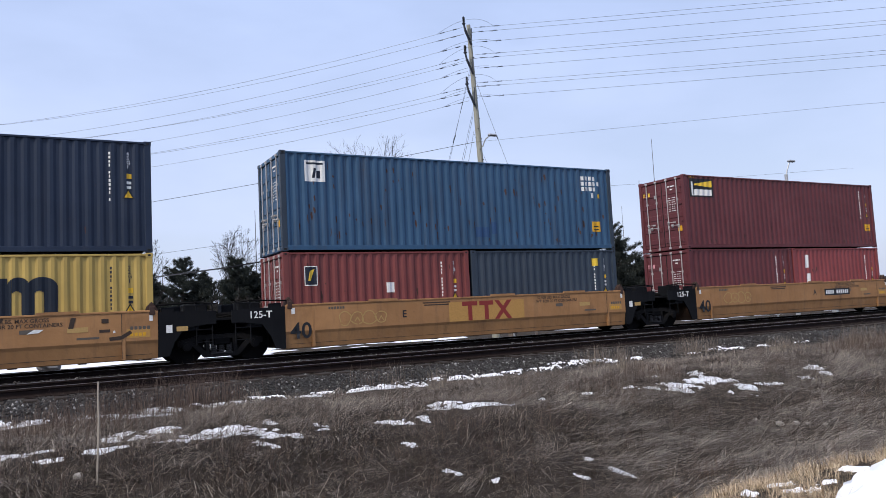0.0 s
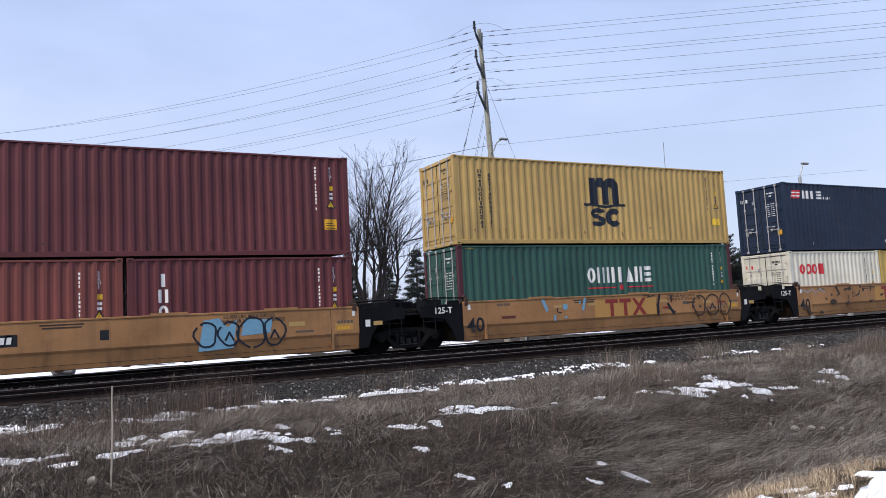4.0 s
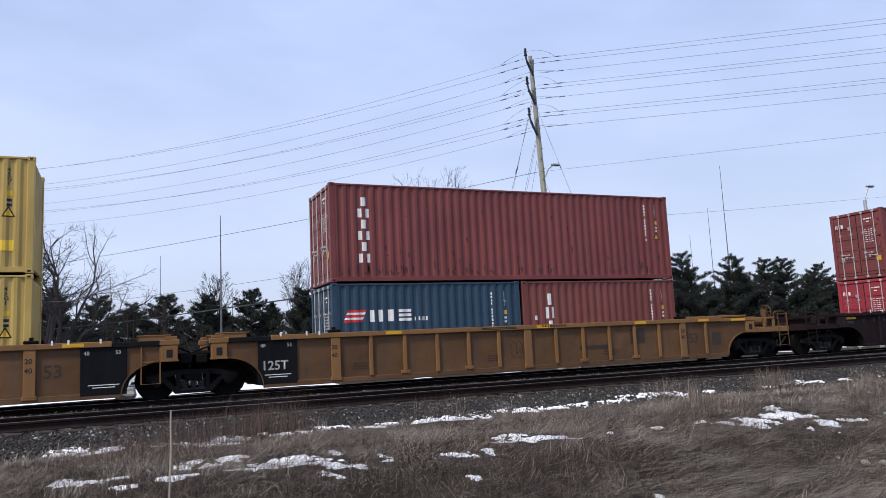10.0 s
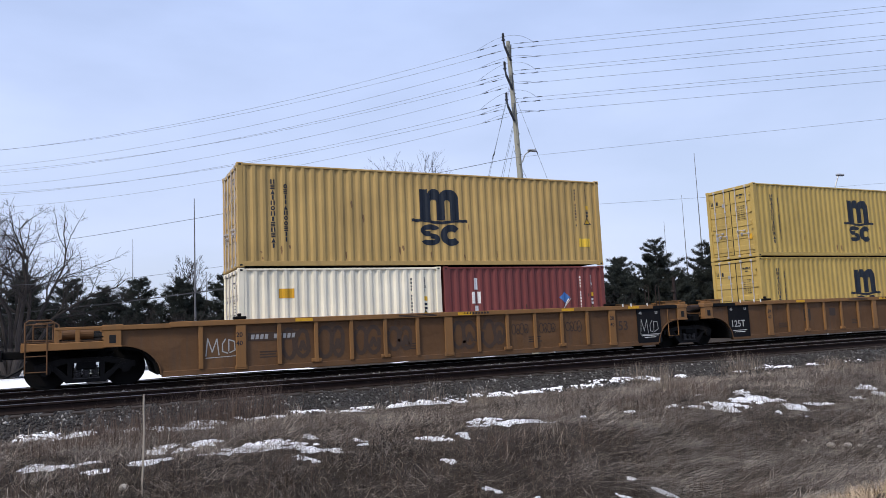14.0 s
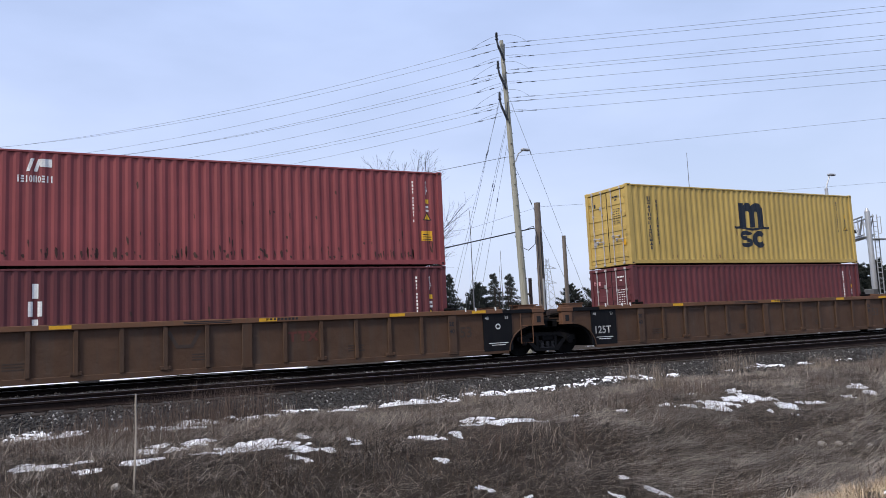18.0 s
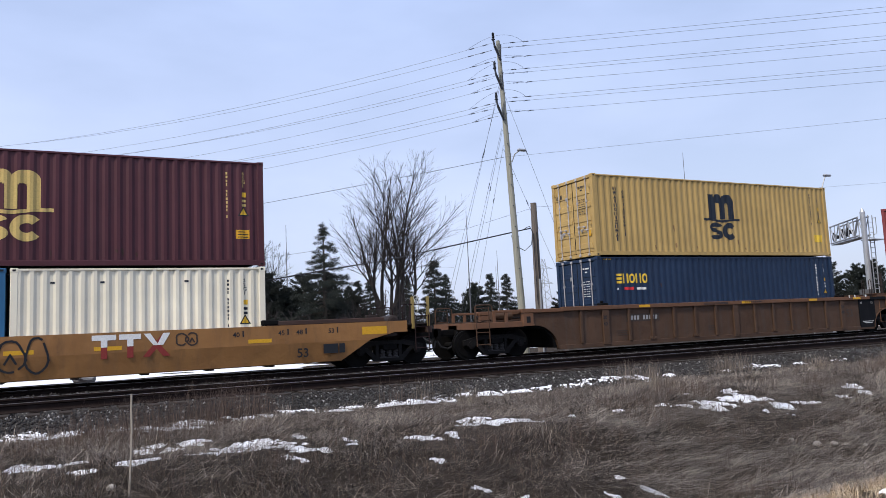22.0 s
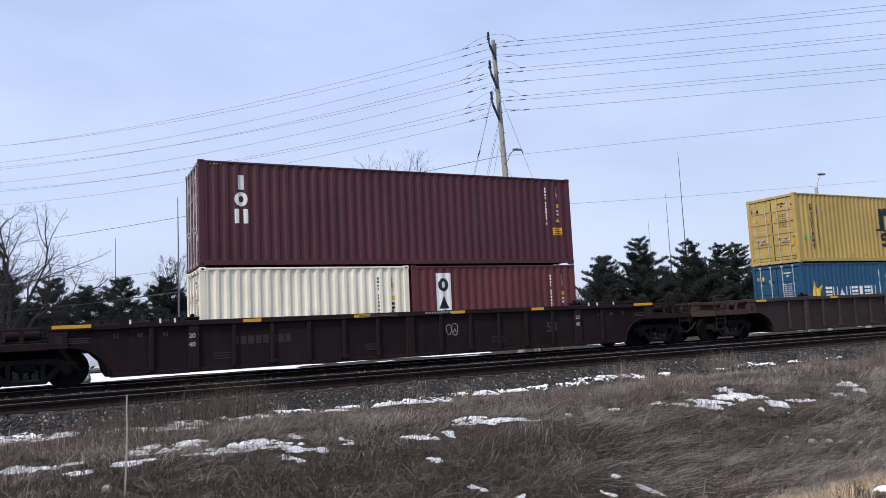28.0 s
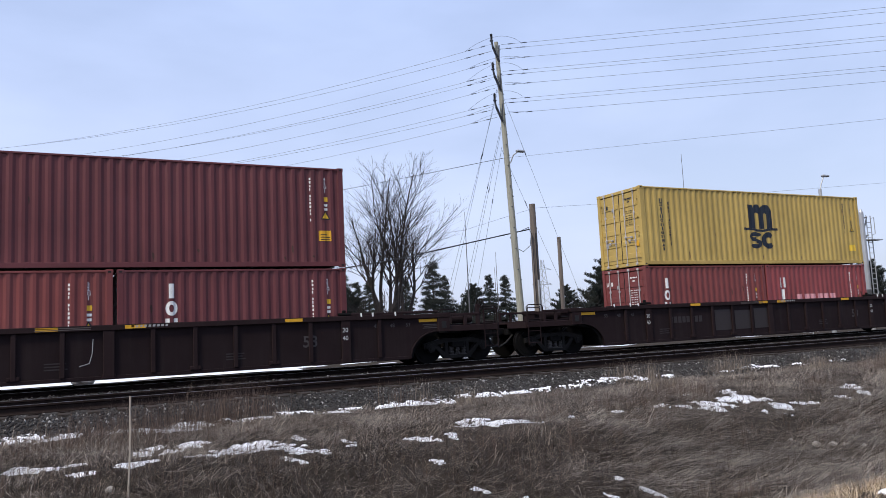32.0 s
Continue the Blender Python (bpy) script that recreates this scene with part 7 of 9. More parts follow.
    for i, (cx, cy, lx, ly, tn) in enumerate(ditch):
        snow_patch(cx, cy, lx * 1.2, ly, 80 + i, 0.0, tn, "scrap of old snow low in the ditch", "snow_patch", 1.9)
    for i, (cx, cy, lx, ly, tn) in enumerate(west[8:12] + east[2:6]):
        snow_patch(cx + r.gauss(0, 0.35), cy + r.gauss(0, 0.25), r.uniform(0.08, 0.22), r.uniform(0.04, 0.08), 300 + i, 0.012, r.uniform(-1.2, 0.3), "small scrap of old snow on dead grass", "snow_patch", 0.9)
    near = [(5.16, 4.9, 1.3, 0.14, -1.87), (5.4, 5.1, 0.6, 0.22, -2.0), (5.0, 4.95, 0.5, 0.2, -1.9), (5.5, 4.6, 0.35, 0.14, -2.0), (6.06, 4.8, 0.25, 0.18, -1.2), (5.7, 4.33, 0.3, 0.18, -0.4), (6.12, 4.33, 0.28, 0.1, -0.5), (6.8, 4.43, 0.35, 0.2, -1.4)]
    for i, (cx, cy, lx, ly, tn) in enumerate(near):
        snow_patch(cx, cy, lx * 1.1, ly * 0.55, 60 + i, 0.015, tn, "patch of snow among straw on the near bank", "snow_patch", 1.5)
    snow_patch(6.55, 3.62, 3.0, 1.0, 90, 0.31, 0.12, "ploughed bank of clean snow beside the ditch", "snow_bank", 0.14)
    # thin snow cover behind the tracks
    xs = spread([(-150, -10, 10), (-10, 80, 0.5), (80, 320, 10)])
    ys = spread([(38.2, 46, 0.6), (46, 100, 3.0)])
    vs = [(x, y + (2.6 * noise.noise(Vector((x * 0.13, 7.0, 1.0))) * max(0.0, 1 - abs(y - 41.2) / 5.0)), max(ground_z(x, y), -0.84) + 0.03 + 0.05 * noise.noise(Vector((x * 0.3, y * 0.5, 4)))) for y in ys for x in xs]
    bare = lambda x, y: -0.4 if y > 60 else (-0.75 if x < 0.265 * y else (0.6 if y < 41 else 0.0) if x < 0.385 * y else (0.15 if x < 0.55 * y else 0.6) if y < 41 else (0.0 if x < 0.55 * y else 0.3))
    nx = len(xs)
    fs = [(j * nx + i, j * nx + i + 1, (j + 1) * nx + i + 1, (j + 1) * nx + i) for j in range(len(ys) - 1) for i in range(nx - 1)
          if noise.noise(Vector((xs[i] * 0.16, ys[j] * 0.5, 2.0))) + 0.5 * noise.noise(Vector((xs[i] * 0.5, ys[j] * 0.9, 5.0))) > bare(xs[i], ys[j])]
    s = part("snow_cover", np_mesh("snow_cover", vs, fs, 4), SNOW)
    s.data.shade_smooth()
    tagged(s, "thin sheet of snow on the field behind the tracks", "snow", kind="structure")


build_snow()


# ---- dead grass ----
def blades(name, label, base, ang, lean, length, width, mat, droop=0.5, low=0.55):
    """Curved blades: arrays of foot points, headings, leans from upright, lengths and widths."""
    # few blades stand through the snow
    ci, cj = np.clip(((base[:, 0] + 4) / 0.05).astype(int), 0, 699), np.clip(((base[:, 1] - 2) / 0.05).astype(int), 0, 299)
    ok = ~SNOW_CELLS[ci, cj] | (np.random.default_rng(len(base)).random(len(base)) < 0.25)
    base, ang, lean, length, width = base[ok], ang[ok], lean[ok], length[ok], width[ok]
    n = len(base)
    if low:
        length = length * (1 - low * np.clip((base[:, 1] - 12.9) / 0.5, 0, 1) * np.clip((base[:, 0] - 3.5) / 1.5, 0.25, 1))
    hx, hy = np.cos(ang), np.sin(ang)
    sl, cl = np.sin(lean), np.cos(lean)
    l2 = np.minimum(lean + droop, 1.75)
    mid = base + np.stack([hx * sl, hy * sl, cl], 1) * (length * 0.55)[:, None]
    tip = mid + np.stack([hx * np.sin(l2), hy * np.sin(l2), np.cos(l2)], 1) * (length * 0.45)[:, None]
    tip[:, 2] = np.maximum(tip[:, 2], base[:, 2] - 0.12)
    wv = np.stack([-hy, hx, np.zeros(n)], 1) * (width / 2)[:, None]
    v = np.stack([base - wv, base + wv, mid - wv * 0.8, mid + wv * 0.8, tip], 1).reshape(-1, 3)
    o = (np.arange(n) * 5)[:, None, None]
    f = (np.array([[0, 1, 3], [0, 3, 2], [2, 3, 4]])[None] + o).reshape(-1, 3)
    ob = part(name, np_mesh(name, v, f, 3), mat)
    return tagged(ob, label, "grass", kind="stuff")


def field(x, y, s, o):
    """A smooth pseudo-random field for arrays, -1 to 1."""
    return np.sin(x * s + 1.7 * np.sin(y * s * 0.8 + o)) * np.cos(y * s * 1.3 + 1.3 * np.sin(x * s * 0.7 + o * 2.1))


DEAD = island("dead_grass", [(0.008, 0.006, 0.006), (0.020, 0.016, 0.014), (0.070, 0.056, 0.048), (0.010, 0.008, 0.008), (0.200, 0.165, 0.138), (0.045, 0.036, 0.031), (0.40, 0.335, 0.27), (0.024, 0.019, 0.017), (0.13, 0.105, 0.088)])
COMBED = island("combed_grass", [(0.13, 0.108, 0.090), (0.25, 0.215, 0.182), (0.36, 0.315, 0.27), (0.06, 0.050, 0.043), (0.52, 0.46, 0.39), (0.30, 0.255, 0.213)])
PALE = island("pale_grass", [(0.07, 0.055, 0.045), (0.24, 0.195, 0.158), (0.12, 0.096, 0.078), (0.40, 0.333, 0.27), (0.04, 0.032, 0.028)])
STRAW = island("straw_grass", [(0.34, 0.245, 0.15), (0.52, 0.40, 0.265), (0.42, 0.305, 0.185), (0.64, 0.52, 0.37), (0.20, 0.145, 0.095), (0.10, 0.075, 0.055)])
WEED = island("weed_stalks", [(0.055, 0.038, 0.032), (0.10, 0.071, 0.058), (0.16, 0.120, 0.096), (0.075, 0.051, 0.042)])


def build_grass():
    rng = np.random.default_rng(7)

    def pts(n, x0, x1, y0, y1, bias=1.0):
        x = x0 + (x1 - x0) * rng.random(n) ** bias
        y = rng.uniform(y0, y1, n)
        return x, y

    # matted turf over the whole bank
    xa, ya = pts(300000, -3.5, 20, 5.4, 14.4)
    xb, yb = pts(36000, 21, 58, 6.6, 14.4, 1.3)
    x, y = np.concatenate([xa, xb]), np.concatenate([ya, yb])
    keep = rng.random(len(x)) < 0.50 + 0.5 * field(x, y, 1.9, 0.4)
    x, y = x[keep], y[keep]
    n = len(x)
    base = np.stack([x, y, ground_np(x, y) - 0.01], 1)
    ang = rng.uniform(0, 6.28, n)
    lean = np.clip(rng.normal(1.15, 0.36, n) + 0.18 * (y > 11), 0.05, 1.52)
    length = rng.uniform(0.08, 0.28, n) * (1 + 0.35 * field(x, y, 1.1, 5.0))
    blades("bank_grass", "grey-brown matted dead grass on the ditch bank", base, ang, lean, length, rng.uniform(0.0025, 0.0065, n), DEAD)
    # tufts of long fallen strands, each combed its own way
    sw = 5200
    cx, cy = rng.uniform(-3.5, 24, sw), rng.uniform(5.8, 14.1, sw)
    m = 26
    flat = (cy > 10.6).astype(float)
    sa = np.where(flat > 0, 0.15 + 0.9 * field(cx, cy, 0.8, 1.0), -0.25 + 1.3 * field(cx, cy, 0.8, 4.0)) + rng.normal(0, 0.6, sw) + np.where(rng.random(sw) < 0.2, 2.6, 0.0)
    # towards the east the slope's strands all hang down the bank
    east = (cx + 1.2 * field(cx, cy, 1.1, 2.0) > 7.0) & (cy < 10.8)
    sa = np.where(east, -0.55 + 0.35 * field(cx, cy, 0.7, 4.0) + rng.normal(0, 0.22, sw), sa)
    spread_s = rng.uniform(0.06, 0.26, sw)
    x = np.repeat(cx, m) + rng.normal(0, 1, sw * m) * np.repeat(spread_s, m) * 1.5
    y = np.clip(np.repeat(cy, m) + rng.normal(0, 1, sw * m) * np.repeat(spread_s, m), 5.6, 14.3)
    n = len(x)
    base = np.stack([x, y, ground_np(x, y) + rng.uniform(0.02, 0.07, n)], 1)
    ang = np.repeat(sa, m) + rng.normal(0, 0.34, n)
    lean = np.clip(np.repeat(rng.normal(1.32, 0.22, sw) + 0.12 * east, m) + rng.normal(0, 0.14, n), 0.2, 1.5)
    length = np.repeat(rng.uniform(0.18, 0.55, sw) * np.where(east, 1.4, 1.0), m) * rng.uniform(0.7, 1.2, n)
    wide = rng.uniform(0.0025, 0.0065, n)
    dim = np.repeat(rng.random(sw) < np.where(cy < 10.8, np.where(east, 0.38, 0.84), 0.74), m)
    blades("fallen_grass", "long fallen strands of dark dead grass", base[dim], ang[dim], lean[dim], length[dim], wide[dim], DEAD, 0.6)
    dim = ~dim
    blades("combed_grass", "long combed strands of pale grey dead grass", base[dim], ang[dim], lean[dim], length[dim], wide[dim], COMBED, 0.6)
    # pale flattened grass on the level strip
    xa, ya = pts(13000, -3, 30, 10.5, 14.3)
    keep = field(xa, ya, 0.8, 3.3) > -0.25
    x, y = xa[keep], ya[keep]
    n = len(x)
    base = np.stack([x, y, ground_np(x, y) + 0.03], 1)
    blades("pale_grass", "pale flattened dead grass along the level strip", base, 0.1 + 0.9 * field(x, y, 0.9, 1.0) + rng.normal(0, 0.5, n), np.clip(rng.normal(1.38, 0.14, n), 0.9, 1.55), rng.uniform(0.2, 0.55, n), rng.uniform(0.004, 0.009, n), PALE, 0.3)
    # upright thin stalks in clusters
    cl = 1600
    cx, cy = -3 + 34 * rng.random(cl) ** 1.5, np.where(rng.random(cl) < 0.8, rng.uniform(6.3, 11.0, cl), rng.uniform(11.0, 14.5, cl))
    m = 20
    x = np.repeat(cx, m) + rng.normal(0, 0.18, cl * m)
    y = np.clip(np.repeat(cy, m) + rng.normal(0, 0.14, cl * m), 6.6, 14.75)
    n = len(x)
    base = np.stack([x, y, ground_np(x, y) - 0.01], 1)
    hgt = np.repeat(rng.uniform(0.10, 0.34, cl), m) * rng.uniform(0.6, 1.2, n)
    blades("dry_stalks", "thin upright dry stalks on the bank", base, rng.uniform(0, 6.28, n), np.abs(rng.normal(0.14, 0.16, n)), hgt, rng.uniform(0.003, 0.006, n), WEED, 0.25)
    # stands of thin brown weeds: place, spread, height
    weeds = [(2.15, 14.6, 0.3, 1.05), (2.75, 14.6, 0.35, 1.1), (3.25, 14.6, 0.22, 0.95), (1.3, 14.5, 0.5, 0.7), (2.2, 14.7, 0.45, 0.75), (0.3, 13.7, 0.5, 0.6), (0.2, 12.6, 0.5, 0.60), (0.9, 13.4, 0.5, 0.75), (1.6, 13.9, 0.45, 0.85), (2.3, 14.2, 0.5, 0.95), (3.0, 14.3, 0.35, 0.70), (1.2, 12.3, 0.5, 0.55), (-0.6, 12.4, 0.5, 0.50), (5.9, 14.3, 0.25, 0.75), (10.9, 11.3, 0.45, 0.55), (9.3, 11.0, 0.35, 0.40), (18.4, 11.6, 0.9, 0.60), (20.5, 11.8, 1.2, 0.75), (23.0, 12.0, 1.4, 0.80)]
    xs, ys, hs = [], [], []
    for a, b, w, h in weeds:
        k = int(640 * w)
        xs.append(a + rng.normal(0, w, k))
        ys.append(b + rng.normal(0, 0.28, k))
        hs.append(h * 0.95 * rng.uniform(0.3, 1.1, k))
    x, y, hgt = np.concatenate(xs), np.clip(np.concatenate(ys), 6, 14.9), np.concatenate(hs)
    n = len(x)
    base = np.stack([x, y, ground_np(x, y) - 0.01], 1)
    blades("brown_weeds", "stands of thin brown leafless weeds beside the ballast", base, rng.uniform(0, 6.28, n), np.abs(rng.normal(0.14, 0.14, n)), hgt, rng.uniform(0.003, 0.0055, n), WEED, 0.4, low=0)
    # tall tufts by the ballast
    tufts = [(6.6, 14.3, 0.5, 0.7), (7.0, 13.2, 0.5, 0.55), (12.2, 14.6, 0.8, 0.75), (13.0, 14.7, 0.6, 0.7), (15.4, 14.5, 0.7, 0.8), (16.2, 14.7, 0.6, 0.7),
             (11.4, 12.6, 1.0, 0.5), (19.5, 12.4, 1.6, 0.75), (22.0, 12.2, 2.0, 0.85), (25.0, 12.5, 2.2, 0.8), (17.5, 13.2, 1.2, 0.5)]
    xs, ys, hs = [], [], []
    for a, b, w, h in tufts:
        k = int(430 * w)
        xs.append(a + rng.normal(0, w * 0.35, k))
        ys.append(b + rng.normal(0, 0.16, k))
        hs.append(h * 0.95 * rng.uniform(0.35, 1.1, k))
    x, y, hgt = np.concatenate(xs), np.clip(np.concatenate(ys), 6, 14.95), np.concatenate(hs)
    n = len(x)
    base = np.stack([x, y, ground_np(x, y) - 0.01], 1)
    blades("tall_grass", "tall pale grass tufts beside the ballast", base, rng.uniform(0, 6.28, n), np.abs(rng.normal(0.16, 0.15, n)), hgt, rng.uniform(0.0025, 0.0055, n), PALE, 0.35, low=0)
    # straw clumps on the near bank
    cl = 640
    cx, cy = rng.uniform(3.8, 11.5, cl), rng.uniform(3.3, 5.5, cl)
    keep = cy < 5.32 - 0.20 * np.clip(cx - 5.6, 0, 3)
    cx, cy = cx[keep], cy[keep]
    m = 46
    x = np.repeat(cx, m) + rng.normal(0, 0.085, len(cx) * m)
    y = np.repeat(cy, m) + rng.normal(0, 0.06, len(cx) * m)
    n = len(x)
    base = np.stack([x, y, ground_np(x, y) - 0.01], 1)
    ang = np.repeat(rng.uniform(0, 6.28, len(cx)), m) + rng.normal(0, 0.9, n)
    blades("straw_grass", "bright straw-coloured dead grass on the near bank", base, ang, np.clip(np.repeat(rng.uniform(0.3, 1.1, len(cx)), m) + rng.normal(0, 0.25, n), 0.05, 1.4), rng.uniform(0.08, 0.24, n), rng.uniform(0.0025, 0.005, n), STRAW, 0.7)


build_grass()


def limb(g, p, d, length, r, depth, rnd, fork, up, wob, rmin=0.008):
    """Grows one bare limb that tapers to its tip, with side shoots that shorten towards it."""
    n = max(3, min(9, int(length / 0.5)))
    q, dd = Vector(p), Vector(d).normalized()
    roll = rnd.uniform(0, 6.28)
    for i in range(n):
        dd = (dd + Vector((rnd.gauss(0, wob), rnd.gauss(0, wob), rnd.gauss(0, wob * 0.6) + up * 0.10))).normalized()
        e = q + dd * (length / n)
        r0, r1 = max(rmin, r * (1 - 0.78 * i / n)), max(rmin * 0.8, r * (1 - 0.78 * (i + 1) / n))
        g.rod(q, e, r0, r1, 6 if r0 > 0.05 else 3, False)
        q = e
        u = (i + 1) / n
        if depth > 0 and (0.28 if depth > 2 else 0.12) < u < 0.99:
            for k in range(2 if rnd.random() < 0.75 else 1):
                roll += 2.4 + rnd.gauss(0, 0.5)
                side = dd.orthogonal().normalized()
                side = side * math.cos(roll) + dd.cross(side) * math.sin(roll)
                a = fork * rnd.uniform(0.7, 1.3)
                limb(g, q, dd * math.cos(a) + side * math.sin(a), length * (0.52 * (1 - u) + 0.20) * rnd.uniform(0.65, 1.2), r1 * 0.62, depth - 1, rnd, fork, up, wob * 1.1, rmin)


BARK = weathered("grey_bark", (0.046, 0.038, 0.033), 0.1, 0.4, 0.9)
TWIG = plain("twig_bark", (0.022, 0.018, 0.017), 0.9, 0, 0.3, 3.0)


def bare_tree(label, x, y, seed, stems, first, r, depth, fork, up, out, height, width, wob=0.10, z=-0.8, rmin=0.008, fan=False):
    x, y, width, height = x * 1.45, y * 1.45, width * 1.45, (height - 1.92) * 1.45 + 1.92
    t = thing("bare_tree", label, "tree", "leafless trees behind the tracks", at=pose(x, y, z))
    rnd = random.Random(seed)
    trunk, crown = Geo(), Geo()
    for k in range(stems):
        a = 2 * math.pi * k / stems + rnd.uniform(-0.5, 0.5)
        far = 1.0
        if fan:
            a, far = 2.4 * k, math.sqrt((k + 0.3) / stems)
        d = Vector((math.cos(a) * out * far * rnd.uniform(0.6, 1.2), math.sin(a) * out * far, 1.0)).normalized()
        p0 = Vector((math.cos(a) * 0.12 * (stems > 1), math.sin(a) * 0.12 * (stems > 1), -0.1))
        p1 = p0 + d * first * 0.22
        trunk.rod(p0, p1, r * 1.2, r, 8)
        limb(crown, p1, d, first * rnd.uniform(0.75, 1.05) * (1.25 - 0.45 * far if fan else 1.0), r, depth, rnd, fork, up, wob, rmin)
    zs = [v[2] for v in crown.v]
    xs = sorted(v[0] for v in crown.v)
    kz, kx = height / max(zs), width / (xs[int(len(xs) * 0.985)] - xs[int(len(xs) * 0.015)])
    for g in (trunk, crown):
        g.v = [(a * kx, b * kx, c * kz) for a, b, c in g.v]
    part("trunk", trunk, BARK, t)
    tagged(part("crown", crown, TWIG, t, "bare twigs and limbs"), kind="stuff")
    return t


def needles(name, pts, dirs, rng, per, ln, wd, parent, mat):
    """A crown of needle blades: per blades round each point of a twig."""
    n = len(pts)
    P = np.repeat(pts, per, 0) + rng.normal(0, 0.05, (n * per, 3))
    D = np.repeat(dirs, per, 0) * 0.55 + rng.normal(0, 0.75, (n * per, 3))
    D /= np.linalg.norm(D, axis=1)[:, None]
    L = rng.uniform(0.6, 1.2, n * per)[:, None] * ln
    side = np.cross(D, rng.normal(0, 1, (n * per, 3)))
    side /= np.linalg.norm(side, axis=1)[:, None] + 1e-9
    w = side * wd / 2
    v = np.stack([P - w, P + w, P + D * L], 1).reshape(-1, 3)
    f = np.arange(n * per * 3).reshape(-1, 3)
    return part(name, np_mesh(name, v, f, 3), mat, parent, "dark green needles in loose tufts")


NEEDLE = island("needle_green", [(0.016, 0.020, 0.018), (0.030, 0.036, 0.031), (0.021, 0.026, 0.024), (0.058, 0.064, 0.053), (0.017, 0.022, 0.020)], 0.85)


def conifer(kind, height, seed, label):
    """kind: spruce (drooping tiers, slender) or pine (upturned tufted limbs, broad)."""
    t = thing("conifer", label, "tree", "evergreens behind the tracks")
    rnd = random.Random(seed)
    rng = np.random.default_rng(seed)
    H = height
    trunk, limbs = Geo(), Geo()
    trunk.rod((0, 0, -0.1), (0, 0, H * 0.55), H * 0.019, H * 0.012, 8, False).rod((0, 0, H * 0.55), (0, 0, H), H * 0.012, 0.012, 6, False)
    pts, dirs = [], []
    spruce = kind == "spruce"
    z = H * (0.06 if spruce else 0.10)
    while z < H * 0.985:
        q = z / H
        wmax = (H * (0.46 if H > 7 else 0.34) * (1 - q) ** (1.1 if H > 7 else 0.8) + 0.08) if spruce else (H * 0.47 * max(0.0, 1 - q) ** 0.60 * (0.70 + 0.30 * min(1, q * 4)) + 0.08)
        k = (rnd.randint(4, 6) if H > 7 else rnd.randint(5, 7)) if spruce else rnd.randint(5, 7)
        a0 = rnd.uniform(0, 6.28)
        for i in range(k):
            a = a0 + 6.283 * i / k + rnd.gauss(0, 0.25)
            R = wmax * (rnd.uniform(0.35, 1.2) if spruce else rnd.uniform(0.4, 1.2))
            n = max(3, int(R / 0.13))
            zj = z + rnd.uniform(-0.045, 0.045) * H
            prev = Vector((0, 0, zj))
            for j in range(1, n + 1):
                u = j / n
                if spruce:
                    dz = -0.28 * R * u + 0.12 * R * u * u
                else:
                    dz = 0.04 * R * u + 0.28 * R * u * u
                e = Vector((math.cos(a) * R * u, math.sin(a) * R * u, zj + dz)) + Vector((rnd.gauss(0, 0.03), rnd.gauss(0, 0.03), rnd.gauss(0, 0.03)))
                limbs.rod(prev, e, max(0.006, 0.030 * (1 - u) * R), max(0.005, 0.030 * (1 - u) * R * 0.8), 3, False)
                d = (e - prev).normalized()
                if u > (0.2 if spruce else 0.22):
                    pts.append(e)
                    dirs.append(d)
                    for s in (-1, 1):
                        sd = (d + Vector((-math.sin(a), math.cos(a), 0)) * s * 0.9 + Vector((0, 0, -0.2 if spruce else 0.45))).normalized()
                        ln = R * 0.30 * (1.1 - u) + 0.08
                        m = 2 if ln < 0.22 else 3
                        for w in range(1, m + 1):
                            pts.append(e + sd * ln * w / m)
                            dirs.append(sd)
                prev = e
        z += H * (0.043 if spruce else 0.050) * rnd.uniform(0.8, 1.25)
    for j in range(4):
        pts.append(Vector((0, 0, H * (0.94 + 0.02 * j))))
        dirs.append(Vector((0, 0, 1)))
    part("trunk", trunk, BARK, t)
    tagged(part("branchwork", limbs, BARK, t), kind="stuff")
    needles("crown", np.array([tuple(p) for p in pts]), np.array([tuple(d) for d in dirs]), rng, (20 if H > 7 else 26) if spruce else 26, 0.12 if spruce else 0.14, 0.014 if spruce else 0.018, t, NEEDLE)["kind"] = "stuff"
    return t


FAR = 1.45          # the tree line stands behind the road


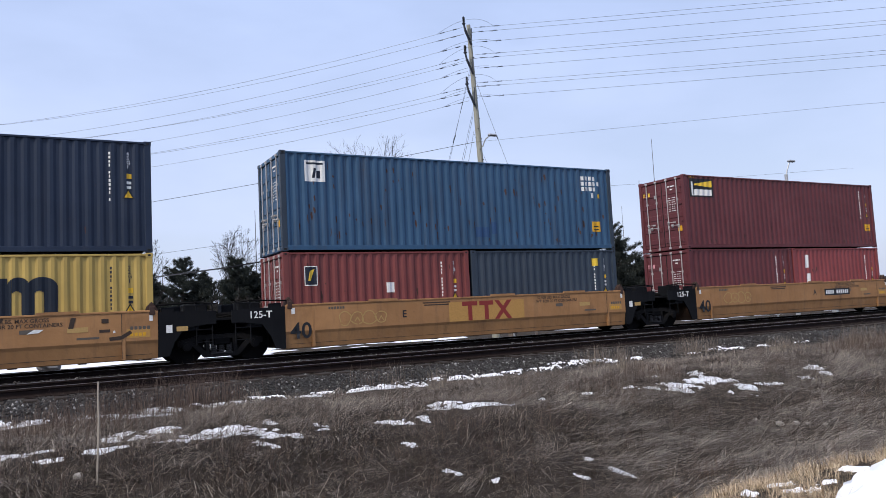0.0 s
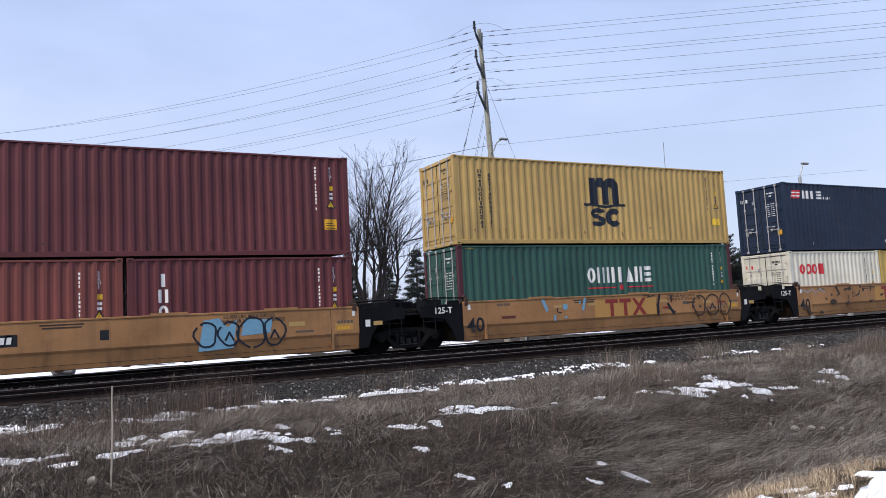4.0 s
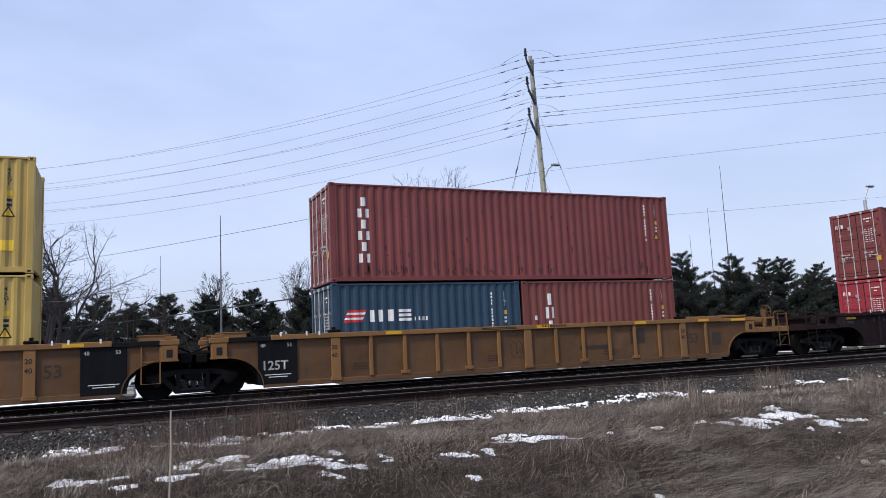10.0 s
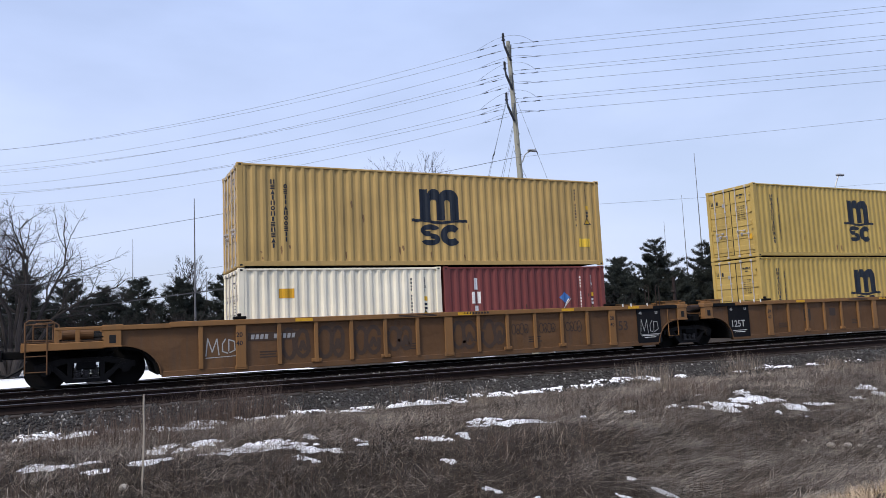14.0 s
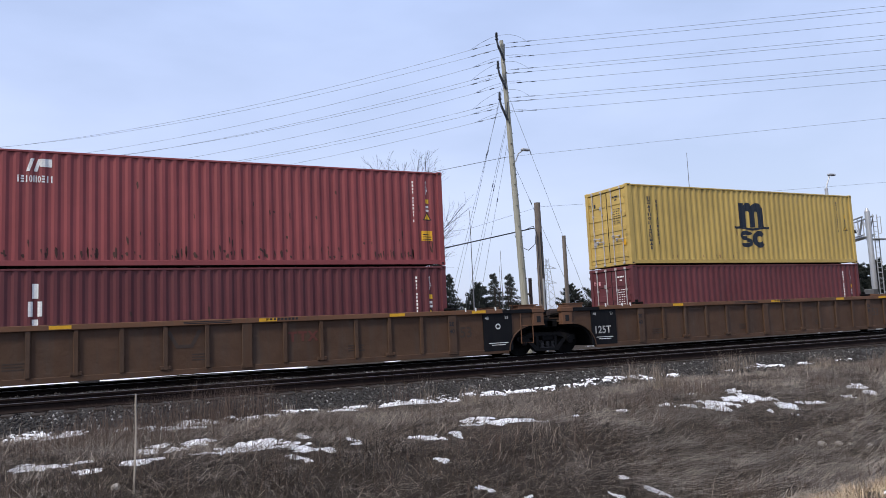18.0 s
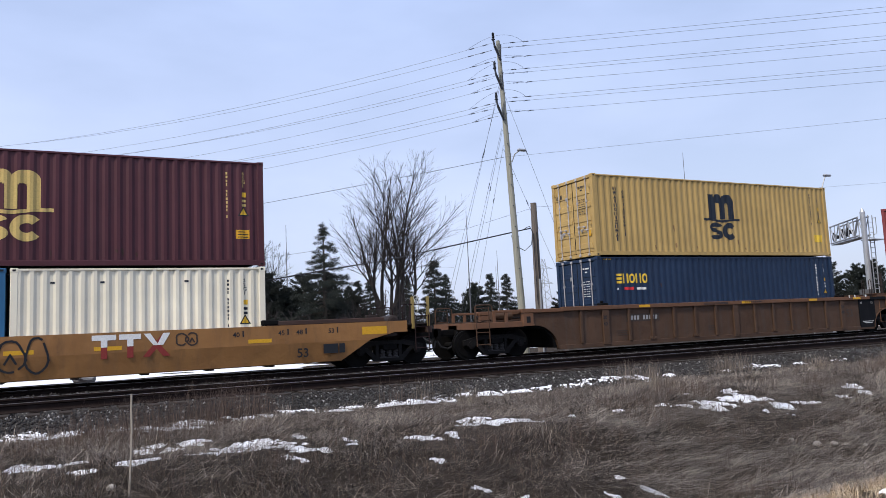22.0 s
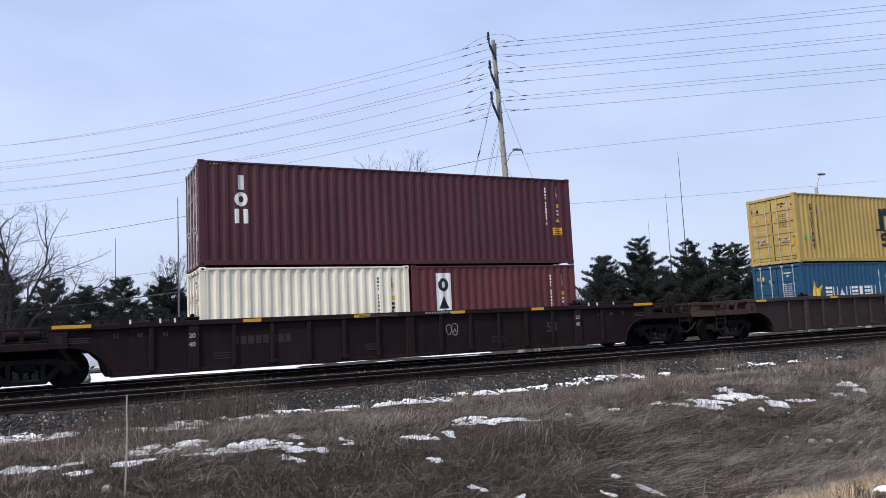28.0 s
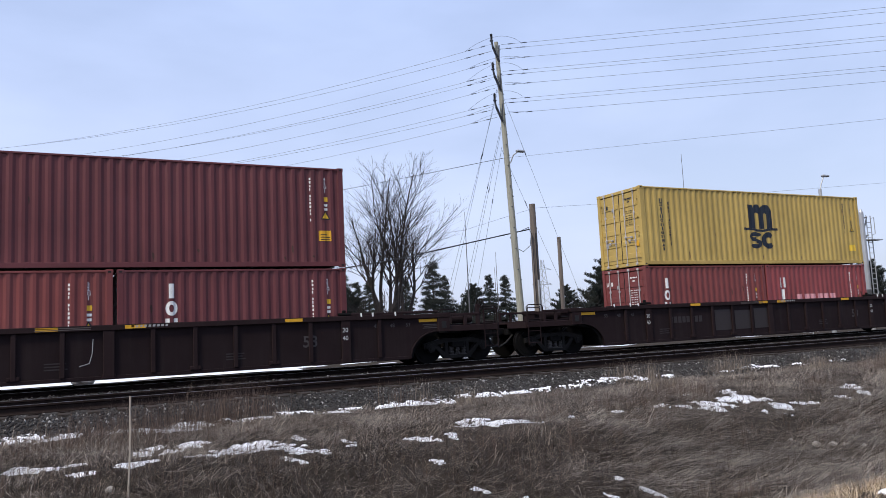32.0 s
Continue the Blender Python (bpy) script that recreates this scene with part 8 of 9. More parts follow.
def build_trees():
    spruce_a = conifer("spruce", 8.2, 21, "slender dark spruce with drooping tiers")
    spruce_b = conifer("spruce", 6.2, 22, "small dark spruce with a pointed top")
    pine_a = conifer("pine", 6.0, 31, "broad dark pine with upturned tufted limbs")
    pine_b = conifer("pine", 7.2, 32, "tall dark pine with upturned tufted limbs")
    pine_c = conifer("pine", 5.2, 33, "low bushy dark pine")
    rnd = random.Random(2)

    def place(ob, x, y, s, first=[set()]):
        x, y, s = x * FAR, y * FAR, s * FAR - 0.144
        q = ob.scale if ob.name in first[0] else (1, 1, 1)
        m = pose(x, y, -0.8, 0, 0, rnd.uniform(0, 360)) @ Matrix.Diagonal((s * rnd.uniform(0.92, 1.1) / q[0], s * rnd.uniform(0.92, 1.1) / q[1], s / q[2], 1))
        if ob.name not in first[0]:
            first[0].add(ob.name)
            ob.matrix_basis = m
            return ob
        return copy_thing(ob, m)
    place(spruce_a, 12.4, 40, 1.0)
    for x, y, top in ((23.1, 48, 5.75), (20.9, 48, 4.7), (31.8, 55, 5.3), (33.4, 55, 5.25), (18.9, 50, 4.6), (25.0, 50, 4.9), (14.3, 45, 4.7), (15.9, 46, 3.9), (16.9, 47, 4.3)):
        place(spruce_b, x, y, (top + 0.8) / 6.2)
    for x, y, top in ((40.3, 45, 7.1), (45.5, 45, 6.9), (52.3, 48, 7.0), (51.0, 45, 6.7), (66.0, 50, 7.0), (59, 48, 6.6)):
        place(pine_b, x, y, (top + 0.8) / 7.2)
    for x, y, top in ((36.2, 45, 5.1), (48.3, 47, 5.8), (43.0, 48, 5.6), (55.5, 46, 5.6), (62.5, 46, 5.8), (7.2, 45, 4.75), (9.9, 43, 4.6), (2.4, 45, 4.5), (-1.0, 46, 4.6), (13.9, 44, 4.2), (38.2, 47, 5.9), (12.6, 45, 4.6), (10.9, 46, 4.2)):
        place(pine_a, x, y, (top + 0.8) / 6.0)
    for x, y, top in ((4.7, 45, 4.3), (5.8, 47, 3.6), (0.6, 44, 3.8), (-3.2, 44, 4.6), (8.6, 46, 3.8), (11.2, 44, 3.6), (16.2, 46, 3.3), (28.6, 52, 4.1), (30.0, 56, 3.2), (34.0, 47, 3.6), (41.8, 44, 4.0), (47.0, 44, 4.2), (53.5, 44, 4.0), (57.5, 45, 4.4), (-5.5, 46, 4.8), (1.8, 41, 2.6), (-2.0, 41, 2.8), (69, 47, 5), (73, 48, 5.5)):
        place(pine_c, x, y, (top + 0.8) / 5.2)
    bare_tree("tall leafless tree with several ascending stems", 17.3, 42, 5, 9, 8.0, 0.10, 3, 0.44, 0.42, 0.40, 12.8, 7.0, 0.085, rmin=0.0045, fan=True)
    bare_tree("broad leafless tree with crooked spreading limbs", -2.9, 34, 16, 13, 6.0, 0.085, 3, 0.80, 0.30, 0.75, 8.3, 8.8, 0.21, rmin=0.0055, fan=True)
    bare_tree("slim young leafless tree", 11.2, 50, 17, 3, 6.0, 0.06, 3, 0.50, 0.5, 0.12, 8.3, 2.8, 0.06)
    bare_tree("slim young leafless tree", 5.6, 50, 18, 3, 5.0, 0.06, 3, 0.50, 0.5, 0.14, 7.3, 3.0, 0.06)
    bare_tree("leafless shrub in front of the evergreens", 8.2, 39, 19, 6, 2.6, 0.04, 2, 0.7, 0.4, 0.6, 3.6, 3.6, 0.12)
    bare_tree("leafless shrub in front of the evergreens", 14.6, 38, 20, 6, 3.4, 0.05, 2, 0.7, 0.4, 0.5, 5.0, 4.2, 0.12)
    bare_tree("leafless shrub in front of the evergreens", 3.2, 37, 23, 6, 2.8, 0.04, 2, 0.7, 0.4, 0.6, 3.8, 4.0, 0.12)
    thicket = bare_tree("dense grey-brown leafless thicket", -3.4, 39, 41, 9, 2.4, 0.035, 2, 0.8, 0.3, 0.8, 3.4, 4.6, 0.14)
    for k, (x, y, q) in enumerate(((0.4, 38, 0.9), (-0.9, 41, 1.05), (6.0, 40, 0.85), (10.6, 39, 0.8), (12.6, 37.5, 0.95), (16.6, 39.5, 0.9), (19.6, 40, 0.8), (-6.4, 40, 1.1), (4.6, 39, 0.75))):
        copy_thing(thicket, pose(x * FAR, y * FAR, -0.8, 0, 0, 71 * k) @ Matrix.Diagonal((q, q, q * 0.95, 1)))
    bare_tree("leafless shrub beside a wooden pole", 35.0, 44, 24, 5, 3.0, 0.05, 2, 0.7, 0.4, 0.5, 4.4, 4.0, 0.12)
    bare_tree("small leafless tree near small spruces", 29.6, 54, 25, 3, 3.2, 0.05, 2, 0.7, 0.4, 0.4, 4.0, 2.6, 0.12)


build_trees()


# ---- poles, wires, masts ----
def timber(name, col):
    m, nt, b = nodes_of(name)
    g = ramp_node(nt, noise_node(nt, 3.0, 5, 0.6, stretch=(7, 7, 0.35)), 0.3, 0.7)
    c = mix_node(nt, g, tuple(x * 0.72 for x in col), tuple(x * 1.2 for x in col))
    k = ramp_node(nt, noise_node(nt, 2.0, 6, 0.7, stretch=(9, 9, 0.2)), 0.60, 0.72)
    c = mix_node(nt, times(nt, k, 0.6), c, tuple(x * 0.35 for x in col))
    nt.links.new(c, b.inputs["Base Color"])
    b.inputs["Roughness"].default_value = 0.85
    bump_of(nt, b, g, 0.4, 0.01)
    return m


POLE_WOOD = timber("pale_treated_pole", (0.31, 0.305, 0.25))
OLD_WOOD = timber("old_grey_pole", (0.15, 0.125, 0.105))
WIRE = plain("wire", (0.11, 0.12, 0.14), 0.5, 0.5)
CABLE = plain("black_cable", (0.02, 0.02, 0.024), 0.6)
PORCELAIN = plain("insulator", (0.05, 0.055, 0.065), 0.3)
PX, PY = 18.98, 30.8
DR, DL = Vector((0.825, -0.565, 0)), Vector((-0.673, 0.740, 0))


def insulator_geo(n=5, r=0.055, l=0.05):
    g = Geo()
    for i in range(n):
        g.rod((0, 0, i * l), (0, 0, i * l + l * 0.45), r, r * 0.7, 10).rod((0, 0, i * l + l * 0.45), (0, 0, i * l + l), r * 0.45, r * 0.45, 8)
    return g


def along(p, d, u, z):
    return (p.x + d.x * u, p.y + d.y * u, z)


def build_power_line():
    pole = thing("utility_pole", "tall pale wooden utility pole with three tiers of wires", "utility pole", at=pose(PX, PY, 0))
    g = Geo()
    hs = [-0.9, 3, 7, 11, 15.3]
    for a, b in zip(hs, hs[1:]):
        g.rod((0.66 * (15.3 - a) / 16.2, 0, a), (0.66 * (15.3 - b) / 16.2, 0, b), 0.20 - 0.0062 * (a + 0.9), 0.20 - 0.0062 * (b + 0.9), 14)
    part("shaft", g, POLE_WOOD, pole, smooth=False)
    peg = shared("climbing_peg", lambda: Geo().rod((0, 0, 0), (0, -0.05, 0), 0.025, n=6))
    for i in range(22):
        part("bolt", peg, PORCELAIN, pole, m=pose(0.06 * (-1) ** i + 0.66 * (12.1 - i * 0.52) / 16.2, -0.17 + 0.0045 * i * 0.6, 3.2 + i * 0.52))
    tiers = (15.25, 13.77, 12.17)
    post_ins = shared("post_insulator", lambda: insulator_geo(6, 0.075, 0.055), False)
    strain = shared("strain_insulator", lambda: insulator_geo(4, 0.035, 0.06), False)
    for z in tiers:
        part("bracket", Geo().rod((0.06, -0.1, z - 1.0), (-0.36, -0.26, z - 0.36), 0.065, n=8).rod((-0.36, -0.26, z - 0.36), (-0.43, -0.27, z - 0.05), 0.05, n=8).bev(-0.51, -0.35, -0.34, -0.20, z - 0.07, z, 0.02), PORCELAIN, pole, "grey angled bracket")
        part("post_insulator", post_ins, PORCELAIN, pole, m=pose(-0.43, -0.27, z))
        part("guard", Geo().rod((0.0, -0.2, z - 0.9), (0.02, -0.24, z - 0.2), 0.03, n=6), PORCELAIN, pole)
    P = Vector((PX, PY, 0))
    # nine conductors to each side; the offsets are places on the pole
    rows = [(15.15, 0.0), (14.85, -0.18), (14.45, 0.15), (13.75, 0.0), (13.5, -0.18), (13.1, 0.15), (12.3, 0.0), (12.05, -0.18), (11.62, 0.15)]
    sag_l = (-0.098, 0.00215)
    for k, (z, off) in enumerate(rows):
        side = Vector((off, off * 0.6, 0))
        for d, s, name in ((DR, 1, "right"), (DL, -1, "left")):
            pts = []
            far = 46 if s > 0 else 62
            za = z + (0.0 if s > 0 else (0.12, -0.05, -0.05, -0.08, -0.15, -0.08, -0.15, -0.25, -0.12)[k])
            tw = (0.0, 0.012, -0.006)[k % 3] if s < 0 else 0.0
            for i in range(25):
                u = 0.25 + (far - 0.25) * i / 24
                if s > 0:
                    zz = za - 0.012 * u * (1 - u / far) + 0.006 * u
                else:
                    zz = za + sag_l[0] * u + sag_l[1] * u * u + tw * u
                q = along(P, d, u, zz)
                pts.append((q[0] + side.x, q[1] + side.y, q[2]))
            w = thing("power_line", "thin grey overhead power line", "wire", "power lines from the tall pole")
            part("conductor", Geo().path(pts, 0.0075, 4), WIRE, w)
            a, b = Vector(pts[0]), Vector(pts[1])
            rot = (b - a).to_track_quat("Z", "Y").to_matrix().to_4x4()
            for u in (0.35, 1.05):
                part("strain_insulator", strain, PORCELAIN, w, m=Matrix.Translation(a + (b - a).normalized() * u) @ rot)
            if s < 0:
                e = a + (b - a).normalized() * 1.45
                c = Vector(along(P, DR, 1.3, rows[k][0] - 0.05)) + side
                mid = Vector((PX - 0.15, PY - 0.35, z + (0.30 if k % 3 == 0 else -0.10)))
                arc = [e.lerp(c, t) + (mid - e.lerp(c, 0.5)) * (4 * t * (1 - t)) for t in [i / 12 for i in range(13)]]
                part("jumper", Geo().path([tuple(p) for p in arc], 0.007, 4), WIRE, w)
    # street lamp on the pole
    part("lamp_arm", Geo().path([(0.38, -0.1, 9.05), (0.52, -0.2, 9.45), (0.75, -0.3, 9.62)], 0.03, 6), GALV, pole, "curved lamp arm")
    part("lamp_head", Geo().bev(0.62, 1.10, -0.42, -0.22, 9.58, 9.70, 0.04), GALV, pole, "grey lamp head")
    # guy wires with link insulators
    for z, across, back in ((13.2, -4.0, 2.4), (12.95, -4.3, 2.0), (10.9, -3.3, 1.6), (10.7, -3.1, 2.0), (9.9, -2.5, 1.5), (13.1, 4.7, 3.0), (9.7, 4.2, 3.2)):
        dx, dy = 0.85 * across + 0.52 * back, -0.52 * across + 0.85 * back
        w = thing("guy_wire", "thin steel guy wire from the tall pole to the ground", "wire", "guy wires of the tall pole")
        a, b = Vector((PX, PY, z)), Vector((PX + dx, PY + dy, -0.8))
        part("strand", Geo().rod(a, b, 0.0075, n=4), WIRE, w)
        rot = (b - a).to_track_quat("Z", "Y").to_matrix().to_4x4()
        part("link_insulator", strain, PORCELAIN, w, m=Matrix.Translation(a.lerp(b, 0.24)) @ rot)
    # lower cables
    for name, lab, pts, r, mat in (("cable", "grey communications cable sagging between poles", [along(P, DL, u, 9.30 - 0.0718 * u + 0.00073 * u * u) for u in range(0, 61, 4)], 0.014, WIRE),
                                   ("cable", "thin communications cable leaving the tall pole", [(PX, PY, 9.30), (PX + 14.6, PY - 10.0, 9.76), (PX + 34, PY - 23, 10.1)], 0.006, WIRE),
                                   ("cable", "thick black cable ending at an old pole", [(-62, 74, 2.2), (-18.4, 75.9, 2.9), (1.5, 52.0, 3.55), (7.2, 33, 3.4), (14.05, 33, 4.49), (22.3, 33.8, 6.2)], 0.034, CABLE),
                                   ("cable", "thin cable over the old pole", [(-20.00, 34, 3.10), (0.33, 34, 3.60), (4.63, 34, 4.14), (8.75, 34, 4.71), (18.36, 34, 6.12), (22.83, 34, 7.43), (35.05, 34, 8.45), (54.68, 34, 10.32), (55.00, 34, 10.30)], 0.007, WIRE)):
        w = thing(name, lab, "cable", "lower cables")
        part("strand", Geo().path(pts, r, 5), mat, w)
    coil = thing("cable_loop", "slack loop of black cable at the old pole", "cable")
    part("strand", Geo().path([(20.9, 33.6, 5.75), (21.2, 33.7, 5.2), (21.8, 33.75, 4.95), (22.3, 33.8, 5.3), (22.4, 33.8, 6.0)], 0.02, 5).path([(21.6, 33.7, 6.05), (22.2, 33.75, 6.3), (22.45, 33.8, 5.9), (22.5, 33.8, 2.0)], 0.02, 5), CABLE, coil)
    # old poles
    old = thing("wooden_pole", "weathered old wooden pole with a cable riser", "utility pole", "old short poles", at=pose(22.7, 34, 0))
    part("shaft", Geo().rod((0, 0, -0.9), (0, 0, 4), 0.22, 0.20, 12).rod((0, 0, 4), (0, 0, 7.65), 0.20, 0.17, 12), OLD_WOOD, old)
    part("riser_pipe", Geo().rod((-0.02, -0.22, -0.8), (-0.02, -0.22, 3.4), 0.055, n=8), GALV, old, "pale cable guard")
    part("riser_cable", Geo().rod((-0.02, -0.2, 3.4), (-0.02, -0.2, 6.0), 0.03, n=6), CABLE, old)
    part("support_brace", Geo().rod((0.35, 0.2, -0.8), (0.05, 0.15, 5.0), 0.10, n=8), OLD_WOOD, old)
    thin = thing("wooden_pole", "thin bare wooden pole with a flat top", "utility pole", "old short poles", at=pose(25.8, 36, 0))
    part("shaft", Geo().rod((0, 0, -0.9), (0, 0, 6.1), 0.13, 0.115, 10), OLD_WOOD, thin)
    # lightning masts of a substation
    mast_steel = plain("mast_steel", (0.13, 0.13, 0.14), 0.6, 0.2)
    for x, y, top, r in ((70.3, 70, 21.9, 0.10), (67.6, 70, 16.3, 0.08), (66.2, 72, 13.2, 0.07), (37.9, 70, 13.4, 0.08), (18.0, 70, 11.4, 0.07), (7.3, 60, 12.0, 0.09), (3.3, 70, 10.0, 0.06), (44.5, 75, 9.6, 0.07), (47.2, 80, 8.2, 0.06), (10.2, 75, 7.2, 0.06), (36.4, 74, 6.6, 0.06)):
        m = thing("lightning_mast", "thin grey steel lightning mast far behind", "mast", "masts of a distant substation", at=pose(x, y, 0))
        part("lower_tube", Geo().rod((0, 0, -0.9), (0, 0, top * 0.45), r, r * 0.8, 8), mast_steel, m)
        part("upper_tube", Geo().rod((0, 0, top * 0.45), (0, 0, top), r * 0.7, r * 0.3, 6), mast_steel, m)
    # substation frames and a lattice tower, far off
    for x, y, h, w in ((40.5, 80, 4.6, 1.2), (42.3, 80, 3.9, 1.0), (44.2, 82, 4.4, 1.3), (39.3, 78, 3.6, 0.8)):
        s = thing("substation_frame", "pale steel substation frame far behind", "steel frame", "frames of a distant substation", at=pose(x, y, 0))
        for dx in (-w / 2, w / 2):
            part("post", Geo().rod((dx, 0, -0.9), (dx, 0, h), 0.07, n=6), GALV, s)
        part("beam", Geo().rod((-w / 2 - 0.2, 0, h - 0.3), (w / 2 + 0.2, 0, h - 0.3), 0.06, n=6), GALV, s)
        part("insulator", insulator_geo(8, 0.09, 0.1), PORCELAIN, s, m=pose(0, 0, h - 0.3))
    t = thing("lattice_tower", "grey lattice transmission tower far in the distance", "pylon", at=pose(84.8, 125, 0))
    g = Geo()
    for sx in (-1, 1):
        for sy in (-1, 1):
            g.rod((sx * 1.6, sy * 1.6, -0.9), (sx * 0.35, sy * 0.35, 13.6), 0.06, 0.05, 4)
    for i in range(9):
        z0, z1 = i * 1.5, (i + 1) * 1.5
        w0, w1 = 1.6 - 1.25 * z0 / 13.6, 1.6 - 1.25 * min(13.6, z1) / 13.6
        g.rod((-w0, -w0, z0), (w1, -w1, z1), 0.045, n=4).rod((w0, -w0, z0), (-w1, -w1, z1), 0.045, n=4)
    part("tower_frame", g, GALV, t)
    for z in (8.6, 11.6):
        part("cross_arm", Geo().rod((-2.4, 0, z), (2.4, 0, z), 0.06, n=4).rod((-2.4, 0, z), (0, 0, z + 0.7), 0.06, n=4).rod((2.4, 0, z), (0, 0, z + 0.7), 0.06, n=4), GALV, t)


def build_roadside():
    lamp = thing("street_lamp", "pale grey street lamp post with one curved arm", "street lamp", at=pose(41.5, 30, 0))
    part("post", Geo().rod((0, 0, -0.8), (0, 0, 8.5), 0.14, 0.10, 12), GALV, lamp)
    part("arm", Geo().path([(0, 0, 8.4), (0.12, 0.0, 8.75), (0.45, 0.0, 9.35)], 0.04, 8), GALV, lamp)
    part("lamp_head", Geo().bev(0.32, 0.92, -0.12, 0.12, 9.32, 9.46, 0.05), GALV, lamp)
    mast_grey = weathered("dull_grey_paint", (0.10, 0.10, 0.10), 0.1, 0.3, 0.6)
    c = thing("signal_gantry", "galvanised cantilever signal gantry with a ladder", "signal gantry", at=pose(42.2, 28, 0))
    part("mast", Geo().rod((0, 0, -0.8), (0, 0, 6.75), 0.17, 0.15, 16).rod((0, 0, 6.75), (0, 0, 6.95), 0.14, 0.06, 12), GALV, c)
    d = Vector((3.0, 4.0, 0)).normalized()
    n = Vector((-d.y, d.x, 0))
    L = 5.0
    for s in (-0.3, 0.3):
        for z in (5.35, 6.45):
            part("chord", Geo().rod(n * s + Vector((0, 0, z)), d * L + n * s + Vector((0, 0, z)), 0.055, n=8), GALV, c)
        for i in range(6):
            a = d * (L * i / 6) + n * s
            b = d * (L * (i + 1) / 6) + n * s
            part("diagonal", Geo().rod(a + Vector((0, 0, 5.35 if i % 2 else 6.45)), b + Vector((0, 0, 6.45 if i % 2 else 5.35)), 0.035, n=6), GALV, c)
            part("upright", Geo().rod(b + Vector((0, 0, 5.35)), b + Vector((0, 0, 6.45)), 0.03, n=6), GALV, c)
    part("walkway", Geo().bev(-0.3, 0.3, 0.2, L, 5.22, 5.28, 0.01), GALV, c, m=Matrix.Rotation(math.atan2(d.y, d.x) - math.pi / 2, 4, "Z"))
    head = shared("signal_head", lambda: Geo().disc((0, 0), 0.3, -0.03, 0.03, 20).rod((0, 0.03, 0), (0, -0.28, 0), 0.11, 0.13, 12))
    for u, z in ((L * 1.06, 5.80), (L * 0.55, 5.85), (L * 0.72, 5.85)):
        part("signal_head", head, RUBBER, c, "black round signal light", m=Matrix.Translation(d * u + Vector((0, 0, z))) @ Matrix.Rotation(math.atan2(d.y, d.x), 4, "Z"))
    g = Geo()
    for s in (0.62, 1.02):
        g.rod((s, 0.1, 0.6), (s, 0.1, 6.6), 0.03, n=6)
    for i in range(18):
        g.rod((0.62, 0.1, 0.9 + i * 0.31), (1.02, 0.1, 0.9 + i * 0.31), 0.018, n=5)
    g.path([(1.02, 0.1, 6.4), (1.35, 0.1, 6.5), (1.35, 0.1, 5.5), (1.02, 0.1, 5.4)], 0.025, 6)
    part("ladder", g, GALV, c)
    part("foot_platform", Geo().bev(0.2, 1.4, -0.3, 0.4, 5.05, 5.12, 0.01), GALV, c)
    part("relay_box", Geo().bev(-0.60, -0.15, -0.3, 0.3, 1.5, 2.1, 0.03), mast_grey, c, "dull grey relay box")
    sg = thing("road_sign", "plain grey back of a road sign on a post", "road sign", at=pose(38.3, 29, 0))
    part("post", Geo().rod((0, 0.03, -0.8), (0, 0.03, 3.2), 0.04, n=8), GALV, sg)
    part("panel", Geo().bev(-0.42, 0.42, -0.01, 0.01, 2.75, 3.35, 0.004), GALV, sg)


build_power_line()
build_roadside()


# ---- small things on the bank ----
def build_bank_things():
    s = thing("wooden_stake", "thin pale weathered stake leaning in the grass", "stake", at=pose(0.54, 9.6, 0))
    z0 = ground_z(0.54, 9.6)
    pts = [(0.0, 0, z0 - 0.1), (0.022, 0.004, z0 + 0.35), (0.034, 0.0, z0 + 0.75), (0.030, 0.006, z0 + 1.0), (0.034, 0.006, 0.47)]
    part("stick", Geo().path(pts, 0.011, 6), timber("bleached_stick", (0.36, 0.31, 0.25)), s)
    rock_mat = plain("pale_rock", (0.42, 0.39, 0.345), 0.9, 0, 0.3, 12.0)
    for k, (x, y, r) in enumerate(((11.15, 8.6, 0.075), (11.42, 8.48, 0.065), (11.6, 8.4, 0.04), (10.9, 8.9, 0.035), (11.95, 8.3, 0.04), (0.36, 9.9, 0.06))):
        bm = bmesh.new()
        bmesh.ops.create_icosphere(bm, subdivisions=2, radius=r)
        for v in bm.verts:
            v.co *= 1 + 0.35 * noise.noise(v.co * 9 + Vector((k, 0, 0)))
            v.co.z *= 0.7
        tagged(part("rock", bm, rock_mat, m=pose(x, y, ground_z(x, y) + r * 0.35)), "pale rough stone lying in the grass", "rock", "stones on the bank")


build_bank_things()


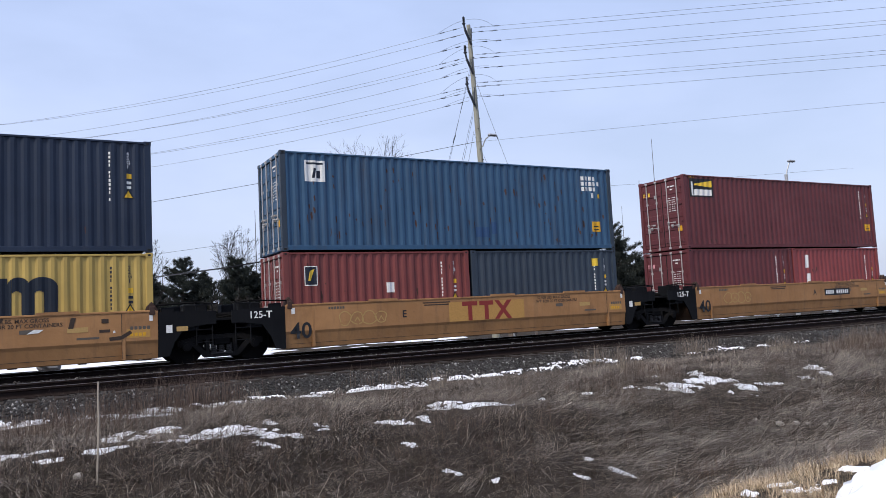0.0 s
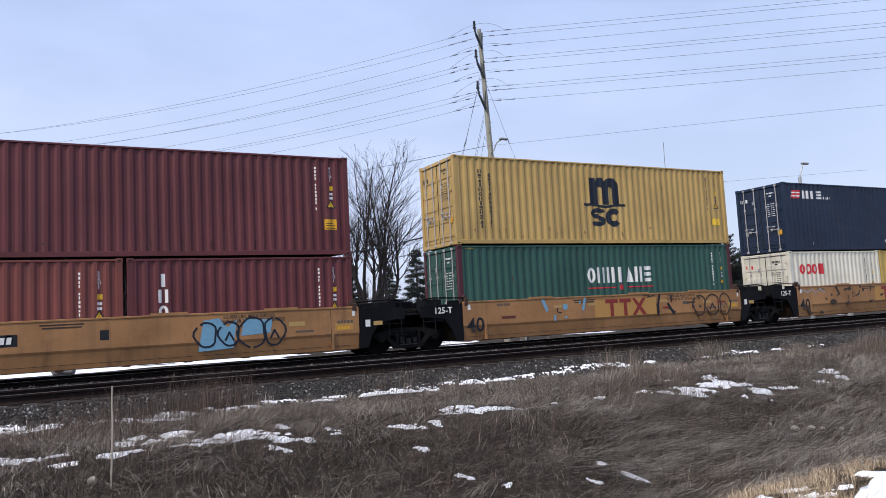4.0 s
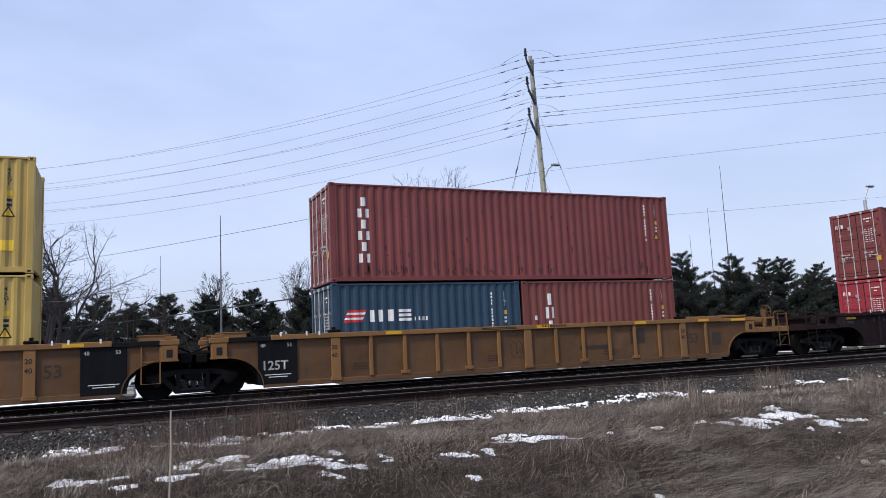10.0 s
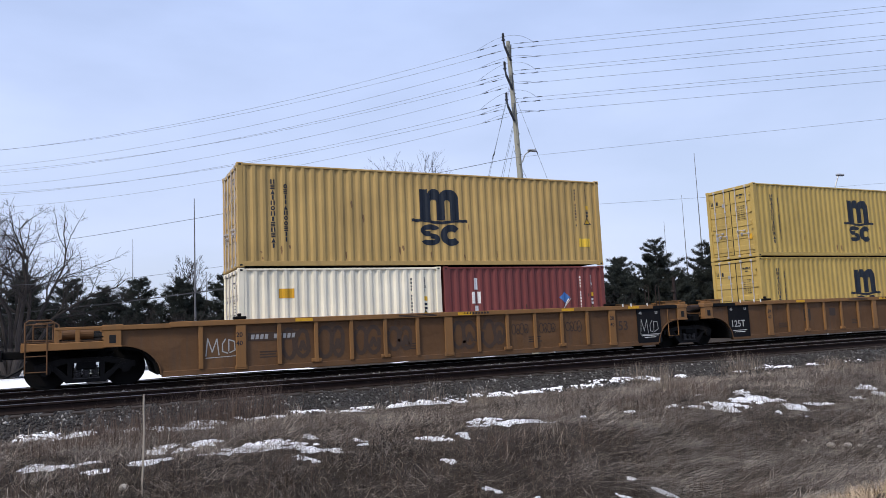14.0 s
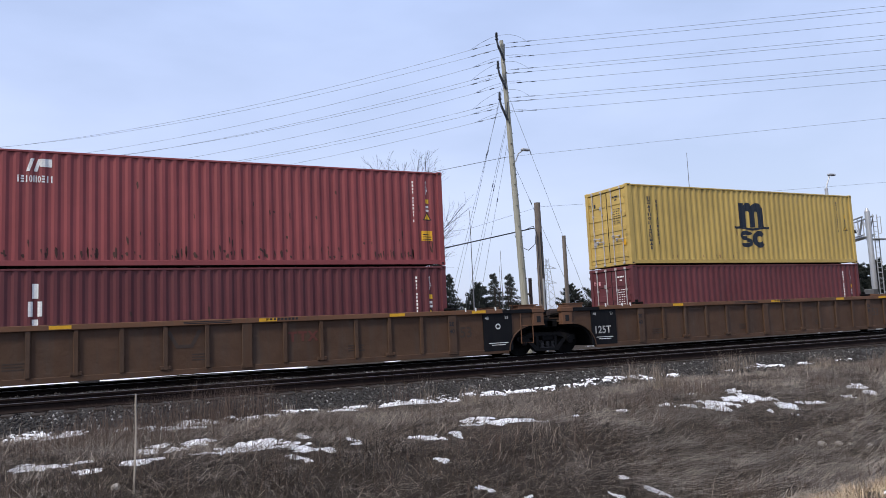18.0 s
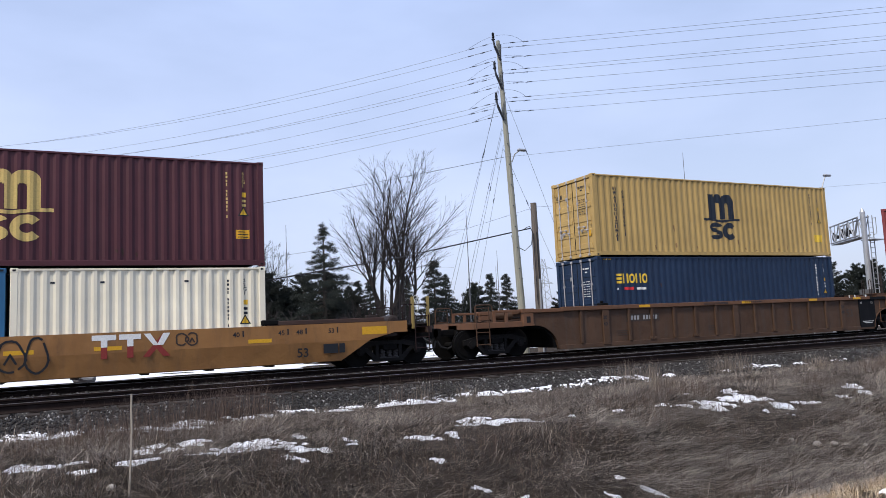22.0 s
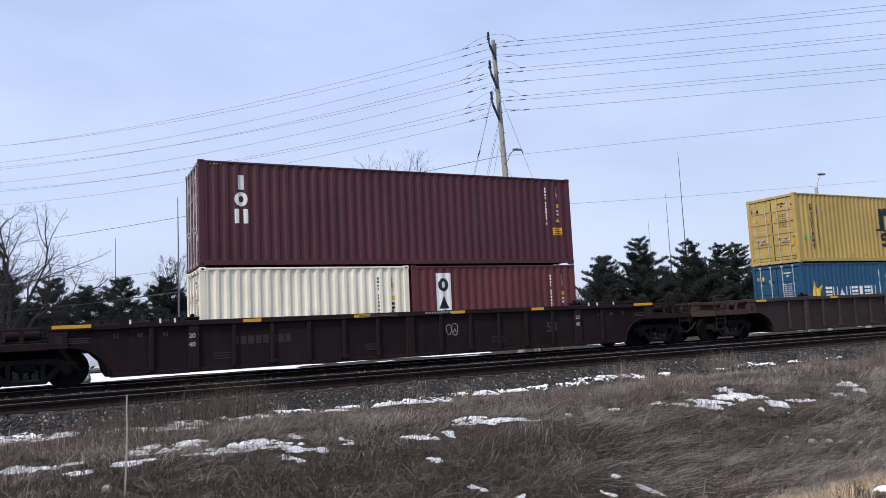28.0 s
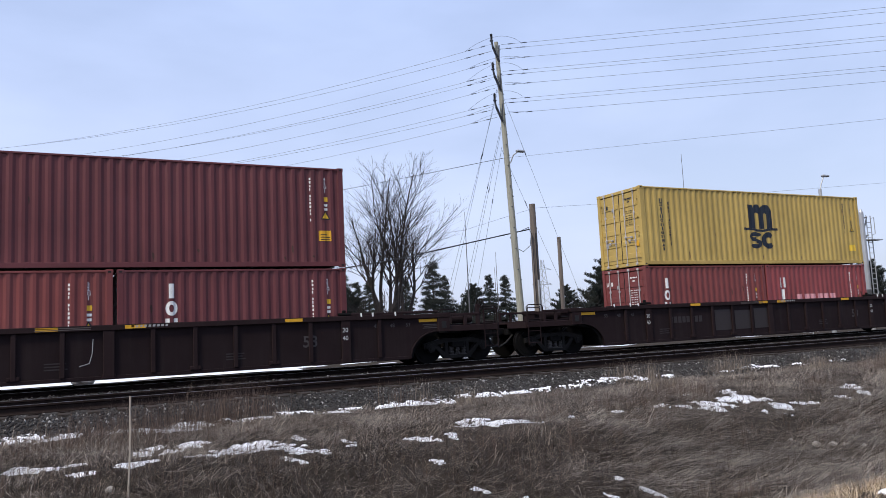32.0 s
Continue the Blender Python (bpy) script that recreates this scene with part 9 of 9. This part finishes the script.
# ---- beyond the tracks: a road with a parked car ----
def build_road():
    m, nt, b = nodes_of("salted_asphalt")
    f = ramp_node(nt, noise_node(nt, 0.8, 5, 0.6, stretch=(0.10, 1.5, 1), offset=False), 0.45, 0.60)
    c = mix_node(nt, f, (0.11, 0.11, 0.115), (0.62, 0.63, 0.65))
    nt.links.new(c, b.inputs["Base Color"])
    b.inputs["Roughness"].default_value = 0.8
    xs = spread([(-150, 320, 10)])
    vs = [(x, y, -0.69) for y in (48.6, 51.6, 54.6) for x in xs]
    n = len(xs)
    fs = [(j * n + i, j * n + i + 1, (j + 1) * n + i + 1, (j + 1) * n + i) for j in range(2) for i in range(n - 1)]
    tagged(part("road", np_mesh("road", vs, fs, 4), m), "grey salted road with streaks of packed snow", "road", kind="structure")
    car = thing("parked_car", "white sport utility car parked on the snowy road", "car", at=pose(1.0, 50.6, -0.69))
    paint = plain("white_car_paint", (0.78, 0.79, 0.80), 0.3, 0, 0.04)
    glass = plain("dark_car_glass", (0.02, 0.023, 0.027), 0.08)
    low = [(-2.25, 0.35), (-2.32, 0.62), (-2.28, 0.95), (-1.9, 1.02), (0.9, 1.02), (1.9, 0.92), (2.25, 0.75), (2.32, 0.45), (2.2, 0.30), (1.82, 0.30), (1.7, 0.58), (1.37, 0.72), (1.04, 0.58), (0.92, 0.30), (-0.98, 0.30), (-1.1, 0.58), (-1.43, 0.72), (-1.76, 0.58), (-1.88, 0.30)]
    part("body", Geo().prism(low, -0.90, 0.90), paint, car)
    part("cabin", Geo().prism([(-2.2, 1.0), (-1.95, 1.55), (-1.6, 1.68), (0.0, 1.68), (0.95, 1.02)], -0.78, 0.78), paint, car)
    for y0, y1 in ((-0.79, -0.775), (0.775, 0.79)):
        for pts in ([(-1.95, 1.08), (-1.75, 1.5), (-1.05, 1.6), (-1.05, 1.08)], [(-0.95, 1.08), (-0.95, 1.6), (-0.05, 1.6), (0.1, 1.5), (0.1, 1.08)], [(0.2, 1.08), (0.2, 1.46), (0.75, 1.08)]):
            part("side_window", Geo().prism(pts, y0, y1), glass, car, "dark side window")
    tyre = shared("car_tyre", lambda: Geo().rod((0, -0.11, 0), (0, 0.11, 0), 0.34, n=24))
    rim = shared("car_rim", lambda: Geo().rod((0, -0.125, 0), (0, -0.10, 0), 0.22, n=16))
    for x in (-1.43, 1.37):
        for y in (-0.80, 0.80):
            w = part("wheel", tyre, RUBBER, car, "black tyre", m=pose(x, y, 0.34))
            part("rim", rim, GALV, w, "grey alloy rim")
    for y in (-0.72, 0.72):
        part("headlight", Geo().bev(2.12, 2.34, y - 0.16, y + 0.16, 0.66, 0.80, 0.03), GALV, car, "clear headlight")
    bm = bmesh.new()
    bmesh.ops.create_icosphere(bm, subdivisions=3, radius=0.5)
    for v in bm.verts:
        v.co *= 1 + 0.30 * noise.noise(v.co * 3.0)
        v.co.z *= 0.62
    tagged(part("boulder", bm, plain("boulder_stone", (0.26, 0.25, 0.24), 0.9, 0, 0.3, 6.0), m=pose(0.31, 36.8, -0.50)), "pale grey boulder beyond the far track", "rock")


build_road()


# ---- what moves: the whole train rolls towards +x; its wheels turn ----
def motions():
    rows = TRAIN
    for ob, x, z in MOVERS:
        walk(ob, [(t, pose(x + s, TRACK_Y, z)) for t, s in rows])
    ts = np.array([r[0] for r in rows])
    ss = np.array([r[1] for r in rows])
    steps = [k / 15.0 for k in range(0, 481)]
    rolled = np.interp(steps, ts, ss) / WHEEL_R
    for ob, x in SPINNERS:
        walk(ob, [(t, pose(x, 0, WHEEL_R) @ Matrix.Rotation(a, 4, "Y")) for t, a in zip(steps, rolled)])


motions()
